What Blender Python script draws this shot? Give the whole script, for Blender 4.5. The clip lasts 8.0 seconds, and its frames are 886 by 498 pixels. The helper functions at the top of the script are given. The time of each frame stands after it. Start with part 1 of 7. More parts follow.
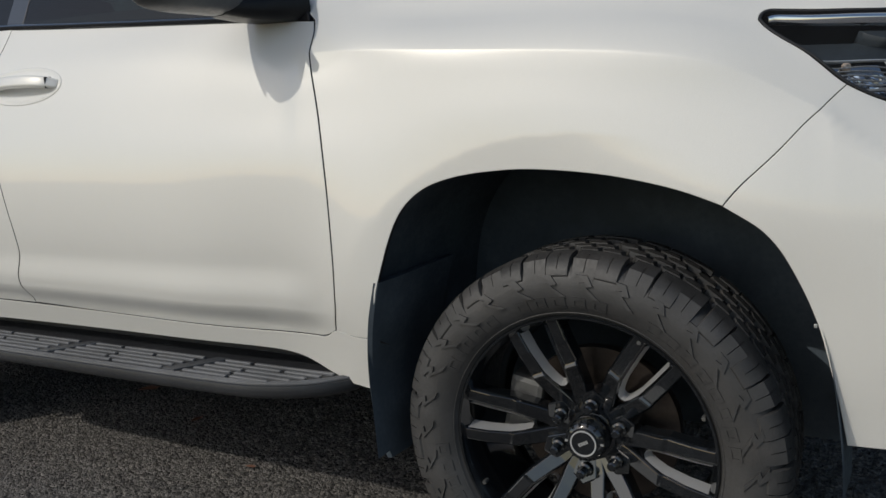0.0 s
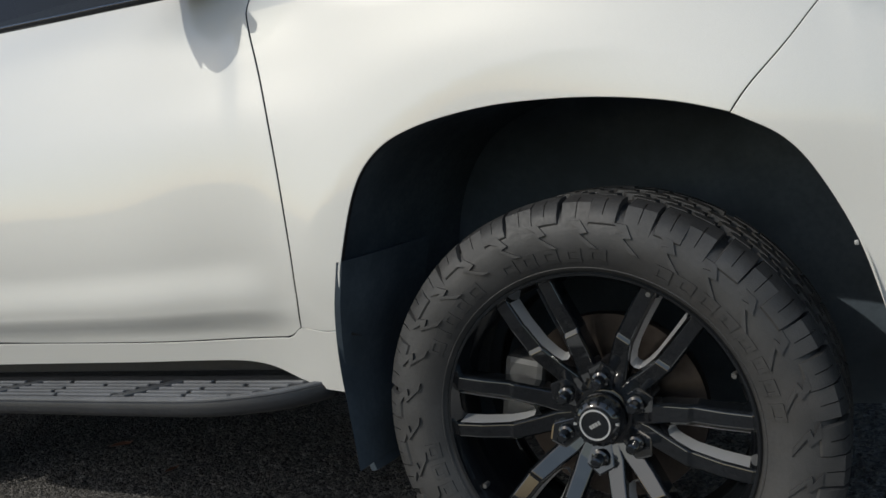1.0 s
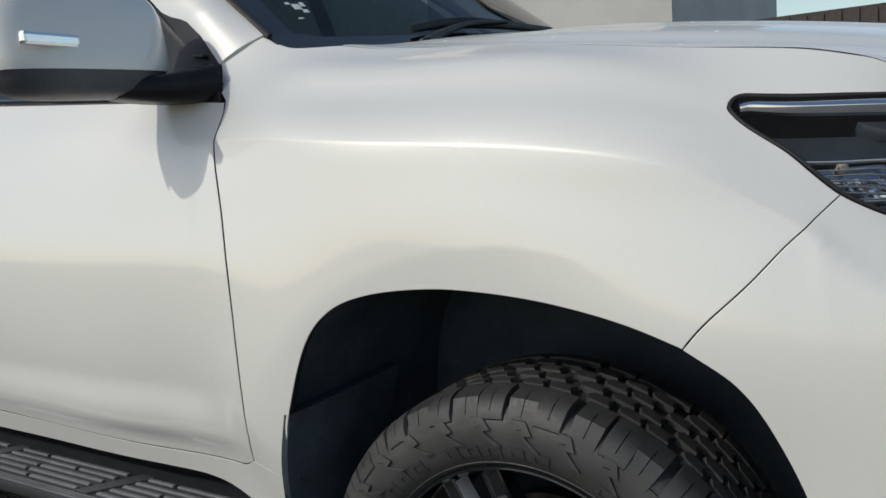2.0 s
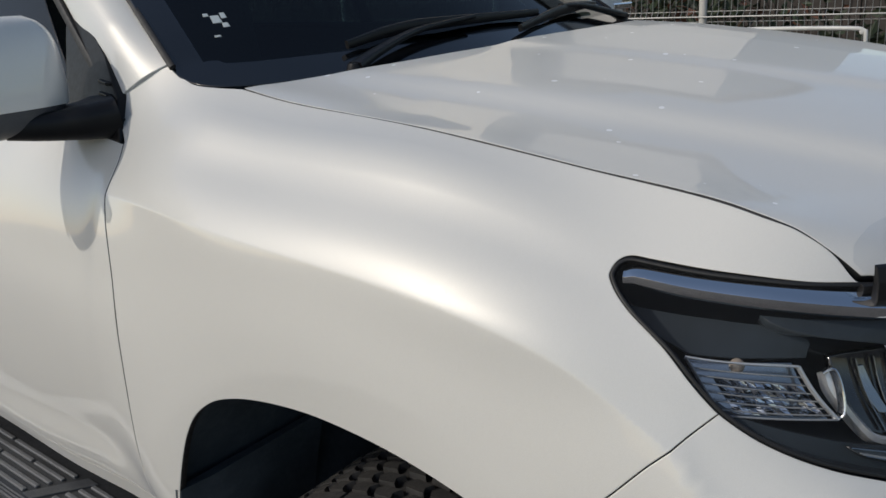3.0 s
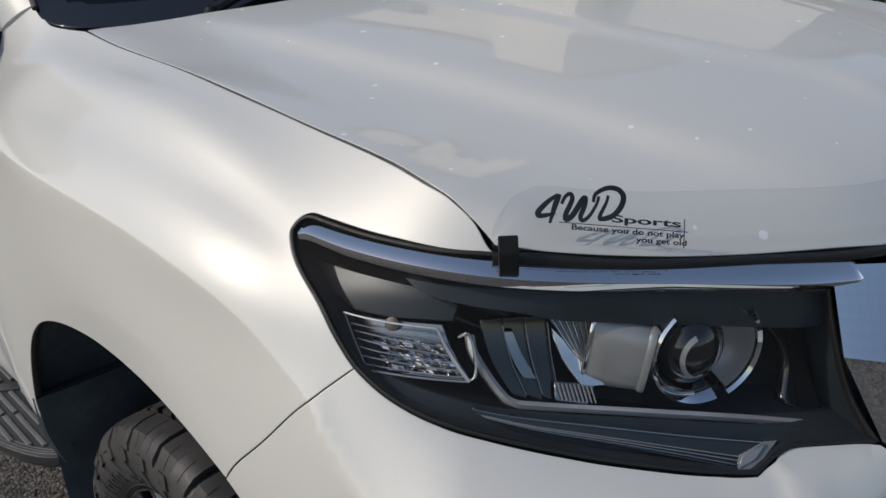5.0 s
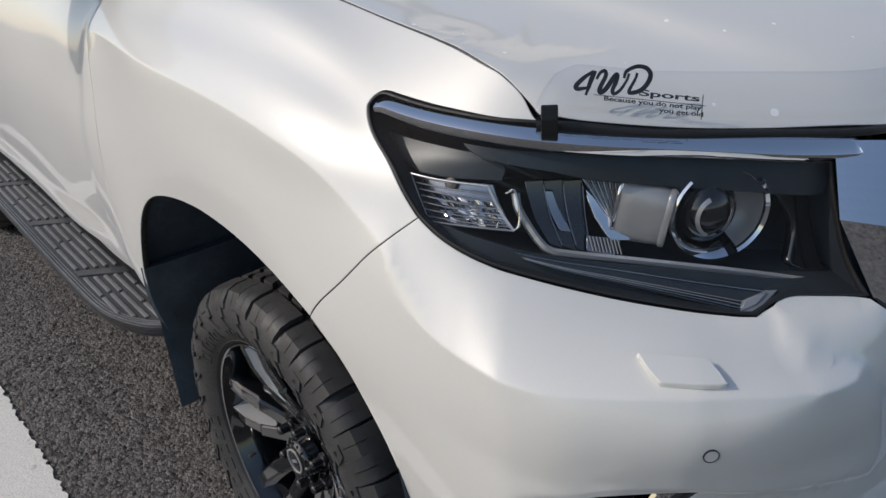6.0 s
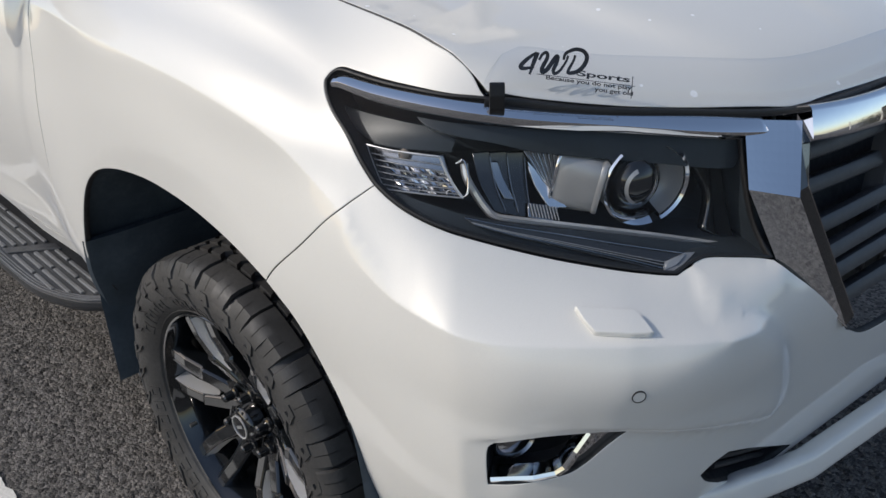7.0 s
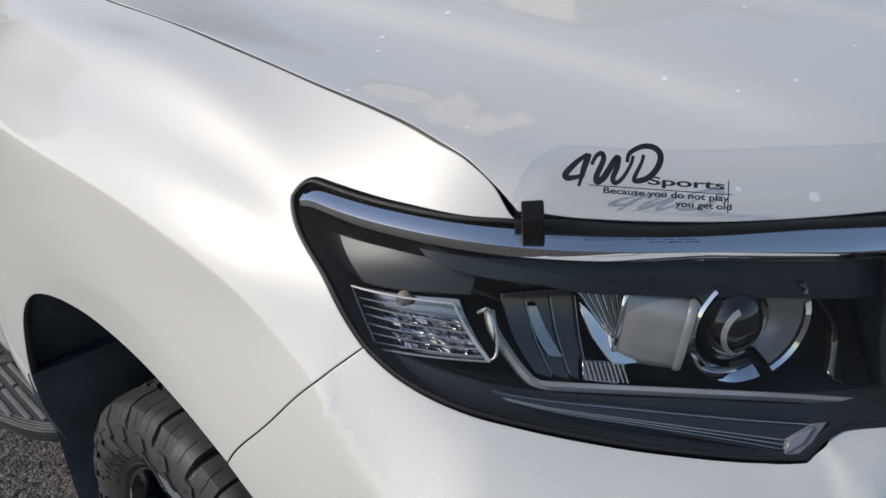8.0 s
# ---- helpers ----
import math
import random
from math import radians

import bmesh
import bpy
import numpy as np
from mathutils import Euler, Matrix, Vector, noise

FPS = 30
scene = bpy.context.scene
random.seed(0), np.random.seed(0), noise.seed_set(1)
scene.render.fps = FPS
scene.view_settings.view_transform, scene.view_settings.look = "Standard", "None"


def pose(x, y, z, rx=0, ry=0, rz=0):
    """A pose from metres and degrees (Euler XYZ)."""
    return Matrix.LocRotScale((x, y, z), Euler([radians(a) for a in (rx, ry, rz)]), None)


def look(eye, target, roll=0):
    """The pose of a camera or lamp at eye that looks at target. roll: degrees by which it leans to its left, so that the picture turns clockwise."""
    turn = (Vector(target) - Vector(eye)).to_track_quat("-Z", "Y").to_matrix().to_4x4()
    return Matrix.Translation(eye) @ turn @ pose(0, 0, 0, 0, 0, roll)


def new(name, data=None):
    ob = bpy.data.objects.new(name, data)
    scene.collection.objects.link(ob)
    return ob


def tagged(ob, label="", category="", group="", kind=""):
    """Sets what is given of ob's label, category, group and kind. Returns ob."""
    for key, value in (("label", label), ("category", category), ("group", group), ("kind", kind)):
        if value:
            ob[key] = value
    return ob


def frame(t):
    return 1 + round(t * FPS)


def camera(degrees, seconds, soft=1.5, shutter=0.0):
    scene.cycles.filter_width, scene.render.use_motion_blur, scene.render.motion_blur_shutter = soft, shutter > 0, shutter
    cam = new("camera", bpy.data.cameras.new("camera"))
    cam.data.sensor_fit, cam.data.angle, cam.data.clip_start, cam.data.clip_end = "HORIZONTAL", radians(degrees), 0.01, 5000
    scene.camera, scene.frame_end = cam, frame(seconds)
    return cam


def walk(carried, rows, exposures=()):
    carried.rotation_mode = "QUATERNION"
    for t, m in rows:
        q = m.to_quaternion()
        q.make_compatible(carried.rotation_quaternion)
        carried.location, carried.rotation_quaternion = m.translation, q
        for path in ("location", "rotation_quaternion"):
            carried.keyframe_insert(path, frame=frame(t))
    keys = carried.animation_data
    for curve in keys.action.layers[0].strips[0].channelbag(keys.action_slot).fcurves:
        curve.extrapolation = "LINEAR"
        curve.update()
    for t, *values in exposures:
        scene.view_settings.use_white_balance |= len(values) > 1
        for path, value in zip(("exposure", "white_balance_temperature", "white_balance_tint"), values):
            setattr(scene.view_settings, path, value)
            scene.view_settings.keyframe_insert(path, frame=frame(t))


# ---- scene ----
cam = camera(56.0, 8.0)
PATH = [
    (0, (0.534, -1.438, 1.037), (-0.435, 0.277, 0.692), -3.4),
    (0.3, (0.507, -1.361, 0.957), (-0.457, 0.369, 0.669), -5.2),
    (0.5, (0.489, -1.309, 0.904), (-0.472, 0.431, 0.687), -6.4),
    (1, (0.463, -1.258, 0.832), (-0.496, 0.486, 0.631), -8.2),
    (1.5, (0.483, -1.211, 0.898), (-0.478, 0.536, 0.747), -6.1),
    (2.8, (0.724, -0.758, 1.454), (-0.51, 0.703, 0.868), -4.3),
    (3, (0.712, -0.699, 1.451), (-0.508, 0.763, 0.839), -3.5),
    (3.5, (0.809, -0.548, 1.442), (-0.523, 0.794, 0.79), -2.3),
    (4, (0.863, -0.469, 1.457), (-0.577, 0.731, 0.757), -2.7),
    (4.5, (0.882, -0.384, 1.473), (-0.425, 0.936, 0.732), -3.3),
    (5, (1.073, -0.411, 1.471), (-0.29, 0.838, 0.707), -3.3),
    (5.2, (1.136, -0.433, 1.464), (-0.295, 0.733, 0.692), -3.5),
    (6.3, (1.261, -0.555, 1.455), (-0.138, 0.537, 0.532), -3.7),
    (6.5, (1.288, -0.571, 1.458), (-0.053, 0.583, 0.525), -2.8),
    (7, (1.262, -0.629, 1.467), (-0.02, 0.603, 0.552), -0.8),
    (7.5, (1.212, -0.552, 1.456), (-0.115, 0.657, 0.575), -3.0),
    (8, (1.01, -0.365, 1.445), (-0.341, 0.842, 0.598), -4.1),
]
walk(cam, [(t, look(e, g, r)) for t, e, g, r in PATH], [(0.0, -0.31, 6900, 8), (0.5, -0.28, 6750, 7), (1.7, -0.17, 6700, 6), (2.8, -0.37, 6950, 9), (5.2, -0.27, 6980, 11), (6.3, 0.01, 6850, 12), (7.3, 0.08, 6850, 11), (8.0, -0.04, 6850, 11)])

# ---------------------------------------------------------------- light
SUN = Vector((-0.403, -0.687, 0.605)).normalized()
world = bpy.data.worlds.new("sky")
scene.world = world
world.use_nodes = True
wn = world.node_tree
sky = wn.nodes.new("ShaderNodeTexSky")
sky.sky_type = "NISHITA"
sky.sun_disc = False
sky.sun_elevation = math.asin(SUN.z)
sky.sun_rotation = math.atan2(SUN.x, SUN.y)
sky.altitude, sky.air_density, sky.dust_density = 50, 1.0, 1.3
wn.links.new(sky.outputs["Color"], wn.nodes["Background"].inputs["Color"])
wn.nodes["Background"].inputs["Strength"].default_value = 0.15
sun = new("sun", bpy.data.lights.new("sun", "SUN"))
sun.data.energy, sun.data.angle, sun.data.color = 1.85, radians(0.53), (1.0, 0.975, 0.935)
sun.matrix_world = look(SUN * 30, (0, 0, 0))

# ---------------------------------------------------------------- materials
def nodes_of(name):
    m = bpy.data.materials.new(name)
    m.use_nodes = True
    t = m.node_tree
    return m, t, t.nodes["Principled BSDF"]


def link(t, a, b):
    t.links.new(a, b)


def noise_tex(t, scale, detail=4.0, rough=0.55, coords="Object"):
    tc = t.nodes.new("ShaderNodeTexCoord")
    n = t.nodes.new("ShaderNodeTexNoise")
    n.inputs["Scale"].default_value, n.inputs["Detail"].default_value, n.inputs["Roughness"].default_value = scale, detail, rough
    link(t, tc.outputs[coords], n.inputs["Vector"])
    return n


def ramp(t, src, lo, hi, a, b):
    r = t.nodes.new("ShaderNodeMapRange")
    r.inputs["From Min"].default_value, r.inputs["From Max"].default_value = lo, hi
    r.inputs["To Min"].default_value, r.inputs["To Max"].default_value = a, b
    link(t, src, r.inputs["Value"])
    return r.outputs["Result"]


def mix_colour(t, fac, a, b):
    m = t.nodes.new("ShaderNodeMix")
    m.data_type = "RGBA"
    for socket, value in ((m.inputs[6], a), (m.inputs[7], b)):
        if isinstance(value, tuple):
            socket.default_value = (*value, 1)
        else:
            link(t, value, socket)
    if isinstance(fac, float):
        m.inputs[0].default_value = fac
    else:
        link(t, fac, m.inputs[0])
    return m.outputs[2]


def material(name, colour, rough=0.5, metal=0.0, coat=0.0, vary=0.12, scale=6.0, grain=90.0, bump=0.0, bump_scale=400.0, spec=0.5, dirt=None, gloss_vary=0.15):
    """A surface whose colour and gloss drift at two scales, with fine relief."""
    m, t, b = nodes_of(name)
    big, fine = noise_tex(t, scale), noise_tex(t, grain, 3.0)
    dark = tuple(c * (1 - vary) for c in colour)
    light = tuple(min(1.0, c * (1 + vary * 0.6)) for c in colour)
    c1 = mix_colour(t, ramp(t, big.outputs["Fac"], 0.35, 0.65, 0, 1), dark, light)
    c2 = mix_colour(t, ramp(t, fine.outputs["Fac"], 0.4, 0.7, 0, 0.35), c1, dark)
    if dirt:
        d = noise_tex(t, dirt[1], 6.0, 0.65)
        c2 = mix_colour(t, ramp(t, d.outputs["Fac"], 0.5, 0.72, 0, dirt[2]), c2, dirt[0])
    link(t, c2, b.inputs["Base Color"])
    link(t, ramp(t, fine.outputs["Fac"], 0.3, 0.7, max(0.02, rough * (1 - gloss_vary)), min(1, rough * (1 + gloss_vary))), b.inputs["Roughness"])
    b.inputs["Metallic"].default_value = metal
    b.inputs["Specular IOR Level"].default_value = spec
    b.inputs["Coat Weight"].default_value, b.inputs["Coat Roughness"].default_value = coat, 0.025
    if bump:
        n, bp = noise_tex(t, bump_scale, 3.0), t.nodes.new("ShaderNodeBump")
        bp.inputs["Strength"].default_value, bp.inputs["Distance"].default_value = bump, 0.002
        link(t, n.outputs["Fac"], bp.inputs["Height"])
        link(t, bp.outputs["Normal"], b.inputs["Normal"])
    return m


def pearl_paint(name, spots=False):
    """White pearl lacquer: flakes under a clear coat; on the bonnet with dried water spots."""
    m, t, b = nodes_of(name)
    flake, drift = noise_tex(t, 2600.0, 1.0), noise_tex(t, 2.2, 3.0)
    c = mix_colour(t, ramp(t, flake.outputs["Fac"], 0.3, 0.7, 0, 1), (0.68, 0.67, 0.63), (0.79, 0.78, 0.74))
    c = mix_colour(t, ramp(t, drift.outputs["Fac"], 0.4, 0.75, 0, 0.10), c, (0.69, 0.68, 0.635))
    if spots:
        tc, v = t.nodes.new("ShaderNodeTexCoord"), t.nodes.new("ShaderNodeTexVoronoi")
        v.inputs["Scale"].default_value = 27.0
        link(t, tc.outputs["Object"], v.inputs["Vector"])
        pick = t.nodes.new("ShaderNodeSeparateColor")
        link(t, v.outputs["Color"], pick.inputs["Color"])
        size = ramp(t, pick.outputs["Red"], 0.25, 1.0, -0.03, 0.15)
        inside = t.nodes.new("ShaderNodeMath")
        inside.operation = "LESS_THAN"
        link(t, v.outputs["Distance"], inside.inputs[0])
        link(t, size, inside.inputs[1])
        c = mix_colour(t, ramp(t, inside.outputs[0], 0, 1, 0, 1.0), c, (0.93, 0.93, 0.93))
        link(t, ramp(t, inside.outputs[0], 0, 1, 1.0, 0.25), b.inputs["Coat Weight"])
    else:
        b.inputs["Coat Weight"].default_value = 1.0
    link(t, c, b.inputs["Base Color"])
    b.inputs["Metallic"].default_value = 0.12
    b.inputs["Specular IOR Level"].default_value = 0.09
    link(t, ramp(t, flake.outputs["Fac"], 0.3, 0.7, 0.37, 0.43), b.inputs["Roughness"])
    b.inputs["Coat Roughness"].default_value = 0.008
    b.inputs["Coat IOR"].default_value = 1.5
    # fine mica: brighter towards grazing views
    b.inputs["Sheen Weight"].default_value, b.inputs["Sheen Roughness"].default_value = 0.50, 0.40
    return m


def glass_like(name, tint, rough=0.0, head_on=0.04, amount=1.0, haze=0.0):
    """Clear moulded plastic or glass: seen through, with its own reflections."""
    m, t, b = nodes_of(name)
    clear, gloss, mixer = t.nodes.new("ShaderNodeBsdfTransparent"), t.nodes.new("ShaderNodeBsdfGlossy"), t.nodes.new("ShaderNodeMixShader")
    facing, power = t.nodes.new("ShaderNodeLayerWeight"), t.nodes.new("ShaderNodeMath")
    clear.inputs["Color"].default_value = (*tint, 1)
    gloss.inputs["Roughness"].default_value = 0.01 + rough
    # Schlick's rise of the reflection towards grazing views
    facing.inputs["Blend"].default_value = 0.5
    power.operation, power.inputs[1].default_value = "POWER", 5.0
    link(t, facing.outputs["Facing"], power.inputs[0])
    link(t, ramp(t, power.outputs[0], 0.0, 1.0, head_on * amount, amount), mixer.inputs[0])
    milky, scatter = t.nodes.new("ShaderNodeMixShader"), t.nodes.new("ShaderNodeBsdfDiffuse")
    scatter.inputs["Color"].default_value = (0.85, 0.87, 0.90, 1)
    milky.inputs[0].default_value = haze
    link(t, clear.outputs[0], milky.inputs[1])
    link(t, scatter.outputs[0], milky.inputs[2])
    link(t, milky.outputs[0], mixer.inputs[1])
    link(t, gloss.outputs[0], mixer.inputs[2])
    link(t, mixer.outputs[0], t.nodes["Material Output"].inputs["Surface"])
    return m


PAINT = pearl_paint("white_pearl_paint")
PAINT_TOP = pearl_paint("white_pearl_paint_spotted", spots=True)
CHROME = material("chrome", (0.82, 0.83, 0.85), 0.03, 1.0, vary=0.03, bump=0.02, bump_scale=30)
SATIN = material("satin_silver", (0.42, 0.42, 0.415), 0.34, 0.45, vary=0.05)
GLOSS_BLACK = material("gloss_black", (0.008, 0.0095, 0.0115), 0.10, 0.0, coat=1.0, vary=0.3, spec=0.5)
BLACK_PLASTIC = material("black_plastic", (0.024, 0.0255, 0.029), 0.46, vary=0.25, bump=0.15, bump_scale=900)
DARK_PLASTIC = material("dark_grey_plastic", (0.062, 0.066, 0.074), 0.42, vary=0.2, bump=0.2, bump_scale=700, dirt=((0.10, 0.095, 0.085), 18.0, 0.25))
LINER = material("arch_liner", (0.085, 0.105, 0.125), 0.7, vary=0.3, bump=0.2, bump_scale=120, spec=0.12)
RUBBER = material("tyre_rubber", (0.045, 0.0445, 0.0445), 0.54, vary=0.28, scale=14, grain=160, bump=0.25, bump_scale=500, dirt=((0.068, 0.060, 0.054), 9.0, 0.35))
SEAL = material("rubber_seal", (0.012, 0.012, 0.013), 0.55, vary=0.2)
STEEL = material("brake_steel", (0.085, 0.07, 0.062), 0.42, 0.9, vary=0.2, scale=30)
CALIPER = material("cast_caliper", (0.10, 0.10, 0.098), 0.5, 0.3, vary=0.2, scale=40)
MILLED = material("milled_aluminium", (0.74, 0.74, 0.74), 0.30, 0.65, vary=0.06, grain=40, gloss_vary=0.05)
LENS = glass_like("lamp_lens", (0.90, 0.915, 0.93), rough=0.01, head_on=0.004, amount=0.9, haze=0.008)
GLASS = glass_like("tinted_glass", (0.12, 0.17, 0.18), head_on=0.06)
ACRYLIC = glass_like("clear_acrylic", (0.97, 0.975, 0.98), amount=0.6)
DARK_CABIN = material("dark_cabin", (0.014, 0.015, 0.017), 0.7, vary=0.3)
SMOKE = material("lamp_housing", (0.032, 0.040, 0.048), 0.30, spec=0.2, gloss_vary=0.01, vary=0.25)
REFLECTOR = material("lamp_reflector", (0.76, 0.77, 0.79), 0.15, 1.0, vary=0.05, bump=0.03, bump_scale=60)
INK = material("black_print", (0.012, 0.012, 0.013), 0.5, vary=0.2)
STICKER = material("white_sticker", (0.62, 0.68, 0.68), 0.5, vary=0.1)
GUIDE = material("light_guide_plastic", (0.022, 0.024, 0.027), 0.25, gloss_vary=0.01, vary=0.12, coat=0.6)
CLIP_BLACK = material("black_clip", (0.009, 0.009, 0.010), 0.4, vary=0.2, spec=0.3)
FROST = material("frosted_clear_plastic", (0.26, 0.27, 0.285), 0.30, vary=0.12, grain=200)
SMOKED_CHROME = material("smoked_reflector", (0.34, 0.35, 0.365), 0.18, 1.0, vary=0.12, bump=0.06, bump_scale=90)
STEP_TREAD = material("worn_step_rubber", (0.135, 0.139, 0.147), 0.45, vary=0.25, bump=0.2, bump_scale=700, dirt=((0.13, 0.125, 0.115), 18.0, 0.35))
AMBER = material("amber_bulb", (0.40, 0.33, 0.27), 0.15, vary=0.1, coat=1.0)

# ---------------------------------------------------------------- mesh helpers
YC = 0.878                       # the car's middle plane


def mesh_part(name, verts, faces, mat, parent=None, label="", normals=None, smooth=True):
    me = bpy.data.meshes.new(name)
    me.from_pydata([tuple(map(float, v)) for v in verts], [], [tuple(map(int, f)) for f in faces])
    me.materials.append(mat)
    me.polygons.foreach_set("use_smooth", [smooth] * len(me.polygons))
    me.update()
    if normals is not None:
        me.normals_split_custom_set_from_vertices([tuple(map(float, n)) for n in normals])
    ob = new(name, me)
    ob.parent = parent
    if label:
        ob["label"] = label
    return ob


def part(name, bm, mat, parent=None, label="", smooth=False, bevel=0.0, segs=2):
    if bevel:
        bmesh.ops.bevel(bm, geom=bm.edges[:], offset=bevel, segments=segs, affect="EDGES", profile=0.6, clamp_overlap=True)
    bmesh.ops.recalc_face_normals(bm, faces=bm.faces[:])
    me = bpy.data.meshes.new(name)
    bm.to_mesh(me)
    bm.free()
    me.materials.append(mat)
    me.polygons.foreach_set("use_smooth", [smooth] * len(me.polygons))
    if smooth:
        me.set_sharp_from_angle(angle=radians(38))
    me.update()
    ob = new(name, me)
    ob.parent = parent
    if label:
        ob["label"] = label
    return ob


def box_bm(size, m=Matrix()):
    bm = bmesh.new()
    bmesh.ops.create_cube(bm, size=1.0, matrix=m @ Matrix.Diagonal((*size, 1)))
    return bm


def lathe_bm(profile, segs=96, closed=False, m=Matrix()):
    """Turns (radius, along) pairs round the local y axis."""
    bm = bmesh.new()
    rings = []
    for r, a in profile:
        rings.append([bm.verts.new(m @ Vector((r * math.cos(2 * math.pi * k / segs), a, r * math.sin(2 * math.pi * k / segs)))) for k in range(segs)])
    pairs = list(zip(rings[:-1], rings[1:])) + ([(rings[-1], rings[0])] if closed else [])
    for p, q in pairs:
        for k in range(segs):
            bm.faces.new((p[k], p[(k + 1) % segs], q[(k + 1) % segs], q[k]))
    return bm


def smooth_line(points, n=8):
    """A Catmull-Rom curve through the points, n steps each."""
    p = [np.array(q, float) for q in points]
    p = [2 * p[0] - p[1]] + p + [2 * p[-1] - p[-2]]
    out = []
    for i in range(1, len(p) - 2):
        for k in range(n):
            t = k / n
            out.append(0.5 * (2 * p[i] + (p[i + 1] - p[i - 1]) * t + (2 * p[i - 1] - 5 * p[i] + 4 * p[i + 1] - p[i + 2]) * t * t
                              + (3 * p[i] - p[i - 1] - 3 * p[i + 1] + p[i + 2]) * t ** 3))
    out.append(p[-2])
    return np.array(out)


def loop_of(segments, n=8):
    """A closed outline from curves that meet at corners."""
    pts = []
    for seg in segments:
        pts.extend(smooth_line(seg, n)[:-1] if len(seg) > 2 else [np.array(seg[0], float)])
    p = np.array(pts)
    out = []
    for a, b in zip(p, np.roll(p, -1, 0)):
        k = max(1, int(np.linalg.norm(b - a) / 0.014))
        out.extend(a + (b - a) * i / k for i in range(k))
    p = np.array(out)
    area = np.sum(p[:, 0] * np.roll(p[:, 1], -1) - np.roll(p[:, 0], -1) * p[:, 1])
    return p if area > 0 else p[::-1]


def inset(p, d):
    e = np.roll(p, -1, 0) - p
    e /= np.linalg.norm(e, axis=1)[:, None] + 1e-12
    n = np.stack([-e[:, 1], e[:, 0]], 1)
    m = n + np.roll(n, 1, 0)
    m /= np.maximum(np.linalg.norm(m, axis=1)[:, None], 0.5)
    return p + m * d


def inside(q, p):
    hit = np.zeros(len(q), bool)
    for a, b in zip(p, np.roll(p, -1, 0)):
        cross = (a[1] > q[:, 1]) != (b[1] > q[:, 1])
        with np.errstate(divide="ignore", invalid="ignore"):
            x = (b[0] - a[0]) * (q[:, 1] - a[1]) / (b[1] - a[1] + 1e-15) + a[0]
        hit ^= cross & (q[:, 0] < x)
    return hit


def near(q, p):
    best = np.full(len(q), 9.0)
    for a, b in zip(p, np.roll(p, -1, 0)):
        d = b - a
        s = np.clip(((q - a) @ d) / (d @ d + 1e-15), 0, 1)
        best = np.minimum(best, np.linalg.norm(q - a - s[:, None] * d, axis=1))
    return best


def surface_normals(surf, uv, h=1.5e-3):
    du = surf(uv[:, 0] + h, uv[:, 1]) - surf(uv[:, 0] - h, uv[:, 1])
    dv = surf(uv[:, 0], uv[:, 1] + h) - surf(uv[:, 0], uv[:, 1] - h)
    n = np.cross(dv, du)
    return n / (np.linalg.norm(n, axis=1)[:, None] + 1e-12)


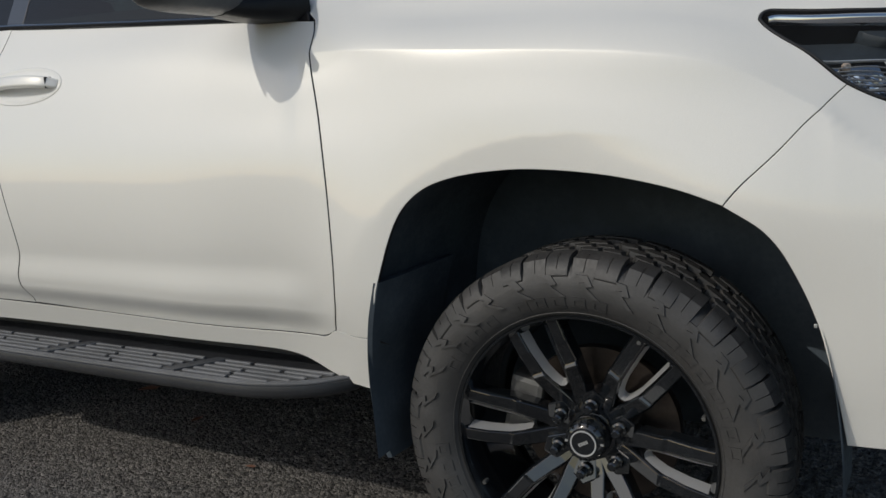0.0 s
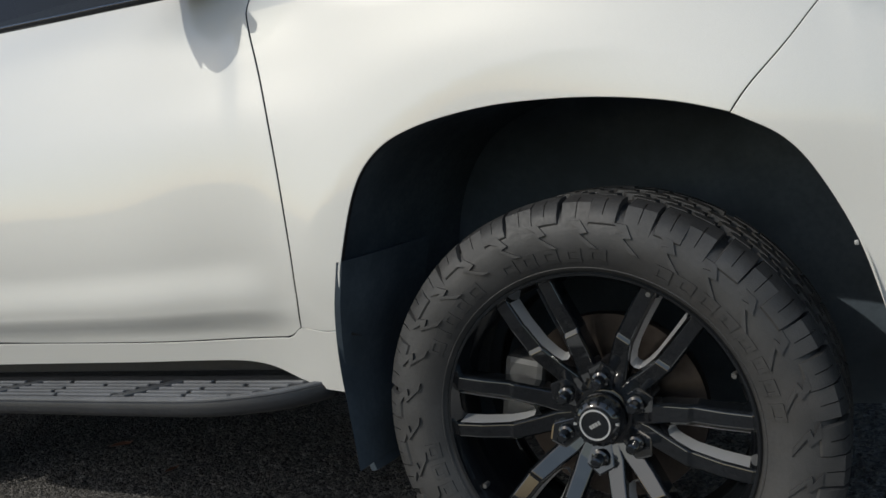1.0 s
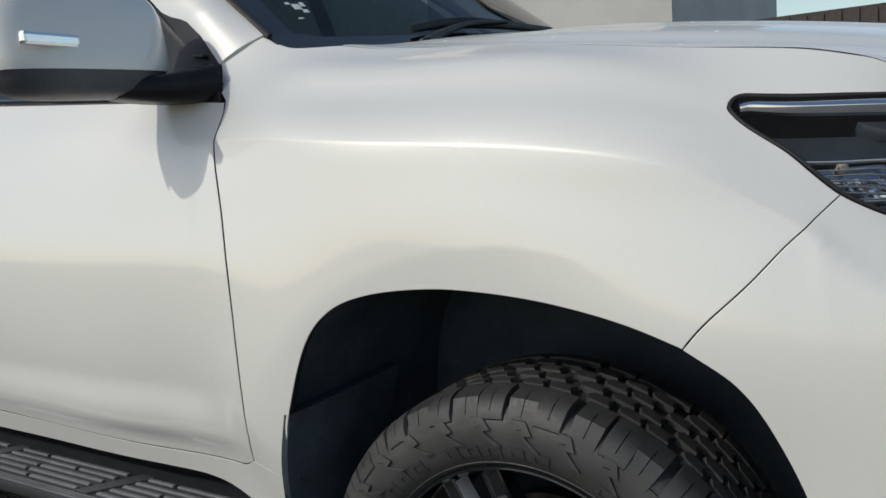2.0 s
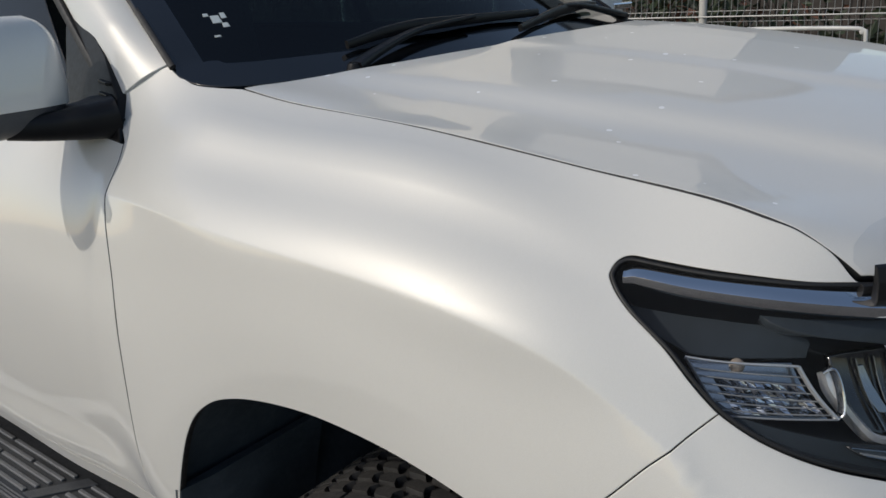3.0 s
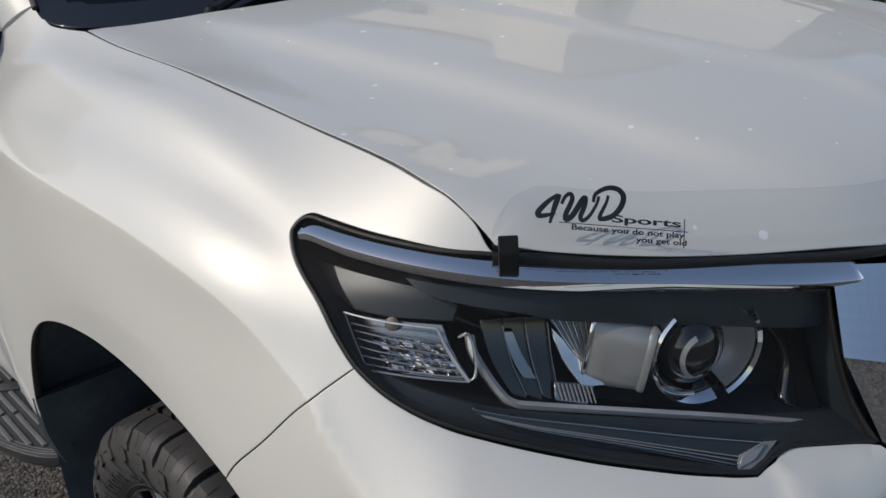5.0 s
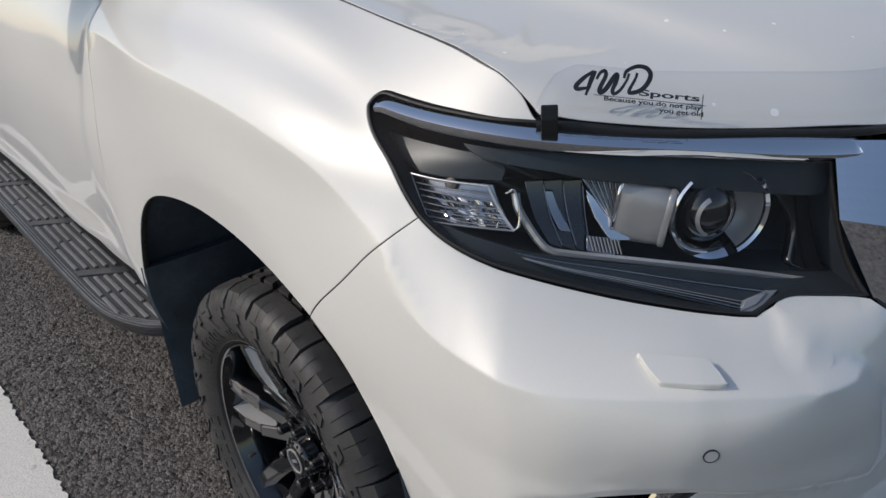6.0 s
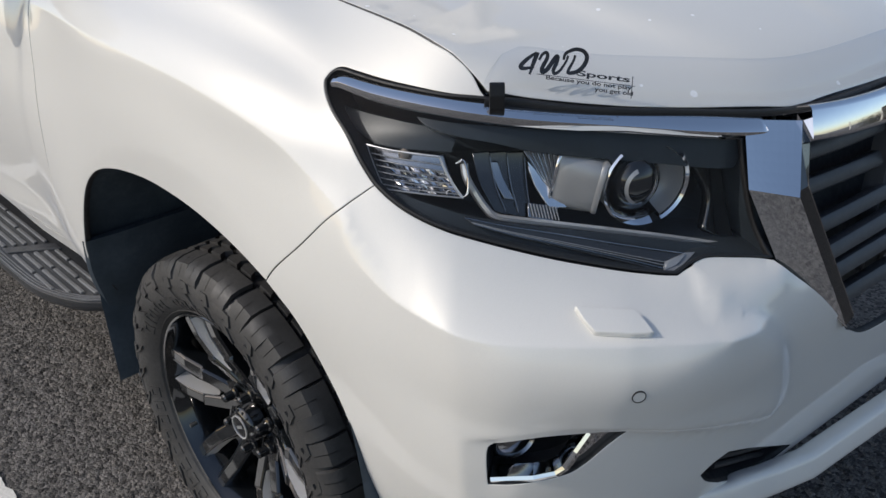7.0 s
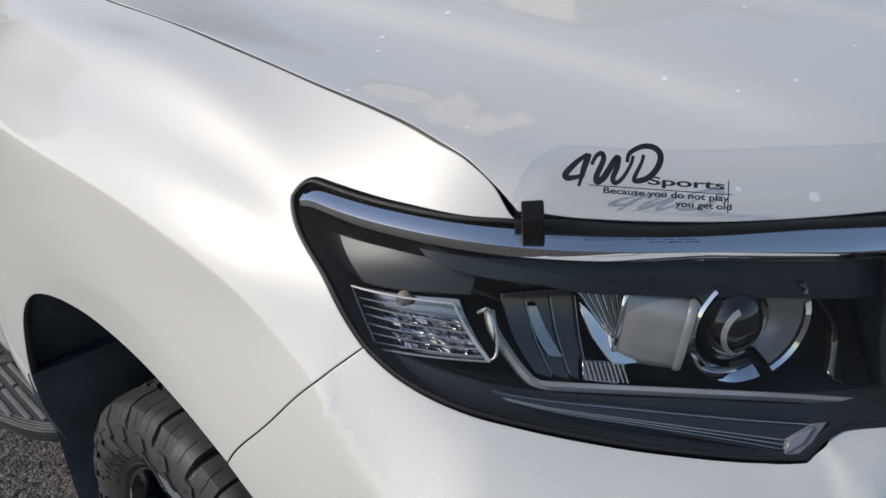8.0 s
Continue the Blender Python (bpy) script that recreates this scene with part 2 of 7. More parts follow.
def panel(name, outline, mat, parent, surf, label="", gap=0.002, depth=0.014, step=0.016, holes=(), lift=0.0, mirror=False, n=8, fold=None, extra=None):
    """A sheet of the surface inside the outline, with its edges folded in; holes get folded edges too."""
    from mathutils import geometry
    loops = [inset(loop_of(outline, n), gap)] + [inset(loop_of(h, n), -gap)[::-1] for h in holes]
    outer = loops[0]
    lo, hi = outer.min(0), outer.max(0)
    gx, gy = np.meshgrid(np.arange(lo[0], hi[0], step), np.arange(lo[1], hi[1], step))
    q = np.stack([gx.ravel(), gy.ravel()], 1)
    q = q[inside(q, outer)]
    q = q[near(q, outer) > step * 0.55]
    for h in loops[1:]:
        q = q[~inside(q, h)]
        q = q[near(q, h) > step * 0.55]
    if extra is not None:
        keep = inside(extra, outer) & (near(extra, outer) > 0.004)
        for h in loops[1:]:
            keep &= ~inside(extra, h) & (near(extra, h) > 0.004)
        q = np.vstack([q, extra[keep]])
    pts, edges = [], []
    for lp in loops:
        s = len(pts)
        pts.extend(lp)
        edges.extend((s + i, s + (i + 1) % len(lp)) for i in range(len(lp)))
    pts = np.array(pts + list(q))
    vs, _, fs, *_ = geometry.delaunay_2d_cdt([Vector(p) for p in pts], edges, [], 1, 1e-7)
    uv = np.array([tuple(v) for v in vs])
    tri = np.array([f for f in fs if len(f) == 3])
    mid = uv[tri].mean(1)
    keep = inside(mid, outer)
    for h in loops[1:]:
        keep &= ~inside(mid, h)
    tri = tri[keep]
    nor = surface_normals(surf, uv)
    pos = surf(uv[:, 0], uv[:, 1]) + nor * lift
    fn = np.cross(pos[tri[:, 1]] - pos[tri[:, 0]], pos[tri[:, 2]] - pos[tri[:, 0]])
    back = np.einsum("ij,ij->i", fn, nor[tri[:, 0]]) < 0
    tri[back] = tri[back][:, ::-1]
    verts, normals, faces = list(pos), list(nor), [tuple(f) for f in tri]
    for lp in loops:
        nn = surface_normals(surf, lp)
        p0 = surf(lp[:, 0], lp[:, 1]) + nn * lift
        p1 = surf(*inset(lp, -0.002).T) + nn * lift
        out = p1 - p0
        out /= np.linalg.norm(out, axis=1)[:, None] + 1e-12
        s, k = len(verts), len(lp)
        soft = (nn + out) / np.linalg.norm(nn + out, axis=1)[:, None]
        for ring, rn in ((p0, nn), (p0 + out * 0.0012 - nn * 0.0012, soft), (p0 + out * 0.0014 - nn * depth, out)):
            verts.extend(ring)
            normals.extend(rn)
        for r in range(2):
            for i in range(k):
                j = (i + 1) % k
                f = (s + r * k + i, s + r * k + j, s + (r + 1) * k + j, s + (r + 1) * k + i)
                a, b, c = (np.array(verts[f[x]]) for x in (0, 1, 2))
                faces.append(f if np.dot(np.cross(b - a, c - a), out[i] + nn[i]) > 0 else f[::-1])
    verts, normals = np.array(verts), np.array(normals)
    if mirror:
        verts[:, 1] = 2 * YC - verts[:, 1]
        normals[:, 1] *= -1
        faces = [f[::-1] for f in faces]
    ob = mesh_part(name, verts, faces, mat, parent, label, normals)
    if fold is not None:
        ob.data.materials.append(fold)
        k0 = len(tri)
        idx = np.zeros(len(faces), np.int32)
        for lp in loops:
            idx[k0 + len(lp):k0 + 2 * len(lp)] = 1
            k0 += 2 * len(lp)
        ob.data.polygons.foreach_set("material_index", idx)
    return ob


def sweep(path, section, up=None, closed_section=True, cap=True, scale=None):
    """Verts and faces of a section (pairs sideways, up) carried along a path; up: one direction or one for each place."""
    path = np.array(path, float)
    tan = np.gradient(path, axis=0)
    tan /= np.linalg.norm(tan, axis=1)[:, None]
    ups = np.array(up if up is not None else (0, 0, 1), float)
    ups = np.tile(ups, (len(path), 1)) if ups.ndim == 1 else ups
    side = np.cross(tan, ups)
    side /= np.linalg.norm(side, axis=1)[:, None]
    ups = np.cross(side, tan)
    sec = np.array(section, float)
    k = len(sec)
    sc = np.ones(len(path)) if scale is None else np.array(scale, float)
    verts = (path[:, None] + (side[:, None] * sec[None, :, :1] + ups[:, None] * sec[None, :, 1:]) * sc[:, None, None]).reshape(-1, 3)
    faces = []
    for i in range(len(path) - 1):
        for j in range(k if closed_section else k - 1):
            faces.append((i * k + j, i * k + (j + 1) % k, (i + 1) * k + (j + 1) % k, (i + 1) * k + j))
    if cap and closed_section:
        faces += [tuple(range(k))[::-1], tuple((len(path) - 1) * k + j for j in range(k))]
    return verts, faces


def swept(name, path, section, mat, parent, label="", up=None, smooth=False, mirror=False, **kw):
    v, f = sweep(path, section, up, **kw)
    if mirror:
        v = v.copy()
        v[:, 1] = 2 * YC - v[:, 1]
    bm = bmesh.new()
    vs = [bm.verts.new(p) for p in v]
    for q in f:
        bm.faces.new([vs[i] for i in q])
    return part(name, bm, mat, parent, label, smooth)


def round_section(w, h, r, n=3):
    """A rectangle w by h with rounded corners, as pairs."""
    out = []
    for cx, cy, a0 in ((w / 2 - r, h / 2 - r, 0), (-w / 2 + r, h / 2 - r, 90), (-w / 2 + r, -h / 2 + r, 180), (w / 2 - r, -h / 2 + r, 270)):
        out += [(cx + r * math.cos(radians(a0 + 90 * i / n)), cy + r * math.sin(radians(a0 + 90 * i / n))) for i in range(n + 1)]
    return out


def thing(name, label, category, group="", kind=""):
    return tagged(new(name), label, category, group, kind)


# ---- master body surface (right half; car's middle plane at y = 0.884) ----
UK = np.array([-3.75, -2.75, -1.75, -1.2, -0.85, -0.57, -0.43, -0.30, 0.0, 0.25, 0.40, 0.58, 0.80, 1.07, 1.45])
VK = np.array([0.0, 0.10, 0.19, 0.215, 0.25, 0.33, 0.42, 0.50, 0.62, 0.78, 0.92])
# a station: the car's length, or a row of them, then half-width offset and height from bonnet edge to sill
def station(xs, ys, zs):
    xs = xs if isinstance(xs, (list, tuple)) else [xs] * len(ys)
    return [[x, y, z] for x, y, z in zip(xs, ys, zs)]
NET = np.array([
    station(-3.80, [0.075, 0.020, -0.014, -0.024, -0.036, -0.054, -0.068, -0.074, -0.070, -0.040, 0.030],
            [1.360, 1.258, 1.182, 1.157, 1.121, 1.044, 0.966, 0.878, 0.732, 0.572, 0.440]),
    station(-2.80, [0.062, 0.006, -0.032, -0.044, -0.057, -0.080, -0.098, -0.106, -0.098, -0.050, 0.020],
            [1.356, 1.255, 1.179, 1.154, 1.118, 1.041, 0.963, 0.875, 0.729, 0.570, 0.438]),
    station(-1.800, [0.055, 0.004, -0.031, -0.041, -0.053, -0.074, -0.088, -0.094, -0.085, -0.026, 0.030],
            [1.353, 1.252, 1.176, 1.151, 1.115, 1.038, 0.960, 0.872, 0.726, 0.568, 0.437]),
    station(-1.200, [0.076, 0.020, -0.024, -0.034, -0.047, -0.069, -0.084, -0.090, -0.080, -0.022, 0.032],
            [1.349, 1.248, 1.170, 1.146, 1.111, 1.034, 0.956, 0.868, 0.722, 0.564, 0.433]),
    station(-0.860, [0.098, 0.032, -0.019, -0.030, -0.043, -0.064, -0.081, -0.087, -0.078, -0.022, 0.028],
            [1.347, 1.244, 1.165, 1.142, 1.107, 1.032, 0.954, 0.866, 0.720, 0.562, 0.430]),
    station(-0.573, [0.118, 0.046, -0.014, -0.026, -0.040, -0.059, -0.077, -0.084, -0.075, -0.022, 0.020],
            [1.345, 1.240, 1.161, 1.139, 1.104, 1.030, 0.952, 0.864, 0.718, 0.560, 0.428]),
    station(-0.430, [0.154, 0.045, -0.024, -0.030, -0.038, -0.054, -0.071, -0.082, -0.090, -0.058, -0.010],
            [1.331, 1.238, 1.155, 1.133, 1.099, 1.026, 0.947, 0.866, 0.706, 0.559, 0.427]),
    station(-0.299, [0.166, 0.047, -0.028, -0.036, -0.042, -0.054, -0.064, -0.072, -0.080, -0.058, -0.010],
            [1.305, 1.227, 1.146, 1.123, 1.091, 1.022, 0.957, 0.875, 0.703, 0.558, 0.426]),
    station(0.006, [0.178, 0.055, -0.020, -0.027, -0.033, -0.043, -0.051, -0.056, -0.056, -0.032, 0.003],
            [1.277, 1.212, 1.125, 1.102, 1.068, 1.014, 0.958, 0.890, 0.698, 0.551, 0.424]),
    station(0.254, [0.173, 0.063, 0.002, -0.010, -0.017, -0.030, -0.043, -0.053, -0.044, -0.024, 0.006],
            [1.248, 1.167, 1.103, 1.081, 1.044, 0.978, 0.917, 0.846, 0.689, 0.544, 0.422]),
    station([0.415, 0.380, 0.380, 0.380, 0.380, 0.386, 0.391, 0.392, 0.402, 0.423, 0.439], [0.167, 0.067, 0.031, 0.019, 0.006, -0.016, -0.033, -0.042, -0.032, -0.015, 0.013],
            [1.229, 1.128, 1.080, 1.060, 1.027, 0.958, 0.886, 0.814, 0.687, 0.543, 0.421]),
    station([0.539, 0.525, 0.525, 0.525, 0.530, 0.545, 0.571, 0.596, 0.612, 0.612, 0.603], [0.165, 0.118, 0.098, 0.091, 0.077, 0.053, 0.029, 0.008, -0.003, 0.015, 0.050],
            [1.157, 1.117, 1.082, 1.063, 1.034, 0.970, 0.891, 0.818, 0.696, 0.552, 0.420]),
    station([0.654, 0.659, 0.665, 0.670, 0.680, 0.705, 0.745, 0.783, 0.795, 0.786, 0.763], [0.289, 0.277, 0.266, 0.264, 0.260, 0.241, 0.200, 0.153, 0.132, 0.138, 0.163],
            [1.123, 1.097, 1.065, 1.046, 1.019, 0.960, 0.898, 0.840, 0.721, 0.565, 0.429]),
    station([0.789, 0.794, 0.799, 0.802, 0.807, 0.819, 0.849, 0.879, 0.890, 0.881, 0.852], [0.493, 0.486, 0.482, 0.480, 0.478, 0.474, 0.457, 0.439, 0.441, 0.453, 0.467],
            [1.092, 1.071, 1.045, 1.030, 1.005, 0.954, 0.911, 0.868, 0.768, 0.611, 0.469]),
    station([0.867, 0.872, 0.877, 0.880, 0.885, 0.897, 0.917, 0.938, 0.947, 0.939, 0.909], [0.878, 0.878, 0.878, 0.878, 0.878, 0.878, 0.878, 0.878, 0.878, 0.878, 0.878],
            [1.102, 1.081, 1.056, 1.041, 1.016, 0.967, 0.929, 0.889, 0.787, 0.630, 0.489]),
])
def spline(k, p):
    """Second derivatives of the natural cubic spline through the values p at the knots k."""
    n = len(k); h = np.diff(k); A = np.eye(n); r = np.zeros_like(p)
    for i in range(1, n - 1):
        A[i, i - 1:i + 2] = h[i - 1], 2 * (h[i - 1] + h[i]), h[i]
        r[i] = 6 * ((p[i + 1] - p[i]) / h[i] - (p[i] - p[i - 1]) / h[i - 1])
    return np.linalg.solve(A, r.reshape(n, -1)).reshape(p.shape)
def weights(k, t):
    """Rows of numbers by which knot values make the spline's values at t."""
    n = len(k); M = spline(k, np.eye(n)); t = np.clip(np.asarray(t, float), k[0], k[-1])
    i = np.clip(np.searchsorted(k, t) - 1, 0, n - 2); h = k[i + 1] - k[i]
    a = (k[i + 1] - t) / h; b = 1 - a; I = np.eye(n)
    return a[:, None] * I[i] + b[:, None] * I[i + 1] + ((a**3 - a)[:, None] * M[i] + (b**3 - b)[:, None] * M[i + 1]) * (h**2 / 6)[:, None]
def soft(x, e):
    """A ramp that starts gently at 0."""
    return 0.5 * (x + np.sqrt(x * x + e * e))
CREASE_U = np.array([-0.60, -0.34, -0.04, 0.09, 0.185, 0.262, 0.333, 0.385, 0.425, 0.467, 0.498, 0.53])
CREASE_V = np.array([0.205, 0.204, 0.207, 0.213, 0.221, 0.230, 0.248, 0.271, 0.296, 0.337, 0.370, 0.41])
FIELD_V = [0.45, 0.488, 0.508, 0.528, 0.547, 0.567, 0.608, 0.658, 0.698, 0.735, 0.78]
FIELD_U = [0.940, 0.977, 0.994, 1.008, 1.020, 1.030, 1.043, 1.054, 1.057, 1.050, 1.03]
SHELF_U = [0.437, 0.504, 0.571, 0.632, 0.736, 0.866, 1.003, 1.06]
SHELF_V = [0.350, 0.395, 0.420, 0.434, 0.439, 0.460, 0.512, 0.540]
def ease(x):
    x = np.clip(x, 0, 1)
    return x * x * (3 - 2 * x)
def net(u, v):
    return np.einsum("ni,nj,ijk->nk", weights(UK, u), weights(VK, v), NET)
def shell(u, v):
    """Places on the body at parameters u, v (arrays): the net, then the side crease, the wheel-arch flare and the bumper's raised field."""
    u, v = np.atleast_1d(np.asarray(u, float)), np.atleast_1d(np.asarray(v, float))
    p = net(u, v)
    # side crease: leans back above it, stands nearly upright below it, and falls towards the bumper in front
    vc = weights(CREASE_U, u) @ CREASE_V
    d = v - vc
    t = np.clip((0.55 - u) / 0.11, 0, 1) * ease((u + 0.95) / 0.38)
    blunt = 0.0024 + 0.045 * ease((-0.555 - u) / 0.06)
    a = np.sqrt(d * d + blunt ** 2)
    crease = t * np.where(d < 0, 0.0135 * np.exp(-a / 0.050), 0.0135 * np.exp(-blunt / 0.050) * np.clip(1 - np.maximum(d, 0) / 0.42, 0, 1))
    turn = 0.75 * ease((u - 0.15) / 0.35)
    p[:, 0] += crease * turn
    p[:, 1] -= crease * 0.85 * (1 - 0.35 * turn)
    p[:, 2] += crease * 0.45
    # the doors swing out again above the sill
    foot = 0.022 * ease((v - 0.625) / 0.09) * (1 - ease((v - 0.725) / 0.060)) * ease((-0.50 - u) / 0.16)
    p[:, 1] -= foot
    # full shoulder beside the bonnet
    swell = 0.010 * np.exp(-((v - 0.074) / 0.030) ** 2) * ease((0.34 - u) / 0.34) * ease((u + 0.52) / 0.16)
    swell -= 0.0045 * np.exp(-((v - 0.120) / 0.030) ** 2) * ease((0.40 - u) / 0.24) * ease((u + 0.50) / 0.22)
    p[:, 1] -= swell * 0.6
    p[:, 2] += swell * 0.8
    rho = np.sqrt((p[:, 0] / 0.415) ** 2 + (np.maximum(p[:, 2] - 0.55, 0) / 0.357) ** 2)
    flare = (0.008 * soft(1.48 - rho, 0.1) - 0.034 * soft(1.185 - rho, 0.004)) * ease((0.37 - u) / 0.30) * ease((u + 0.60) / 0.1) * np.clip((p[:, 2] - 0.4) / 0.2, 0, 1)
    p[:, 1] -= flare
    # the bumper turns the corner tightly, then runs flat to the front and tucks under
    turned = 0.004 * np.exp(-((u - 0.655) / 0.05) ** 2) - 0.004 * np.exp(-((u - 0.79) / 0.065) ** 2)
    turned *= ease((v - 0.40) / 0.08)
    tuck = 0.04 * np.clip(v - 0.585, 0, 0.13) * ease((u - 0.60) / 0.12)
    p[:, 0] += 0.65 * turned - tuck
    p[:, 1] -= 0.75 * turned - 0.35 * tuck
    top = weights(np.array(SHELF_U), u) @ SHELF_V
    low = weights(np.array([0.5, 0.642, 0.715, 0.796, 0.868, 0.947, 1.04]), u) @ [0.60, 0.590, 0.580, 0.590, 0.620, 0.663, 0.724]
    sill_v = np.interp(u, [0.478, 0.526, 0.575, 0.623, 0.699, 0.764, 0.834, 0.90, 1.035], [0.250, 0.282, 0.308, 0.326, 0.349, 0.366, 0.384, 0.380, 0.414])
    fold = weights(np.array([0.43, 0.50, 0.591, 0.661, 0.745, 0.864, 1.006, 1.1]), u) @ [0.29, 0.312, 0.335, 0.350, 0.376, 0.428, 0.510, 0.55]
    fold = np.minimum(fold, top - 0.016)
    # raised field: up from the lamp's edge, over the shelf to the ridge, then an upright face, and a step down at its lower and inner ends
    way = np.stack([0.5 + 0.5 * ease((u - 0.5) / 0.3), -(1 - 0.7 * ease((u - 0.6) / 0.45)), 0 * u], 1)
    way /= np.linalg.norm(way, axis=1)[:, None]
    face = 0.13
    lean = 0.85 * np.einsum("nk,nk->n", net(u, top + face) - net(u, top), way)
    extra = 0.011 * ease((u - 0.80) / 0.12)
    lift = 0.013 + extra
    s1, s2, s3 = 0.28 * (lift + lean) / np.maximum(fold - sill_v, 0.02), 0.72 * (lift + lean) / (top - fold), (1.03 * lean + 0.75 * extra) / face
    rise = s1 * np.maximum(v - sill_v, 0) + (s2 - s1) * soft(v - fold, 0.0025) - (s2 + s3) * soft(v - top, 0.0016) + s3 * soft(v - top - face, 0.01)
    lower = 1 - ease((u - 0.60) / 0.05) / (1 + np.exp(-(v - low) / 0.0028))
    end = np.interp(v, FIELD_V, FIELD_U)
    e = rise * ease((u - 0.40) / 0.23) * lower * (1 - 0.12 * ease((u - 0.90) / 0.15)) / (1 + np.exp(-np.clip((end - u) / 0.0075, -60, 60)))
    p += e[:, None] * way
    d = np.maximum(v - sill_v, 0)
    hump = 0.012 * ease((u - 0.884 - 0.2 * (v - 0.40)) / 0.028) * (1 - np.exp(-d / 0.010)) * (1 - ease((v - 0.415) / 0.10)) * (1 - ease((u - 1.03) / 0.05))
    p[:, 0] += hump
    p[:, 1] -= 0.3 * hump
    return p

# ---------------------------------------------------------------- ground
def asphalt():
    m, t, b = nodes_of("asphalt")
    tc = t.nodes.new("ShaderNodeTexCoord")
    v = t.nodes.new("ShaderNodeTexVoronoi")
    v.inputs["Scale"].default_value = 105.0
    link(t, tc.outputs["Object"], v.inputs["Vector"])
    pick = t.nodes.new("ShaderNodeSeparateColor")
    link(t, v.outputs["Color"], pick.inputs["Color"])
    c = mix_colour(t, ramp(t, pick.outputs["Red"], 0.0, 1.0, 0, 1), (0.028, 0.026, 0.025), (0.27, 0.252, 0.234))
    c = mix_colour(t, ramp(t, pick.outputs["Green"], 0.93, 1.0, 0, 0.9), c, (0.28, 0.26, 0.23))
    big = noise_tex(t, 1.3, 5.0)
    c = mix_colour(t, ramp(t, big.outputs["Fac"], 0.4, 0.7, 0, 0.30), c, (0.125, 0.117, 0.108))
    fine = noise_tex(t, 260.0, 3.0)
    c = mix_colour(t, ramp(t, fine.outputs["Fac"], 0.45, 0.7, 0, 0.4), c, (0.03, 0.029, 0.028))
    link(t, c, b.inputs["Base Color"])
    b.inputs["Roughness"].default_value = 0.82
    bp = t.nodes.new("ShaderNodeBump")
    bp.inputs["Strength"].default_value, bp.inputs["Distance"].default_value = 1.0, 0.008
    h = t.nodes.new("ShaderNodeMath")
    h.operation = "SUBTRACT"
    link(t, fine.outputs["Fac"], h.inputs[0])
    link(t, v.outputs["Distance"], h.inputs[1])
    link(t, h.outputs[0], bp.inputs["Height"])
    link(t, bp.outputs["Normal"], b.inputs["Normal"])
    return m


ASPHALT = asphalt()


def build_ground():
    bm = bmesh.new()
    xs = [-400, -60, -12, -3.2, 1.6, 12, 60, 400]
    ys = [-400, -60, -12, -1.6, 1.9, 12, 60, 400]
    vs = [[bm.verts.new((x, y, 0)) for y in ys] for x in xs]
    for i in range(7):
        for j in range(7):
            if not (i == 3 and j == 3):
                bm.faces.new((vs[i][j], vs[i + 1][j], vs[i + 1][j + 1], vs[i][j + 1]))
    g = part("ground", bm, ASPHALT)
    tagged(g, "dark grey coarse asphalt of a car park", "ground", kind="structure")
    # the stretch beside the car, with its chippings in relief
    dx, dy = 0.0085, 0.0085
    nx, ny = int(4.8 / dx), int(3.5 / dy)
    rng = np.random.default_rng(4)
    x = np.linspace(-3.2, 1.6, nx + 1)
    y = np.linspace(-1.6, 1.9, ny + 1)
    X, Y = np.meshgrid(x, y, indexing="ij")
    h = rng.random(X.shape)
    lump = sum(np.sin(X * a + Y * b + c) for a, b, c in ((3.1, 1.7, 0.3), (-2.2, 4.1, 1.9), (5.3, -3.7, 4.0))) * 0.0006
    Z = -0.0050 + 0.0080 * h ** 1.5 + lump - 0.0015
    jx, jy = (rng.random(X.shape) - 0.5) * dx * 0.7, (rng.random(X.shape) - 0.5) * dy * 0.7
    edge = np.zeros(X.shape, bool)
    edge[0], edge[-1], edge[:, 0], edge[:, -1] = True, True, True, True
    Z[edge], jx[edge], jy[edge] = 0, 0, 0
    co = np.stack([X + jx, Y + jy, Z], -1).reshape(-1, 3)
    idx = np.arange(co.shape[0]).reshape(X.shape)
    q = np.stack([idx[:-1, :-1], idx[1:, :-1], idx[1:, 1:], idx[:-1, 1:]], -1).reshape(-1, 4)
    me = bpy.data.meshes.new("asphalt_chippings")
    me.vertices.add(len(co))
    me.vertices.foreach_set("co", co.ravel())
    me.loops.add(q.size)
    me.loops.foreach_set("vertex_index", q.ravel().astype(np.int32))
    me.polygons.add(len(q))
    me.polygons.foreach_set("loop_start", np.arange(0, q.size, 4, dtype=np.int32))
    me.polygons.foreach_set("loop_total", np.full(len(q), 4, np.int32))
    me.update(calc_edges=True)
    me.materials.append(ASPHALT)
    near_ground = new("asphalt_chippings", me)
    near_ground.parent = g
    near_ground["kind"] = "stuff"
    return g


build_ground()


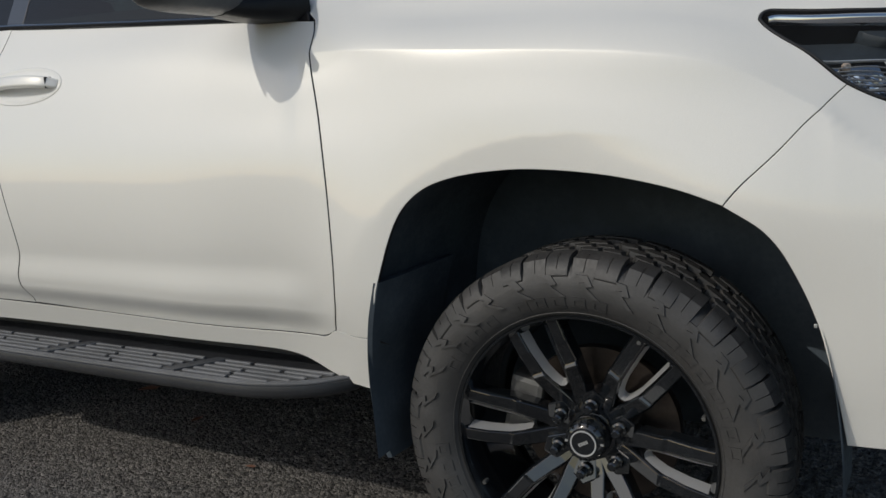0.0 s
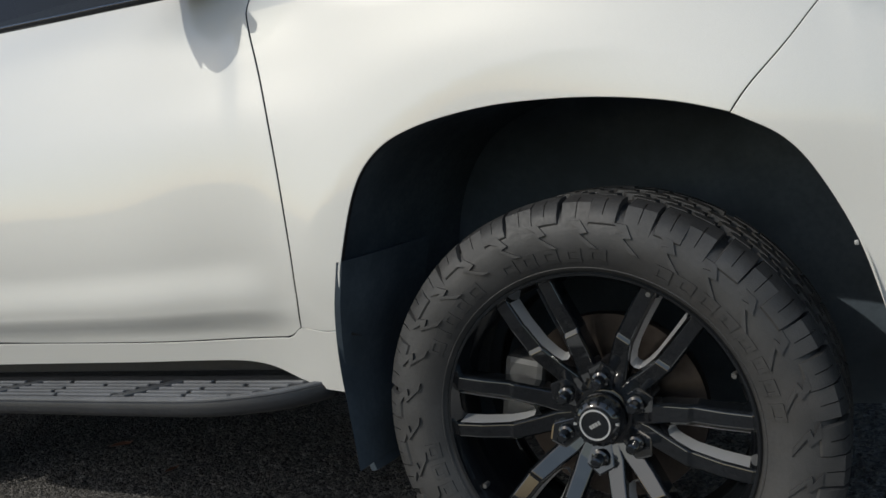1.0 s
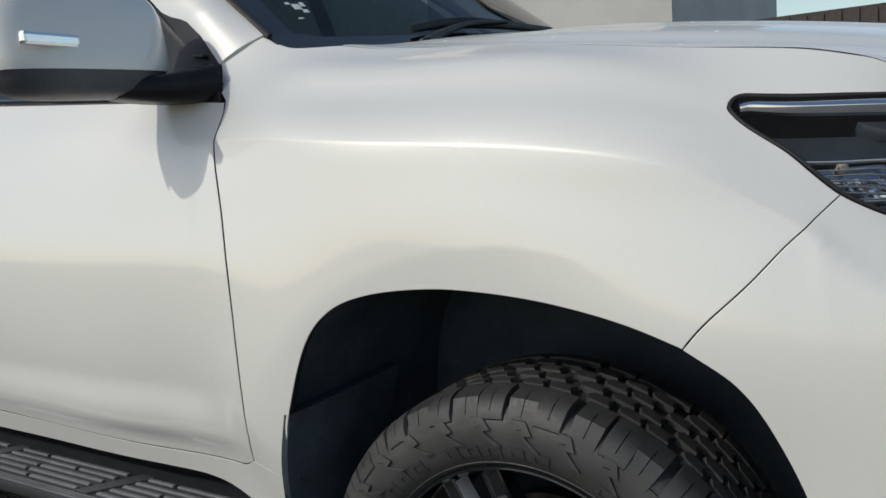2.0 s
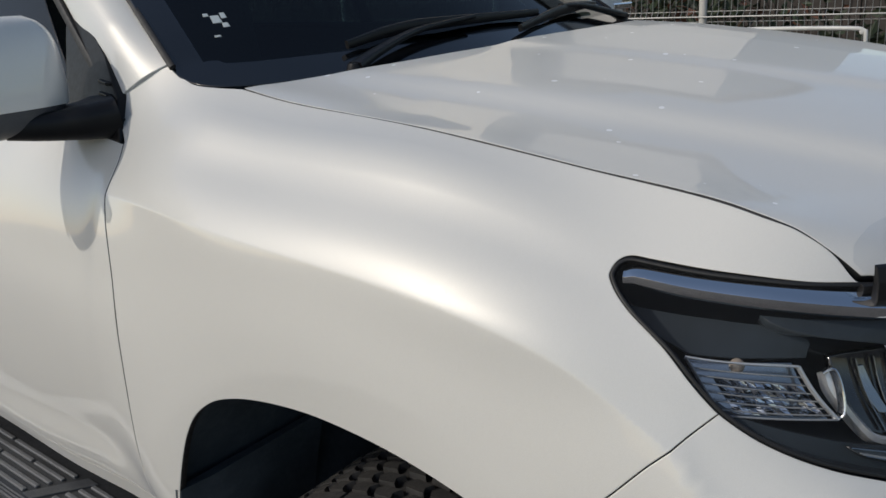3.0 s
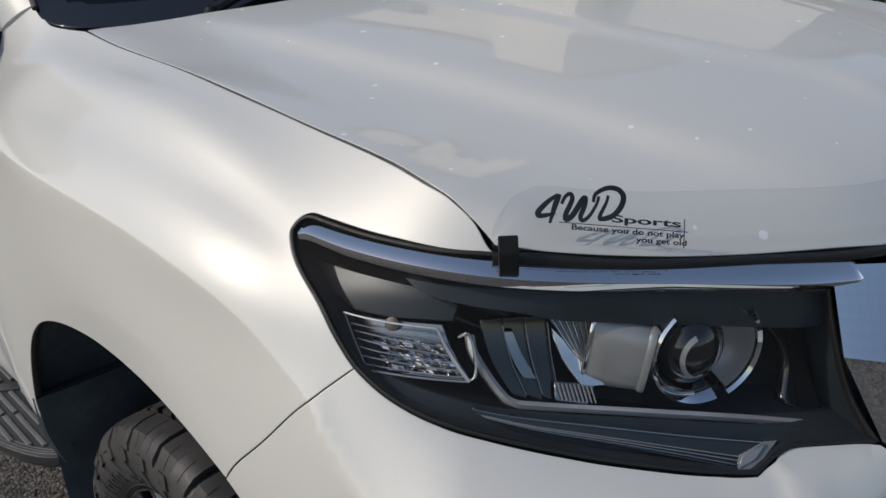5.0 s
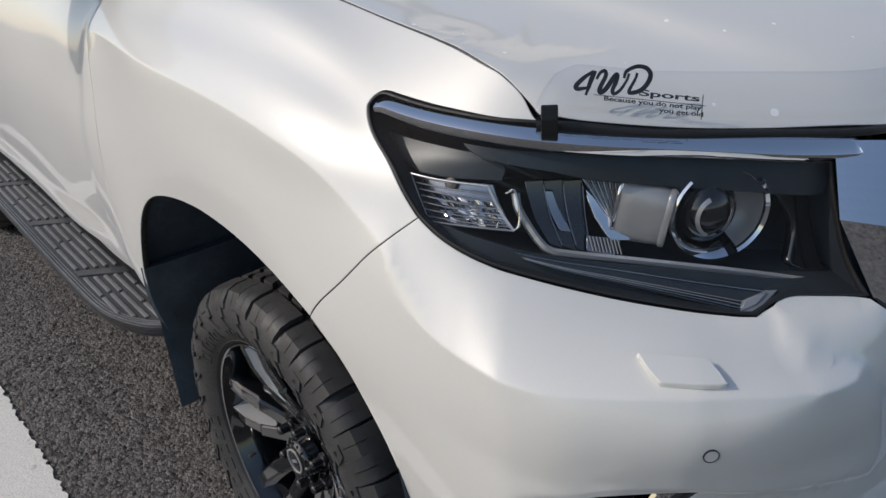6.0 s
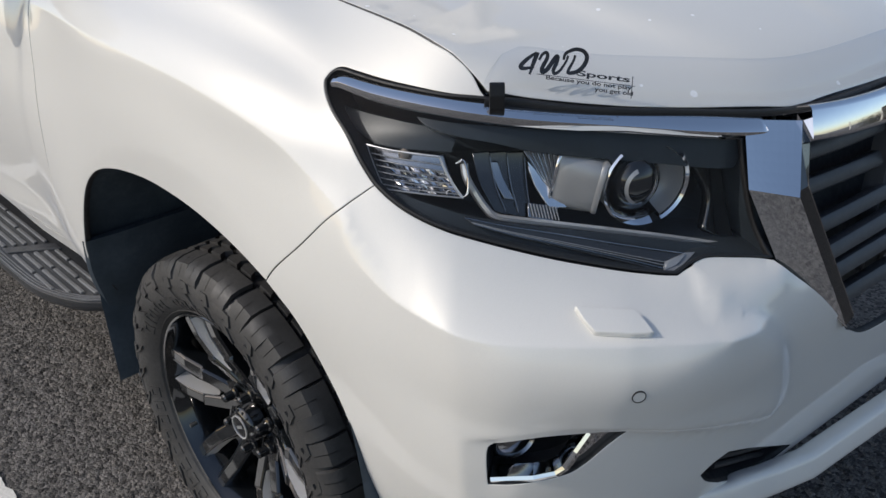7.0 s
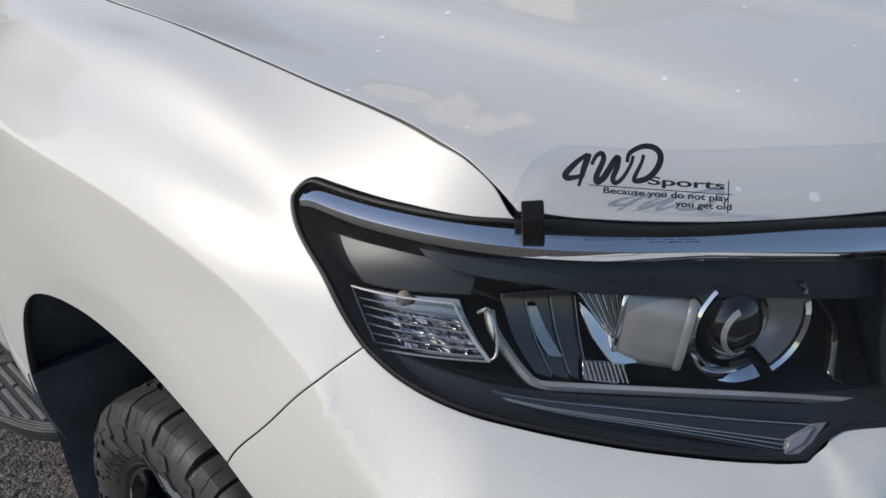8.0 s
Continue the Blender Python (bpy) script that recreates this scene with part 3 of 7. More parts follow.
def build_white_line():
    """A painted bay line with frayed edges, worn thin in places."""
    m, t, b = nodes_of("road_paint")
    n, f = noise_tex(t, 22.0, 6.0, 0.7), noise_tex(t, 190.0, 4.0)
    c = mix_colour(t, ramp(t, f.outputs["Fac"], 0.3, 0.7, 0, 1), (0.62, 0.60, 0.55), (0.78, 0.76, 0.71))
    c = mix_colour(t, ramp(t, n.outputs["Fac"], 0.60, 0.72, 0, 0.7), c, (0.20, 0.19, 0.18))
    link(t, c, b.inputs["Base Color"])
    b.inputs["Roughness"].default_value = 0.7
    bp = t.nodes.new("ShaderNodeBump")
    bp.inputs["Strength"].default_value, bp.inputs["Distance"].default_value = 0.6, 0.003
    link(t, f.outputs["Fac"], bp.inputs["Height"])
    link(t, bp.outputs["Normal"], b.inputs["Normal"])
    rng = np.random.default_rng(8)
    k = 420
    x = np.linspace(-4.2, 1.2, k)
    a = -0.312 + 0.012 * x + (rng.random(k) - 0.5) * 0.012
    c2 = -0.462 + 0.012 * x + (rng.random(k) - 0.5) * 0.012
    verts, faces = [], []
    for z in (0.0035, -0.004):
        verts += [(x[i], a[i], z) for i in range(k)] + [(x[i], c2[i], z) for i in range(k)]
    for i in range(k - 1):
        faces += [(i, k + i, k + i + 1, i + 1), (i, i + 1, 2 * k + i + 1, 2 * k + i), (k + i + 1, k + i, 3 * k + i, 3 * k + i + 1)]
    line = mesh_part("bay_marking", verts, faces, m, None, "", smooth=False)
    tagged(line, "worn white painted parking bay line on asphalt", "road marking", kind="structure")


build_white_line()

# ---------------------------------------------------------------- the car's body
car = thing("car", "white pearl four-wheel-drive estate car parked on asphalt", "car")
DOOR_GAP = [(-.573, .117), (-.558, .149), (-.545, .204), (-.519, .30), (-.495, .449), (-.488, .59), (-.505, .69), (-.535, .775)]
ARCH_REAR = [(-.430, .776), (-.405, .705), (-.384, .631), (-.340, .548), (-.288, .508), (-.216, .491), (-.104, .486), (.002, .488), (.1, .489), (.196, .491), (.272, .497)]
ARCH_FRONT = [(.272, .497), (.341, .521), (.381, .57), (.408, .658), (.418, .793), (.422, .900)]
SEAM = [(.272, .497), (.327, .418), (.388, .332), (.432, .288), (.478, .250)]
LAMP_OUTER = [(.478, .250), (.435, .213), (.385, .168), (.326, .119), (.316, .102), (.326, .084), (.36, .076), (.447, .063), (.525, .049), (.583, .029)]
LAMP_LOW = [(.478, .250), (.526, .282), (.575, .308), (.623, .326), (.699, .349), (.764, .366), (.834, .384), (.874, .392)]
LAMP_STEP = [(.874, .392), (.906, .378), (.933, .376), (.995, .395), (1.035, .414)]
BONNET_GAP = [(.583, .029), (.537, .010), (.484, .009), (.428, .015), (.338, .019), (.2, .022), (.031, .026), (-.179, .018), (-.381, .017)]
FENDER = [DOOR_GAP, [(-.535, .775), (-.470, .779), (-.430, .776)], ARCH_REAR, SEAM, LAMP_OUTER, BONNET_GAP, [(-.381, .017), (-.427, .023), (-.475, .024), (-.513, .014), (-.548, .001)],
          [(-.548, .001), (-.588, .017), (-.613, .033), (-.634, .050)], [(-.634, .050), (-.612, .083), (-.573, .117)]]
WASHER = [[(.732, .405), (.766, .410), (.797, .417)], [(.797, .417), (.807, .429), (.814, .441)], [(.814, .441), (.776, .434), (.750, .430)], [(.750, .430), (.740, .418), (.732, .405)]]
FOG = [[(.637, .672), (.636, .611), (.644, .597)], [(.644, .597), (.70, .587), (.76, .590), (.814, .601)], [(.814, .601), (.79, .619), (.767, .641)], [(.767, .641), (.745, .655), (.70, .664), (.637, .672)]]
INTAKE = [[(.944, .768), (.962, .758), (.984, .755)], [(.984, .755), (1.025, .785), (1.10, .848), (1.16, .895)], [(1.16, .895), (1.10, .895), (1.04, .868), (.985, .826)], [(.985, .826), (.958, .795), (.944, .768)]]
BUMPER = [SEAM, LAMP_LOW, LAMP_STEP, [(1.035, .414), (1.09, .50), (1.185, .648)], [(1.185, .648), (1.26, .69), (1.45, .70)], [(1.45, .70), (1.45, .91)], [(1.45, .91), (.9, .91), (.422, .900)], ARCH_FRONT[::-1]]
DOOR_FRONT = [DOOR_GAP[::-1], [(-.573, .117), (-.64, .110), (-.73, .104), (-1.1, .083), (-1.354, .066), (-1.56, .050)], [(-1.56, .050), (-1.585, .2), (-1.560, .38), (-1.525, .49), (-1.505, .606), (-1.53, .70), (-1.555, .792)],
              [(-1.555, .792), (-1.273, .800), (-.869, .803), (-.62, .800)], [(-.62, .800), (-.575, .796), (-.535, .775)]]
DOOR_REAR = [DOOR_FRONT[2][::-1], [(-1.56, .050), (-1.9, .036), (-2.45, .03)], [(-2.45, .03), (-2.46, .30), (-2.40, .50), (-2.28, .66), (-2.22, .79)], [(-2.22, .79), (-1.9, .792), (-1.555, .792)]]
QUARTER = [DOOR_REAR[2][::-1], [(-2.45, .03), (-3.0, .03), (-3.72, .04)], [(-3.72, .04), (-3.74, .5), (-3.70, .90)], [(-3.70, .90), (-3.4, .90), (-3.12, .80)],
           [(-3.12, .80), (-3.10, .66), (-3.0, .53), (-2.75, .49), (-2.5, .53), (-2.40, .64), (-2.36, .79)], [(-2.36, .79), (-2.22, .79)]]
SILL = [[(-.430, .776), (-.470, .779), (-.535, .775), (-.575, .796), (-.62, .800), (-.869, .803), (-1.273, .800), (-1.9, .792), (-2.36, .79)], [(-2.36, .79), (-2.36, .87)],
        [(-2.36, .87), (-1.2, .858), (-.82, .853), (-.68, .862), (-.59, .900), (-.53, .918)], [(-.53, .918), (-.46, .919)], [(-.46, .919), (-.438, .86), (-.430, .776)]]


# closer rows of vertices along the creases
FINE_SIDE = np.array([(u + 0.0004 * k, float((weights(CREASE_U, [u]) @ CREASE_V)[0]) + d) for u in np.arange(-0.55, 0.46, 0.008) for k, d in enumerate((-0.010, -0.005, -0.0025, -0.001, 0.0005, 0.002, 0.0045, 0.010))])
FINE_FRONT = np.array([(u + 0.0004 * k, float((weights(np.array(SHELF_U), [u]) @ SHELF_V)[0]) + d) for u in np.arange(0.42, 1.05, 0.007) for k, d in enumerate((-0.010, -0.005, -0.0025, -0.001, 0.0005, 0.002, 0.0045, 0.010))]
                      + [(u + 0.002 * k, float(np.interp(u, [0.642, 0.715, 0.796, 0.868, 0.947, 1.04], [0.590, 0.580, 0.590, 0.620, 0.663, 0.724])) + d) for u in np.arange(0.46, 1.05, 0.010) for k, d in enumerate((-0.010, -0.005, 0.0, 0.005, 0.010))]
                      + [(float(np.interp(v, FIELD_V, FIELD_U)) + d, v + 0.002 * k) for v in np.arange(0.48, 0.74, 0.010) for k, d in enumerate((-0.014, -0.008, -0.003, 0.003, 0.008, 0.014))])


def body_side(mirror):
    p = car
    side = "right" if not mirror else "left"
    f = panel("front_fender", FENDER, PAINT, p, shell, gap=0.0023, mirror=mirror, fold=SEAL, extra=FINE_SIDE)
    d = panel("front_door", DOOR_FRONT, PAINT, p, shell, gap=0.0034, mirror=mirror, fold=SEAL)
    r = panel("rear_door", DOOR_REAR, PAINT, p, shell, mirror=mirror, step=0.03, fold=SEAL)
    q = panel("rear_quarter_panel", QUARTER, PAINT, p, shell, mirror=mirror, step=0.03, fold=SEAL)
    s = panel("sill", SILL, PAINT, p, shell, mirror=mirror, depth=0.03, step=0.02, fold=SEAL)
    return f, d, r, q, s


fender, door, rear_door, quarter, sill = body_side(False)
left_side = body_side(True)
bumper = panel("front_bumper", BUMPER, PAINT, car, shell, holes=(FOG, INTAKE), fold=SEAL, extra=FINE_FRONT)
panel("front_bumper", BUMPER, PAINT, car, shell, holes=(FOG, INTAKE), mirror=True, fold=SEAL, extra=FINE_FRONT)


def offset_shell(d):
    def f(u, v):
        u, v = np.atleast_1d(np.asarray(u, float)), np.atleast_1d(np.asarray(v, float))
        return shell(u, v) - surface_normals(shell, np.stack([u, v], 1)) * d
    return f


# dark inner body behind the gaps
INNER = [[(-.40, .80), (-3.7, .80)], [(-3.7, .80), (-3.7, .02)], [(-3.7, .02), (-.42, .03)], [(-.42, .03), (-.1, .03), (.3, .03), (.46, .035)], [(.46, .035), (.40, .07), (.29, .09), (.29, .13)],
         [(.29, .13), (.38, .20), (.46, .27)], [(.46, .27), (.36, .38), (.26, .47)], [(.26, .47), (.0, .465), (-.22, .468), (-.32, .49), (-.39, .55), (-.43, .65), (-.45, .78)], [(-.45, .78), (-.40, .80)]]
for mirrored in (False, True):
    panel("inner_body", INNER, DARK_CABIN, car, offset_shell(0.016), depth=0.002, step=0.05, mirror=mirrored)

# ---------------------------------------------------------------- bonnet
XK = np.array([-1.35, -1.1, -0.9, -0.7, -0.5, -0.3, -0.2, -0.13, -0.07, -0.03, 0.0, 0.05])
HK = np.array([0.0, 0.18, 0.38, 0.53, 0.66, 0.73, 0.80])
HZ = np.array([
    [1.350, 1.340, 1.322, 1.303, 1.276, 1.240, 1.215, 1.194, 1.168, 1.140, 1.110, 1.05],
    [1.348, 1.338, 1.320, 1.300, 1.273, 1.237, 1.212, 1.191, 1.166, 1.138, 1.108, 1.05],
    [1.340, 1.330, 1.313, 1.293, 1.266, 1.230, 1.206, 1.186, 1.160, 1.132, 1.102, 1.04],
    [1.336, 1.324, 1.306, 1.286, 1.260, 1.228, 1.208, 1.188, 1.164, 1.140, 1.116, 1.06],
    [1.333, 1.318, 1.300, 1.278, 1.256, 1.230, 1.214, 1.199, 1.178, 1.156, 1.134, 1.09],
    [1.332, 1.316, 1.304, 1.278, 1.259, 1.233, 1.220, 1.206, 1.192, 1.170, 1.145, 1.10],
    [1.330, 1.312, 1.296, 1.268, 1.248, 1.222, 1.208, 1.192, 1.176, 1.152, 1.125, 1.08],
])
FRONT_K = np.array([0.0, 0.18, 0.34, 0.39, 0.49, 0.59, 0.68, 0.73, 0.80])
FRONT_X = np.array([0.85, 0.832, 0.800, 0.782, 0.722, 0.655, 0.585, 0.536, 0.47])


# how far the fender's edge lies from the plain bonnet, along the gap
EDGE_U = np.linspace(-0.38, 0.52, 46)
EDGE_P = shell(EDGE_U, np.interp(EDGE_U, [q[0] for q in BONNET_GAP[::-1]], [q[1] for q in BONNET_GAP[::-1]]))
EDGE_DZ = np.zeros(46)


def bonnet_surf(x, y):
    x, y = np.atleast_1d(np.asarray(x, float)), np.atleast_1d(np.asarray(y, float))
    h = np.abs(y - YC)
    front = weights(FRONT_K, h) @ FRONT_X
    z = np.einsum("ni,nj,ij->n", weights(HK, h), weights(XK, x - front), HZ)
    back = np.clip((0.72 - x) / 1.0, 0, 1)
    r1 = np.interp(x, [-0.30, -0.14, 0.12, 0.36, 0.55, 0.64, 0.715], [0.585, 0.573, 0.544, 0.504, 0.467, 0.438, 0.394])    # outer step, running in towards the grille
    r2 = np.interp(x, [-0.08, 0.13, 0.33, 0.45, 0.61], [0.275, 0.257, 0.24, 0.212, 0.149])    # edge of the raised middle
    fade = np.clip((front - x) / 0.18, 0, 1) ** 1.5 * np.clip((x + 0.36) / 0.3, 0, 1)
    z = z + fade * (0.015 / (1 + np.exp((h - r1) / 0.0115)) + 0.008 / (1 + np.exp((h - r2) / 0.009)) - 0.010)
    z = z + np.interp(x, EDGE_P[:, 0], EDGE_DZ) * np.exp(-np.maximum(0.73 - h, 0) / 0.06)
    return np.stack([x, y, z + 0.003], 1)


EDGE_DZ = EDGE_P[:, 2] - bonnet_surf(EDGE_P[:, 0], EDGE_P[:, 1])[:, 2]



edge_r = [(.536, .153), (.512, .152), (.478, .151), (.433, .149), (.346, .149), (.203, .149), (.037, .146), (-.175, .149), (-.38, .142)]
front_r = [(.536, .153), (.585, .198), (.655, .288), (.722, .388), (.782, .488), (.80, .538)]
rear_r = [(-.38, .142), (-.366, .20), (-.352, .25), (-.322, .31), (-.270, .40), (-.232, .50), (-.200, .60), (-.170, .72)]
mir = lambda seg: [(x, 2 * YC - y) for x, y in seg]
BONNET = [edge_r[::-1], front_r, [(.80, .538), (.832, .698), (.85, YC), (.832, 2 * YC - .698), (.80, 2 * YC - .538)], mir(front_r)[::-1], mir(edge_r),
          mir(rear_r) + [(-.155, YC)] + rear_r[::-1]]


def panel_top(*a, **k):
    """Panel over a surface whose parameters run the other way round."""
    surf = a[4]
    return panel(*a[:4], lambda u, v: surf(v, u), *a[5:], **k)


swap = lambda loops: [[(v, u) for u, v in seg] for seg in loops]
bonnet = panel_top("bonnet", swap(BONNET), PAINT_TOP, car, bonnet_surf, depth=0.02, gap=0.0016, label="white bonnet with dried water spots", fold=SEAL)


# ---------------------------------------------------------------- wheels
def build_tyre(parent, m):
    """Carcass with a rounded sidewall, shoulder lugs, centre blocks, sidewall bolts and raised bars where lettering stands."""
    R, W = 0.3875, 0.1325
    prof = [(0.250, -0.085), (0.262, -0.100), (0.275, -0.114), (0.294, -0.1265), (0.315, -W), (0.338, -0.1305), (0.352, -0.1255), (0.362, -0.118), (0.371, -0.104), (0.3745, -0.08), (0.3765, 0.0),
            (0.3745, 0.08), (0.371, 0.104), (0.362, 0.118), (0.338, 0.1305), (0.315, W), (0.262, 0.116), (0.236, 0.085)]
    bm = lathe_bm(prof, 144, m=Matrix())

    def curved(r, a, y):
        return Vector((r * math.cos(a), y, r * math.sin(a)))

    def block(poly, r0, r1, taper=0.9):
        """A lug from (angle, y, extra radius) corners."""
        ca = sum(p[0] for p in poly) / len(poly)
        cy = sum(p[1] for p in poly) / len(poly)
        low = [bm.verts.new(curved(r0 + p[2], p[0], p[1])) for p in poly]
        top = [bm.verts.new(curved(r1 + p[2], ca + (p[0] - ca) * taper, cy + (p[1] - cy) * taper)) for p in poly]
        bm.faces.new(top)
        for i in range(len(poly)):
            j = (i + 1) % len(poly)
            bm.faces.new((low[i], low[j], top[j], top[i]))

    rnd = random.Random(3)
    n = 46
    for k in range(n):
        a = 2 * math.pi * (k + 0.12 * rnd.uniform(-1, 1)) / n
        w = 2 * math.pi / n
        for s in (-1, 1):
            b = a + (0.5 * w if s > 0 else 0)
            lead = 0.05 * w * (k % 2)
            # shoulder lug, folding over the corner of the tread
            y0, y1, y2 = s * 0.070, s * 0.112, s * 0.1265
            c0, c1 = b - 0.45 * w, b + 0.42 * w
            rows = [(y0, 0.3872), (s * 0.095, 0.3855), (y1, 0.3795), (y2, 0.3620 - 0.006 * (k % 2)), (s * 0.1295, 0.350 - 0.010 * (k % 2))]
            outer = [[bm.verts.new(curved(r, c + lead * (i > 1) * (1 if c == c1 else 0.2), y)) for c in (c0, b - 0.03 * w, b + 0.0, c1)] for i, (y, r) in enumerate(rows)]
            inner = [[bm.verts.new(curved(r - (0.009 if i < 3 else 0.005), c, y * (1 if i < 3 else 0.975))) for c in (c0 - 0.04 * w, b, b, c1 + 0.04 * w)] for i, (y, r) in enumerate(rows)]
            for i in range(4):
                for j in (0, 1, 2):
                    if j == 1 and 0 < i < 3:
                        continue
                    bm.faces.new((outer[i][j], outer[i][j + 1], outer[i + 1][j + 1], outer[i + 1][j]))
                bm.faces.new((outer[i][0], outer[i + 1][0], inner[i + 1][0], inner[i][0]))
                bm.faces.new((outer[i][3], inner[i][3], inner[i + 1][3], outer[i + 1][3]))
            bm.faces.new([outer[0][j] for j in range(4)] + [inner[0][3], inner[0][0]])
            bm.faces.new([outer[4][j] for j in (3, 2, 1, 0)] + [inner[4][0], inner[4][3]])
        # two staggered rows of zigzag centre blocks
        for s, ph in ((-1, 0.25), (1, 0.75)):
            b = a + ph * w
            for y0, y1, sh in ((0.036, 0.063, 0.0), (0.004, 0.030, 0.45)):
                c = b + sh * w
                e = 0.16 * w
                block([(c - 0.40 * w, s * y0, 0), (c - 0.40 * w + e, s * (y0 + y1) / 2, 0), (c - 0.38 * w, s * y1, 0), (c + 0.30 * w, s * y1, 0), (c + 0.30 * w + e, s * (y0 + y1) / 2, 0), (c + 0.28 * w, s * y0, 0)], 0.375, 0.3872)
    # bolts on the outer sidewall
    for k in range(30):
        a = 2 * math.pi * k / 30
        d = 2 * math.pi / 30
        zig = [(0.352, 0.05), (0.334, -0.13), (0.331, 0.05), (0.309, -0.38), (0.311, -0.18), (0.337, 0.24), (0.340, 0.08), (0.352, 0.34)]
        pts = [(r, a + d * t) for r, t in zig]
        for s in (-1,):
            def side_y(r):
                return s * float(np.interp(r, [0.262, 0.275, 0.294, 0.315, 0.338, 0.352], [0.100, 0.114, 0.1265, 0.1325, 0.1305, 0.1255]))
            top = [bm.verts.new(curved(r, t, side_y(r) + s * 0.0044)) for r, t in pts]
            low = [bm.verts.new(curved(r, t, side_y(r) - s * 0.002)) for r, t in pts]
            for f in ((0, 1, 6, 7), (1, 2, 5, 6), (2, 3, 4, 5)):
                bm.faces.new([top[i] for i in f])
            for i in range(8):
                j = (i + 1) % 8
                bm.faces.new((top[i], top[j], low[j], low[i]))
    # raised bars of the size and spacing of the moulded lettering
    def bar_row(start, widths, r0=0.2845, r1=0.3085, gap=0.012):
        a = start
        for wd in widths:
            if wd < 0:
                a += wd / 0.29
                continue
            n_seg = 3
            angs = [a - wd / 0.29 * i / n_seg for i in range(n_seg + 1)]
            for frame_r in ((r0, r0 + 0.006), (r1 - 0.006, r1)):
                ring = [[bm.verts.new(curved(r, t, -(float(np.interp(r, [0.275, 0.294, 0.315], [0.114, 0.1265, 0.1325])) + e))) for r, e in ((frame_r[0], -0.002), (frame_r[0], 0.0019), (frame_r[1], 0.0019), (frame_r[1], -0.002))] for t in angs]
                for p, q in zip(ring[:-1], ring[1:]):
                    for i in range(3):
                        bm.faces.new((p[i], p[i + 1], q[i + 1], q[i]))
            for t0, t1 in ((angs[0], angs[0] - 0.006 / 0.29), (angs[-1] + 0.006 / 0.29, angs[-1])):
                ring = [[bm.verts.new(curved(r, t, -(float(np.interp(r, [0.275, 0.294, 0.315], [0.114, 0.1265, 0.1325])) + e))) for t, e in ((t0, -0.002), (t0, 0.0018), (t1, 0.0018), (t1, -0.002))] for r in (r0, (r0 + r1) / 2, r1)]
                for p, q in zip(ring[:-1], ring[1:]):
                    for i in range(3):
                        bm.faces.new((p[i], p[i + 1], q[i + 1], q[i]))
            a -= (wd + gap) / 0.29
    bar_row(radians(152), [0.026, 0.010, 0.022, 0.022, 0.026])
    bar_row(radians(112), [0.026, 0.024, 0.026, 0.026, 0.028])
    bar_row(radians(62), [0.026, 0.026, 0.028, 0.026, 0.026, 0.022, 0.024, 0.026])
    bar_row(radians(-28), [0.026, 0.010, 0.022, 0.022, 0.026])
    bar_row(radians(-70), [0.026, 0.024, 0.026, 0.026, 0.028])
    bar_row(radians(-118), [0.026, 0.026, 0.028, 0.026, 0.026, 0.022, 0.024, 0.026])
    # fine rings at the bead
    bm2 = lathe_bm([(0.2700, -0.106), (0.2715, -0.1125), (0.2735, -0.1142), (0.2755, -0.113)], 144)
    me_tmp = bpy.data.meshes.new("tmp")
    bm2.to_mesh(me_tmp)
    bm2.free()
    bm.from_mesh(me_tmp)
    bpy.data.meshes.remove(me_tmp)
    t = part("tyre", bm, RUBBER, parent, "dark all-terrain tyre, dusty brown on the sidewall", smooth=True)
    t.matrix_basis = m
    return t


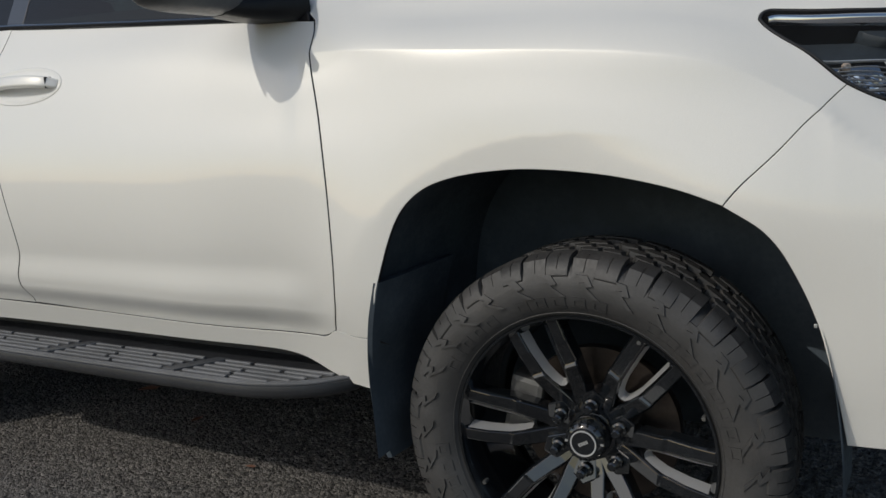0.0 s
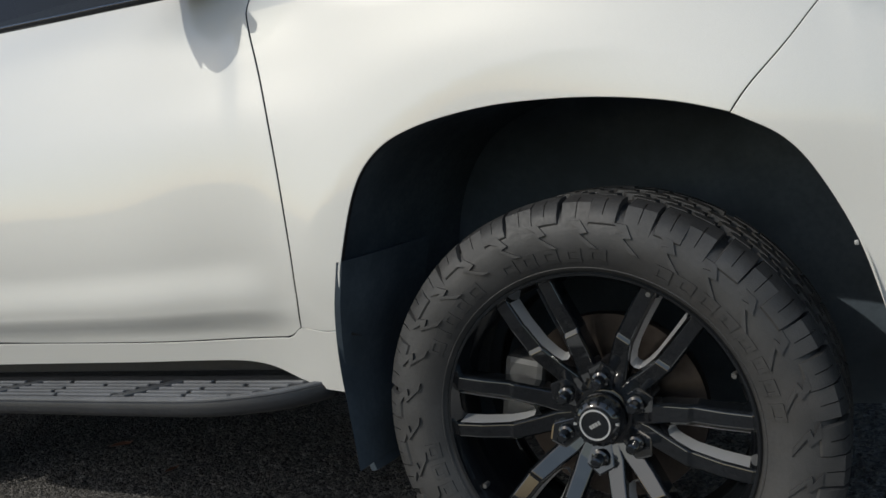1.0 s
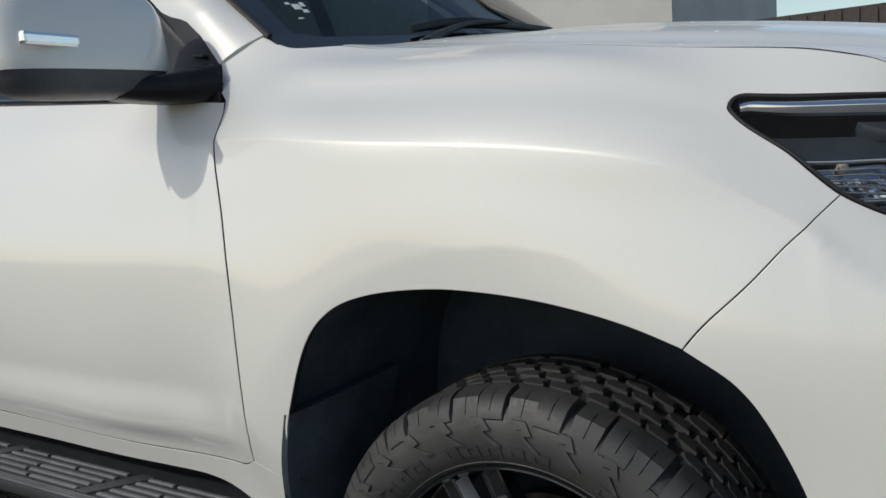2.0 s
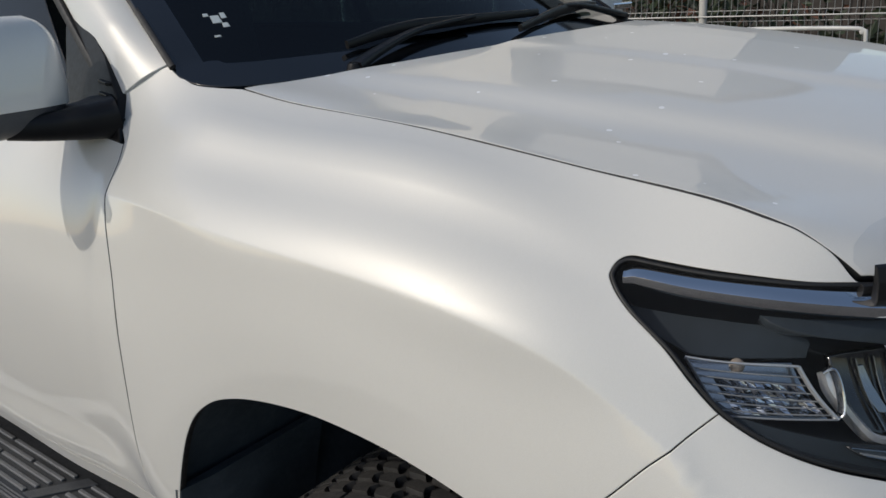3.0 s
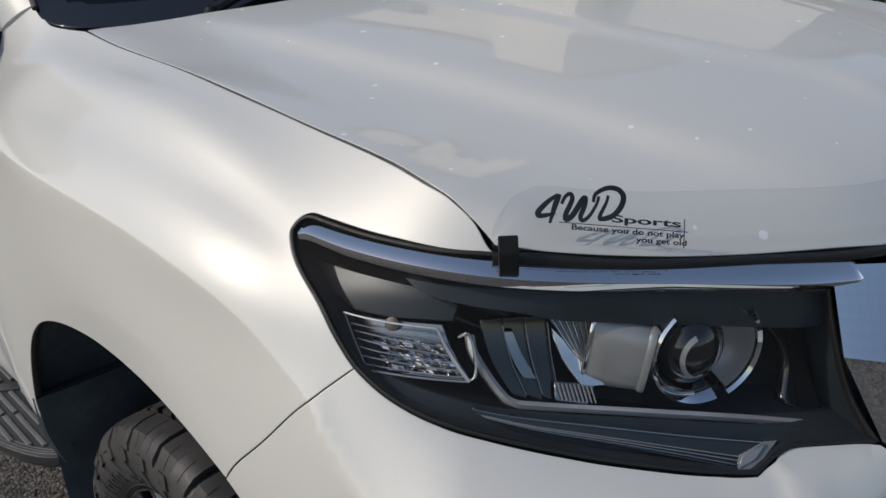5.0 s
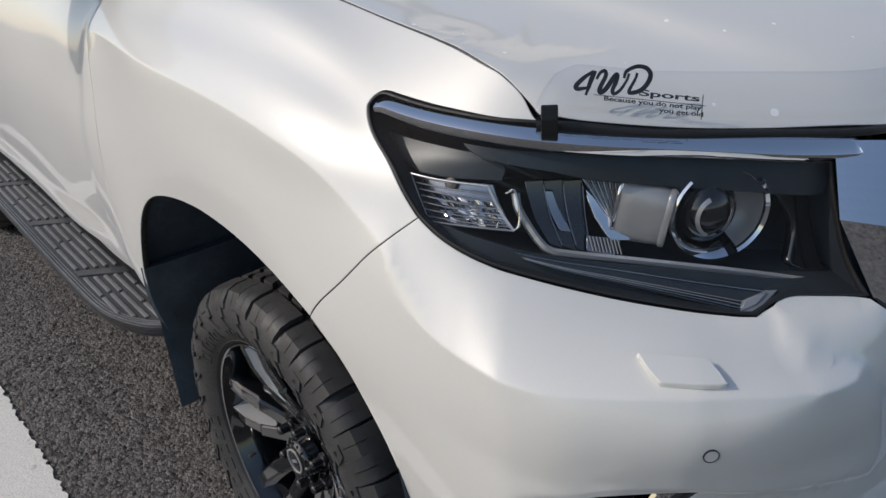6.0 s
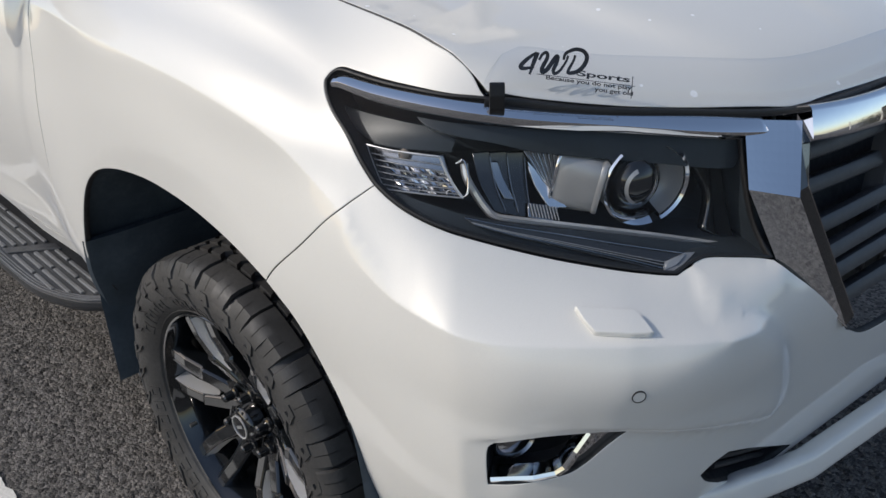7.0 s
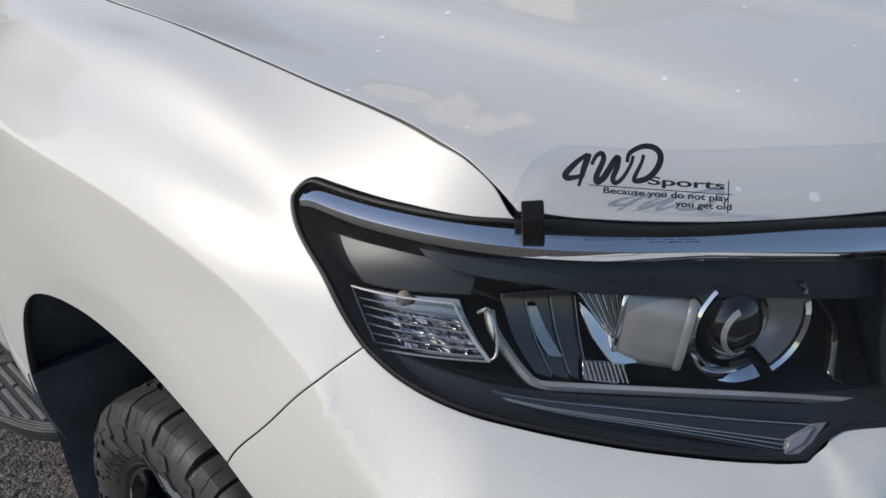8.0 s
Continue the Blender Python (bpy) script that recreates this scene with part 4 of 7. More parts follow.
def build_wheel(name, place, label):
    """Outward is -y of the wheel."""
    w = new(name)
    w.parent = car
    w["label"] = label
    I = Matrix()
    build_tyre(w, I)
    rim = lathe_bm([(0.2665, -0.098), (0.2665, -0.1065), (0.2635, -0.1095), (0.2595, -0.1085), (0.2570, -0.101), (0.2505, -0.090), (0.2465, -0.072), (0.2405, -0.04), (0.2385, 0.06), (0.252, 0.10)], 120)
    part("rim_barrel", rim, GLOSS_BLACK, w, smooth=True)

    def face_y(r):
        return -float(np.interp(r, [0.03, 0.06, 0.10, 0.16, 0.21, 0.262], [0.043, 0.047, 0.062, 0.087, 0.099, 0.103]))

    turn = radians(52.5)
    for k in range(6):
        c = turn + 2 * math.pi * k / 6

        def at(r, q, d):
            return (r * math.cos(c) - q * math.sin(c), face_y(r) + d, r * math.sin(c) + q * math.cos(c))
        for s in (-1, 1):
            # one bar of a forked spoke: straight from a kink to the rim, bent in towards the hub
            rr = [0.050, 0.080, 0.112, 0.150, 0.158, 0.205, 0.256]
            sd = [0.012, 0.0175, 0.0270, 0.0365, 0.0378, 0.0415, 0.0445]
            half = [0.018, 0.0190, 0.0178, 0.0165, 0.0160, 0.0152, 0.0146]
            bm, rows = bmesh.new(), []
            for i, (r, q, h) in enumerate(zip(rr, sd, half)):
                step = 0.006 if i >= 4 else 0.0
                rows.append([bm.verts.new(at(r, s * (q + o), d + step)) for o, d in ((-h * 1.05, 0.036), (-h, 0.0055), (-h + 0.004, 0.0), (h - 0.004, 0.0), (h, 0.0055), (h * 1.05, 0.036))])
            for p, q2 in zip(rows[:-1], rows[1:]):
                for i in range(6):
                    bm.faces.new((p[i], p[(i + 1) % 6], q2[(i + 1) % 6], q2[i]))
            bm.faces.new(rows[0])
            bm.faces.new(rows[-1])
            part("spoke", bm, GLOSS_BLACK, w, bevel=0.0016)
        # milled lining of the fork's window, sloping down into it
        lin = [(0.247, 0.0280), (0.205, 0.0250), (0.158, 0.0205), (0.132, 0.0142), (0.118, 0.0082), (0.115, 0.0)]
        loop = lin + [(r, -q) for r, q in lin[-2::-1]]
        top = [at(r, q, 0.005) for r, q in loop]
        low = [at(0.19 + (r - 0.19) * 0.93 + 0.003, q * 0.78, 0.032) for r, q in loop]
        m = len(loop)
        mesh_part("milled_edge", top + low, [(i, i + 1, m + i + 1, m + i) for i in range(m - 1)], MILLED, w, "bare milled metal window edge", smooth=False)
        # web between neighbouring forks at the hub
        e = c + math.pi / 6
        bm = bmesh.new()
        pts = [(0.045, -0.40), (0.090, -0.30), (0.104, 0), (0.090, 0.30), (0.045, 0.40)]
        top = [bm.verts.new((r * math.cos(e + a), face_y(r) + 0.001, r * math.sin(e + a))) for r, a in pts]
        low = [bm.verts.new((r * math.cos(e + a), face_y(r) + 0.05, r * math.sin(e + a))) for r, a in pts]
        bm.faces.new(top)
        for i in range(5):
            j = (i + 1) % 5
            bm.faces.new((top[i], top[j], low[j], low[i]))
        part("hub_web", bm, GLOSS_BLACK, w, bevel=0.004)
        # wheel nut in its pocket
        a = c + math.pi / 6
        nut = lathe_bm([(0.0, -0.088), (0.0065, -0.088), (0.0095, -0.085), (0.0105, -0.066), (0.0145, -0.064), (0.0145, -0.058)], 12, m=Matrix.Translation((0.0695 * math.cos(a), 0, 0.0695 * math.sin(a))))
        part("wheel_nut", nut, GLOSS_BLACK, w, smooth=True)
    part("hub_disc", lathe_bm([(0.0, -0.045), (0.055, -0.046), (0.082, -0.044), (0.088, -0.036), (0.088, -0.005)], 72), GLOSS_BLACK, w, smooth=True)
    part("hub_cap", lathe_bm([(0.0, -0.0885), (0.026, -0.0885), (0.030, -0.0880), (0.0305, -0.0855), (0.0385, -0.082), (0.042, -0.076), (0.043, -0.052)], 72), GLOSS_BLACK, w, smooth=True)
    part("cap_ring", lathe_bm([(0.0240, -0.0880), (0.0240, -0.0900), (0.0268, -0.0900), (0.0268, -0.0880)], 72), MILLED, w, "thin silver ring", smooth=True)
    for k in range(14):
        a = 2 * math.pi * k / 14
        notch = box_bm((0.006, 0.006, 0.004), pose(0.0365 * math.cos(a), -0.0815, 0.0365 * math.sin(a), 0, -math.degrees(a), 0))
        part("cap_notch", notch, SATIN if k % 7 == 0 else GLOSS_BLACK, w)
    for i, wd in enumerate((0.004, 0.0045, 0.0045, 0.004)):
        part("cap_emblem", box_bm((wd, 0.001, 0.0065), pose(0, -0.0892, 0, 0, -28, 0) @ pose(-0.0085 + 0.0056 * i, 0, 0)), SATIN, w, "plain silver bar on the cap")
    for a in (208, 300, 20, 62):
        valve = lathe_bm([(0, -0.096), (0.004, -0.096), (0.005, -0.092), (0.004, -0.080)], 12, m=Matrix.Translation((0.2480 * math.cos(radians(a)), 0, 0.2480 * math.sin(radians(a)))))
        part("rim_bolt", valve, CALIPER, w, smooth=True)
    disc = lathe_bm([(0.075, 0.008), (0.168, 0.008), (0.169, 0.012), (0.169, 0.030), (0.168, 0.034), (0.075, 0.034)], 96, closed=True)
    part("brake_disc", disc, STEEL, w, "bare steel brake disc", smooth=True)
    part("disc_hat", lathe_bm([(0.0, -0.02), (0.070, -0.02), (0.078, -0.012), (0.080, 0.02)], 64), STEEL, w, smooth=True)
    cal = box_bm((0.075, 0.075, 0.14), pose(-0.150, 0.0, 0.035, 0, 12, 0))
    part("brake_caliper", cal, CALIPER, w, "grey cast brake caliper", bevel=0.012)
    w.matrix_basis = place @ Matrix.Diagonal((0.973, 1.05, 0.973, 1))
    return w


STEER = 1.0
build_wheel("front_wheel", pose(0.004, 0.092, 0.3765, 0, 0, STEER), "gloss black six-spoke alloy wheel with an all-terrain tyre")
build_wheel("rear_wheel", pose(-2.79, 0.090, 0.3765), "gloss black six-spoke alloy wheel with an all-terrain tyre")
build_wheel("front_wheel", pose(0.004, 2 * YC - 0.092, 0.3765, 0, 0, 180 + STEER), "gloss black six-spoke alloy wheel with an all-terrain tyre")
build_wheel("rear_wheel", pose(-2.79, 2 * YC - 0.090, 0.3765, 0, 0, 180), "gloss black six-spoke alloy wheel with an all-terrain tyre")


# ---------------------------------------------------------------- wheel housings and flaps
def both(fn):
    for mirrored in (False, True):
        fn(mirrored)


def flip_y(ob, mirrored):
    if mirrored:
        for v in ob.data.vertices:
            v.co.y = 2 * YC - v.co.y
        ob.data.flip_normals()
    return ob


def arch_liner(mirrored, cx, big):
    """A dark moulded tunnel over the wheel, closed on its inner side."""
    prof = [(-0.43, 0.30), (-0.435, 0.55), (-0.40, 0.74), (-0.31, 0.87), (-0.17, 0.925), (0.0, 0.935), (0.16, 0.92), (0.29, 0.86), (0.38, 0.76), (0.43, 0.62), (0.455, 0.45), (0.46, 0.30)]
    line = smooth_line([(cx + x * big, z) for x, z in prof], 5)
    bm = bmesh.new()
    rows = []
    for y, s in ((-0.028, 1.0), (0.02, 1.0), (0.12, 0.99), (0.22, 1.0), (0.42, 0.98)):
        rows.append([bm.verts.new((cx + (x - cx) * s, y - 0.036 * (y < 0.0) * min(1.0, max(0.0, (cx - x + 0.1) / 0.3)), z)) for x, z in line])
    for p, q in zip(rows[:-1], rows[1:]):
        for i in range(len(line) - 1):
            bm.faces.new((p[i], p[i + 1], q[i + 1], q[i]))
    back = [bm.verts.new((x, 0.42, z)) for x, z in line]
    low = [bm.verts.new((x, 0.42, 0.28)) for x, z in line]
    for i in range(len(line) - 1):
        bm.faces.new((back[i], back[i + 1], low[i + 1], low[i]))
    flip_y(part("wheel_arch_liner", bm, LINER, car, smooth=True), mirrored)


both(lambda m: arch_liner(m, 0.0, 1.0))
both(lambda m: arch_liner(m, -2.79, 0.95))


def arch_clip(u, v):
    p = shell(u, v)[0]
    n = surface_normals(shell, np.array([[u, v]]))[0]
    c = Vector(p) + Vector(n) * -0.006
    part("arch_clip", box_bm((0.006, 0.005, 0.007), Matrix.Translation(c)), SATIN, car, bevel=0.002)


arch_clip(0.405, 0.660)


def mud_flap(mirrored):
    path_out = smooth_line([(-0.392, -0.082, 0.690), (-0.418, -0.074, 0.60), (-0.444, -0.048, 0.50), (-0.458, -0.022, 0.40), (-0.449, -0.012, 0.32), (-0.440, -0.006, 0.280)], 6)
    bm = bmesh.new()
    ring = []
    for x, y, z in path_out:
        far = 0.23 - 0.15 * max(0.0, (0.40 - z) / 0.12) ** 1.5
        ring.append([bm.verts.new(c) for c in ((x - 0.006, y + 0.002, z), (x - 0.001, y - 0.007, z), (x + 0.008, y - 0.002, z), (x + 0.014, y + 0.06, z), (x + 0.010, far, z), (x - 0.006, far, z))])
    for p, q in zip(ring[:-1], ring[1:]):
        for i in range(6):
            bm.faces.new((p[i], p[(i + 1) % 6], q[(i + 1) % 6], q[i]))
    bm.faces.new(ring[0][::-1])
    bm.faces.new(ring[-1])
    flip_y(part("mud_flap", bm, LINER, car, "black moulded mud flap", smooth=True), mirrored)


both(mud_flap)


# ---------------------------------------------------------------- running board
def running_board(mirrored):
    root = new("running_board")
    root.parent = car
    root["label"] = "dark grey ribbed plastic side step"
    zt = 0.434
    outer = smooth_line([(-2.38, 0.02), (-2.34, -0.06), (-2.25, -0.105), (-2.0, -0.118), (-1.4, -0.120), (-1.0, -0.119), (-0.78, -0.113), (-0.68, -0.092), (-0.60, -0.055), (-0.545, 0.0), (-0.53, 0.03)], 8)
    inner_y = 0.150
    prof = [(-0.006, 0.010), (0.0, 0.006), (0.002, -0.002), (0.001, -0.012), (-0.006, -0.022), (-0.022, -0.029), (-0.06, -0.033)]
    bm = bmesh.new()
    rows = []
    tan = np.gradient(outer, axis=0)
    tan /= np.linalg.norm(tan, axis=1)[:, None]
    for (x, y), (tx, ty) in zip(outer, tan):
        n = (ty, -tx)
        rows.append([bm.verts.new((x + n[0] * a, y + n[1] * a, zt + b)) for a, b in prof])
    for p, q in zip(rows[:-1], rows[1:]):
        for i in range(len(prof) - 1):
            bm.faces.new((p[i], p[i + 1], q[i + 1], q[i]))
    top = [r[0] for r in rows]
    far_top = [bm.verts.new((x, inner_y, zt + 0.010)) for x, _ in outer]
    far_low = [bm.verts.new((x, inner_y, zt - 0.034)) for x, _ in outer]
    low = [r[-1] for r in rows]
    for i in range(len(outer) - 1):
        bm.faces.new((top[i], far_top[i], far_top[i + 1], top[i + 1]))
        bm.faces.new((far_top[i], far_low[i], far_low[i + 1], far_top[i + 1]))
        bm.faces.new((far_low[i], low[i], low[i + 1], far_low[i + 1]))
    flip_y(part("step_body", bm, BLACK_PLASTIC, root, smooth=True), mirrored)
    # three beads along the outer edge
    for off in (0.004, 0.0115, 0.019):
        path = [(x - ty * off, y + tx * off, zt + 0.011) for (x, y), (tx, ty) in zip(outer, tan)]
        ob = swept("edge_bead", path[4:-6], round_section(0.0035, 0.006, 0.0015, 2), STEP_TREAD, root, up=(0, 0, 1), smooth=True, mirror=mirrored)
    # raised treads in staggered rows between cross bars
    bars = [-0.92 - 0.47 * k for k in range(3)]
    rnd = random.Random(5)
    for r, y in enumerate((-0.083, -0.060, -0.037, -0.014, 0.009)):
        edges = [-2.2] + [b for k in range(3) for b in (bars[2 - k] - 0.050 + (0.03 - y) * -0.55, bars[2 - k] + 0.02 + (0.03 - y) * -0.55)] + [(-0.70, -0.655, -0.63, -0.605, -0.585)[r]]
        for a, b in zip(edges[0::2], edges[1::2]):
            mid = a + (b - a) * (0.30 + 0.12 * r if r % 2 else 0.55 - 0.07 * r)
            for p, q in ((a, mid - 0.006), (mid + 0.006, b)):
                if q - p > 0.03:
                    ob = part("tread_rib", box_bm((q - p, 0.0105, 0.007), Matrix.Translation(((p + q) / 2, y, zt + 0.0125))), STEP_TREAD, root, bevel=0.0018, segs=1)
                    flip_y(ob, mirrored)
    for b in bars:
        bm = bmesh.new()
        pts = [(b - 0.105, -0.092), (b - 0.065, -0.092), (b + 0.012, 0.022), (b - 0.030, 0.022)]
        hi = [bm.verts.new((x, y, zt + 0.0150)) for x, y in pts]
        lo = [bm.verts.new((x, y, zt + 0.008)) for x, y in pts]
        bm.faces.new(hi)
        for i in range(4):
            bm.faces.new((hi[i], lo[i], lo[(i + 1) % 4], hi[(i + 1) % 4]))
        flip_y(part("cross_bar", bm, DARK_PLASTIC, root, bevel=0.002), mirrored)
    for x in (-0.95, -1.55, -2.1):
        ob = part("step_bracket", box_bm((0.06, 0.30, 0.03), Matrix.Translation((x, 0.19, zt - 0.055))), BLACK_PLASTIC, root)
        flip_y(ob, mirrored)


both(running_board)
part("floor_pan", box_bm((1.95, 2 * YC - 0.22, 0.12), Matrix.Translation((-1.44, YC, 0.452))), BLACK_PLASTIC, car)



# ---------------------------------------------------------------- head lamps
LAMP = [LAMP_OUTER[::-1], LAMP_LOW, LAMP_STEP, [(1.035, .414), (1.010, .274), (1.0, .145), (1.0, .10)], [(1.0, .10), (.889, .075), (.80, .03), (.72, .022), (.64, .012), (.583, .029)]]


def place(u, v, d=0.0):
    uv = np.array([[u, v]])
    return shell(u, v)[0] - surface_normals(shell, uv)[0] * d


def lamp_sheet(name, outline, d, mat, root, mirrored, label="", depth=0.006, step=0.012, gap=0.0):
    ob = panel(name, outline, mat, root, offset_shell(d), label, gap=gap, depth=depth, step=step, mirror=mirrored, n=6)
    return ob


def straight(*pts):
    return [[pts[i], pts[(i + 1) % len(pts)]] for i in range(len(pts))]


def head_lamp(mirrored):
    root = new("head_lamp")
    root.parent = car
    root["label"] = "swept clear head lamp with black bezel and chrome top strip"
    loop = loop_of(LAMP, 6)
    uv = loop
    nn = surface_normals(shell, uv)
    p0 = shell(uv[:, 0], uv[:, 1])
    # back shell and its walls
    k = len(uv)
    inner = p0 - nn * 0.004
    centre = p0.mean(0)
    deep = p0 + (centre - p0) * 0.10 + np.array([-0.085, 0.070, -0.005])
    verts = list(inner) + list(deep) + [deep.mean(0)]
    faces = [(i, (i + 1) % k, k + (i + 1) % k, k + i) for i in range(k)] + [(k + i, k + (i + 1) % k, 2 * k) for i in range(k)]
    ob = mesh_part("lamp_housing", verts, faces, SMOKE, root, "black lamp housing", smooth=False)
    flip_y(ob, mirrored)
    lens = panel("lens", LAMP, LENS, root, shell, "clear moulded lens", gap=0.0045, depth=0.004, step=0.014, lift=-0.0015, mirror=mirrored)
    lens.visible_shadow = False
    swept_loop = inset(loop, 0.003)
    sp = shell(swept_loop[:, 0], swept_loop[:, 1])
    sn = surface_normals(shell, swept_loop)
    sp = np.vstack([sp, sp[:1]])
    sn = np.vstack([sn, sn[:1]])
    swept("gasket", sp - sn * 0.003, round_section(0.0048, 0.010, 0.002, 2), SEAL, root, up=sn, smooth=True, mirror=mirrored, cap=False)
    # chrome strip along the top
    mid = smooth_line([(.333, .103), (.36, .0935), (.47, .079), (.61, .068), (.73, .066), (.89, .063), (1.0, .058), (1.05, .056)], 10)
    mp, mn = shell(mid[:, 0], mid[:, 1]), surface_normals(shell, mid)
    sec = [(-0.0125, -0.006), (-0.0125, 0.0005), (-0.0118, 0.0014), (0.0040, 0.0080), (0.0052, 0.0082), (0.0062, 0.0076), (0.0125, 0.0005), (0.0125, -0.006)]
    sc = np.interp(np.linspace(0, 1, len(mid)), [0, 0.05, 0.2, 0.5, 0.8, 0.93, 1], [0.62, 0.70, 0.88, 1.08, 1.25, 1.15, 0.35])
    swept("chrome_strip", mp, sec if not mirrored else sec, CHROME, root, "chrome strip over the lamp", up=mn, smooth=True, mirror=mirrored, scale=sc)
    # dark visor under the strip, and the black field round the units
    nrm = surface_normals(shell, np.array([[.66, .24]]))[0]
    lamp_sheet("visor", [[(.50, .098), (.62, .105), (.73, .116), (.89, .108), (1.0, .108)], [(1.0, .108), (1.004, .17)], [(1.004, .17), (.999, .205), (.981, .215), (.896, .206), (.807, .200), (.725, .195), (.687, .191), (.649, .179), (.58, .155), (.50, .098)]], 0.014, SMOKE, root, mirrored, depth=0.03)
    lamp_sheet("lower_bezel", [[(.455, .232), (.50, .255), (.58, .282), (.63, .296), (.70, .306), (.80, .318), (.91, .340), (1.012, .375)], [(1.012, .375), (1.028, .405)], [(1.028, .405), (.99, .388), (.93, .369), (.905, .372), (.873, .386), (.80, .372), (.70, .345), (.62, .322), (.57, .303), (.52, .276), (.455, .232)]], 0.024, SMOKE, root, mirrored, depth=0.01)
    lamp_sheet("outer_bezel", [[(.345, .118), (.44, .105), (.52, .104)], [(.52, .104), (.57, .165), (.575, .20)], [(.575, .20), (.50, .19), (.43, .180)], [(.43, .180), (.385, .150), (.345, .118)]], 0.040, SMOKE, root, mirrored, depth=0.004)
    # running-light strip: smoked light guide with moulded lines and a clear end block
    g_top = [(.610, .294), (.658, .305), (.719, .316), (.818, .337), (.897, .357)]
    g_low = [(.625, .306), (.671, .321), (.741, .339), (.815, .362), (.862, .381)]
    lamp_sheet("light_guide", [g_top, [g_top[-1], g_low[-1]], g_low[::-1], [g_low[0], g_top[0]]], 0.014, GUIDE, root, mirrored, "smoked running-light guide", depth=0.008)
    for share, thick, mat in ((0.04, 0.0022, SMOKED_CHROME), (0.62, 0.0012, FROST), (0.76, 0.0012, FROST), (0.90, 0.0016, SMOKED_CHROME)):
        line = [place(*(np.array(p) + (np.array(q) - np.array(p)) * share), 0.0125) for p, q in zip(g_top, g_low)]
        swept("guide_line", smooth_line(line, 6), round_section(thick, 0.003, thick * 0.3, 1), mat, root, up=nrm, mirror=mirrored)
    lamp_sheet("guide_end", straight((.912, .360), (.897, .359), (.866, .368), (.860, .382), (.879, .385)), 0.010, FROST, root, mirrored, "frosted clear end block", depth=0.012)
    lamp_sheet("guide_end_face", straight((.895, .361), (.868, .369), (.862, .380), (.880, .375)), 0.008, SATIN, root, mirrored, depth=0.003)
    # bezel blade: bright line round the lower inside edge
    pts = [place(.602, .215, 0.034), place(.608, .230, 0.034), place(.624, .254, 0.034), (place(.640, .279, 0.034)), place(.652, .2905, 0.034), place(.676, .295, 0.034), place(.776, .307, 0.036), place(.893, .328, 0.036), place(1.012, .367, 0.036)]
    swept("bezel_blade", smooth_line(pts, 6), [(-0.0040, -0.012), (-0.0040, 0.0), (0.0, 0.0030), (0.0044, 0.0), (0.0044, -0.012)], MILLED, root, "thin bright bezel blade", up=surface_normals(shell, np.array([[.8, .3]]))[0], mirror=mirrored)
    hook = [place(.590, .214, 0.026), place(.600, .212, 0.023), place(.609, .232, 0.023), place(.611, .256, 0.026), place(.602, .262, 0.030)]
    swept("bezel_hook", smooth_line(hook, 5), round_section(0.0030, 0.012, 0.001, 1), REFLECTOR, root, up=nrm, mirror=mirrored)
    # indicator: bright box with ribs across it and small mirror facets behind them
    quad = [(.429, .189), (.561, .206), (.606, .263), (.483, .253)]
    on_quad = lambda a, b: tuple((np.array(quad[0]) * (1 - a) + np.array(quad[1]) * a) * (1 - b) + (np.array(quad[3]) * (1 - a) + np.array(quad[2]) * a) * b)
    lamp_sheet("indicator_reflector", straight(*quad), 0.046, SMOKED_CHROME, root, mirrored, "bright indicator reflector", depth=0.02)
    rnd = random.Random(17)
    bm = bmesh.new()
    for i in range(11):
        for j in range(5):
            a0, a1, b0, b1 = 0.16 + 0.075 * i, 0.16 + 0.075 * (i + 0.92), 0.34 + 0.125 * j, 0.34 + 0.125 * (j + 0.9)
            tilt = rnd.uniform(-0.006, 0.006), rnd.uniform(-0.007, 0.007)
            c4 = [bm.verts.new(place(*on_quad(p, q), 0.040 + tilt[0] * (k - 1.5) * 0.6 + tilt[1] * m)) for (p, q), k, m in (((a0, b0), 0, -0.5), ((a1, b0), 1, -0.5), ((a1, b1), 2, 0.5), ((a0, b1), 3, 0.5))]
            bm.faces.new(c4)
    flip_y(part("reflector_facets", bm, REFLECTOR, root, "small mirror facets of the indicator"), mirrored)
    for i in range(6):
        b = 0.20 + 0.14 * i
        line = [place(*on_quad(a, b), 0.027 + 0.003 * math.sin(7 * a + i)) for a in np.linspace(0.02, 0.98, 9)]
        swept("indicator_rib", line, round_section(0.0014, 0.0030, 0.0005, 1), FROST, root, up=nrm, mirror=mirrored)
    edge = [on_quad(0, 0), on_quad(0.5, 0.0), on_quad(1, 0), on_quad(1, 0.5), on_quad(1, 1), on_quad(0.5, 1), on_quad(0, 1), on_quad(0, 0)]
    for p, q, w in zip(edge[:-1], edge[1:], (0.0022, 0.0026, 0.0034, 0.0034, 0.0020, 0.0020, 0.0016)):
        line = [place(*(np.array(p) + (np.array(q) - np.array(p)) * t), 0.025) for t in np.linspace(0, 1, 5)]
        swept("indicator_rim", line, round_section(w, 0.006, w * 0.3, 1), MILLED if w > 0.0021 else FROST, root, up=nrm, mirror=mirrored)
    bulb = bmesh.new()
    bmesh.ops.create_uvsphere(bulb, u_segments=16, v_segments=10, radius=0.008, matrix=Matrix.Translation(Vector(place(.492, .200, 0.040))))
    flip_y(part("indicator_bulb", bulb, AMBER, root, smooth=True), mirrored)
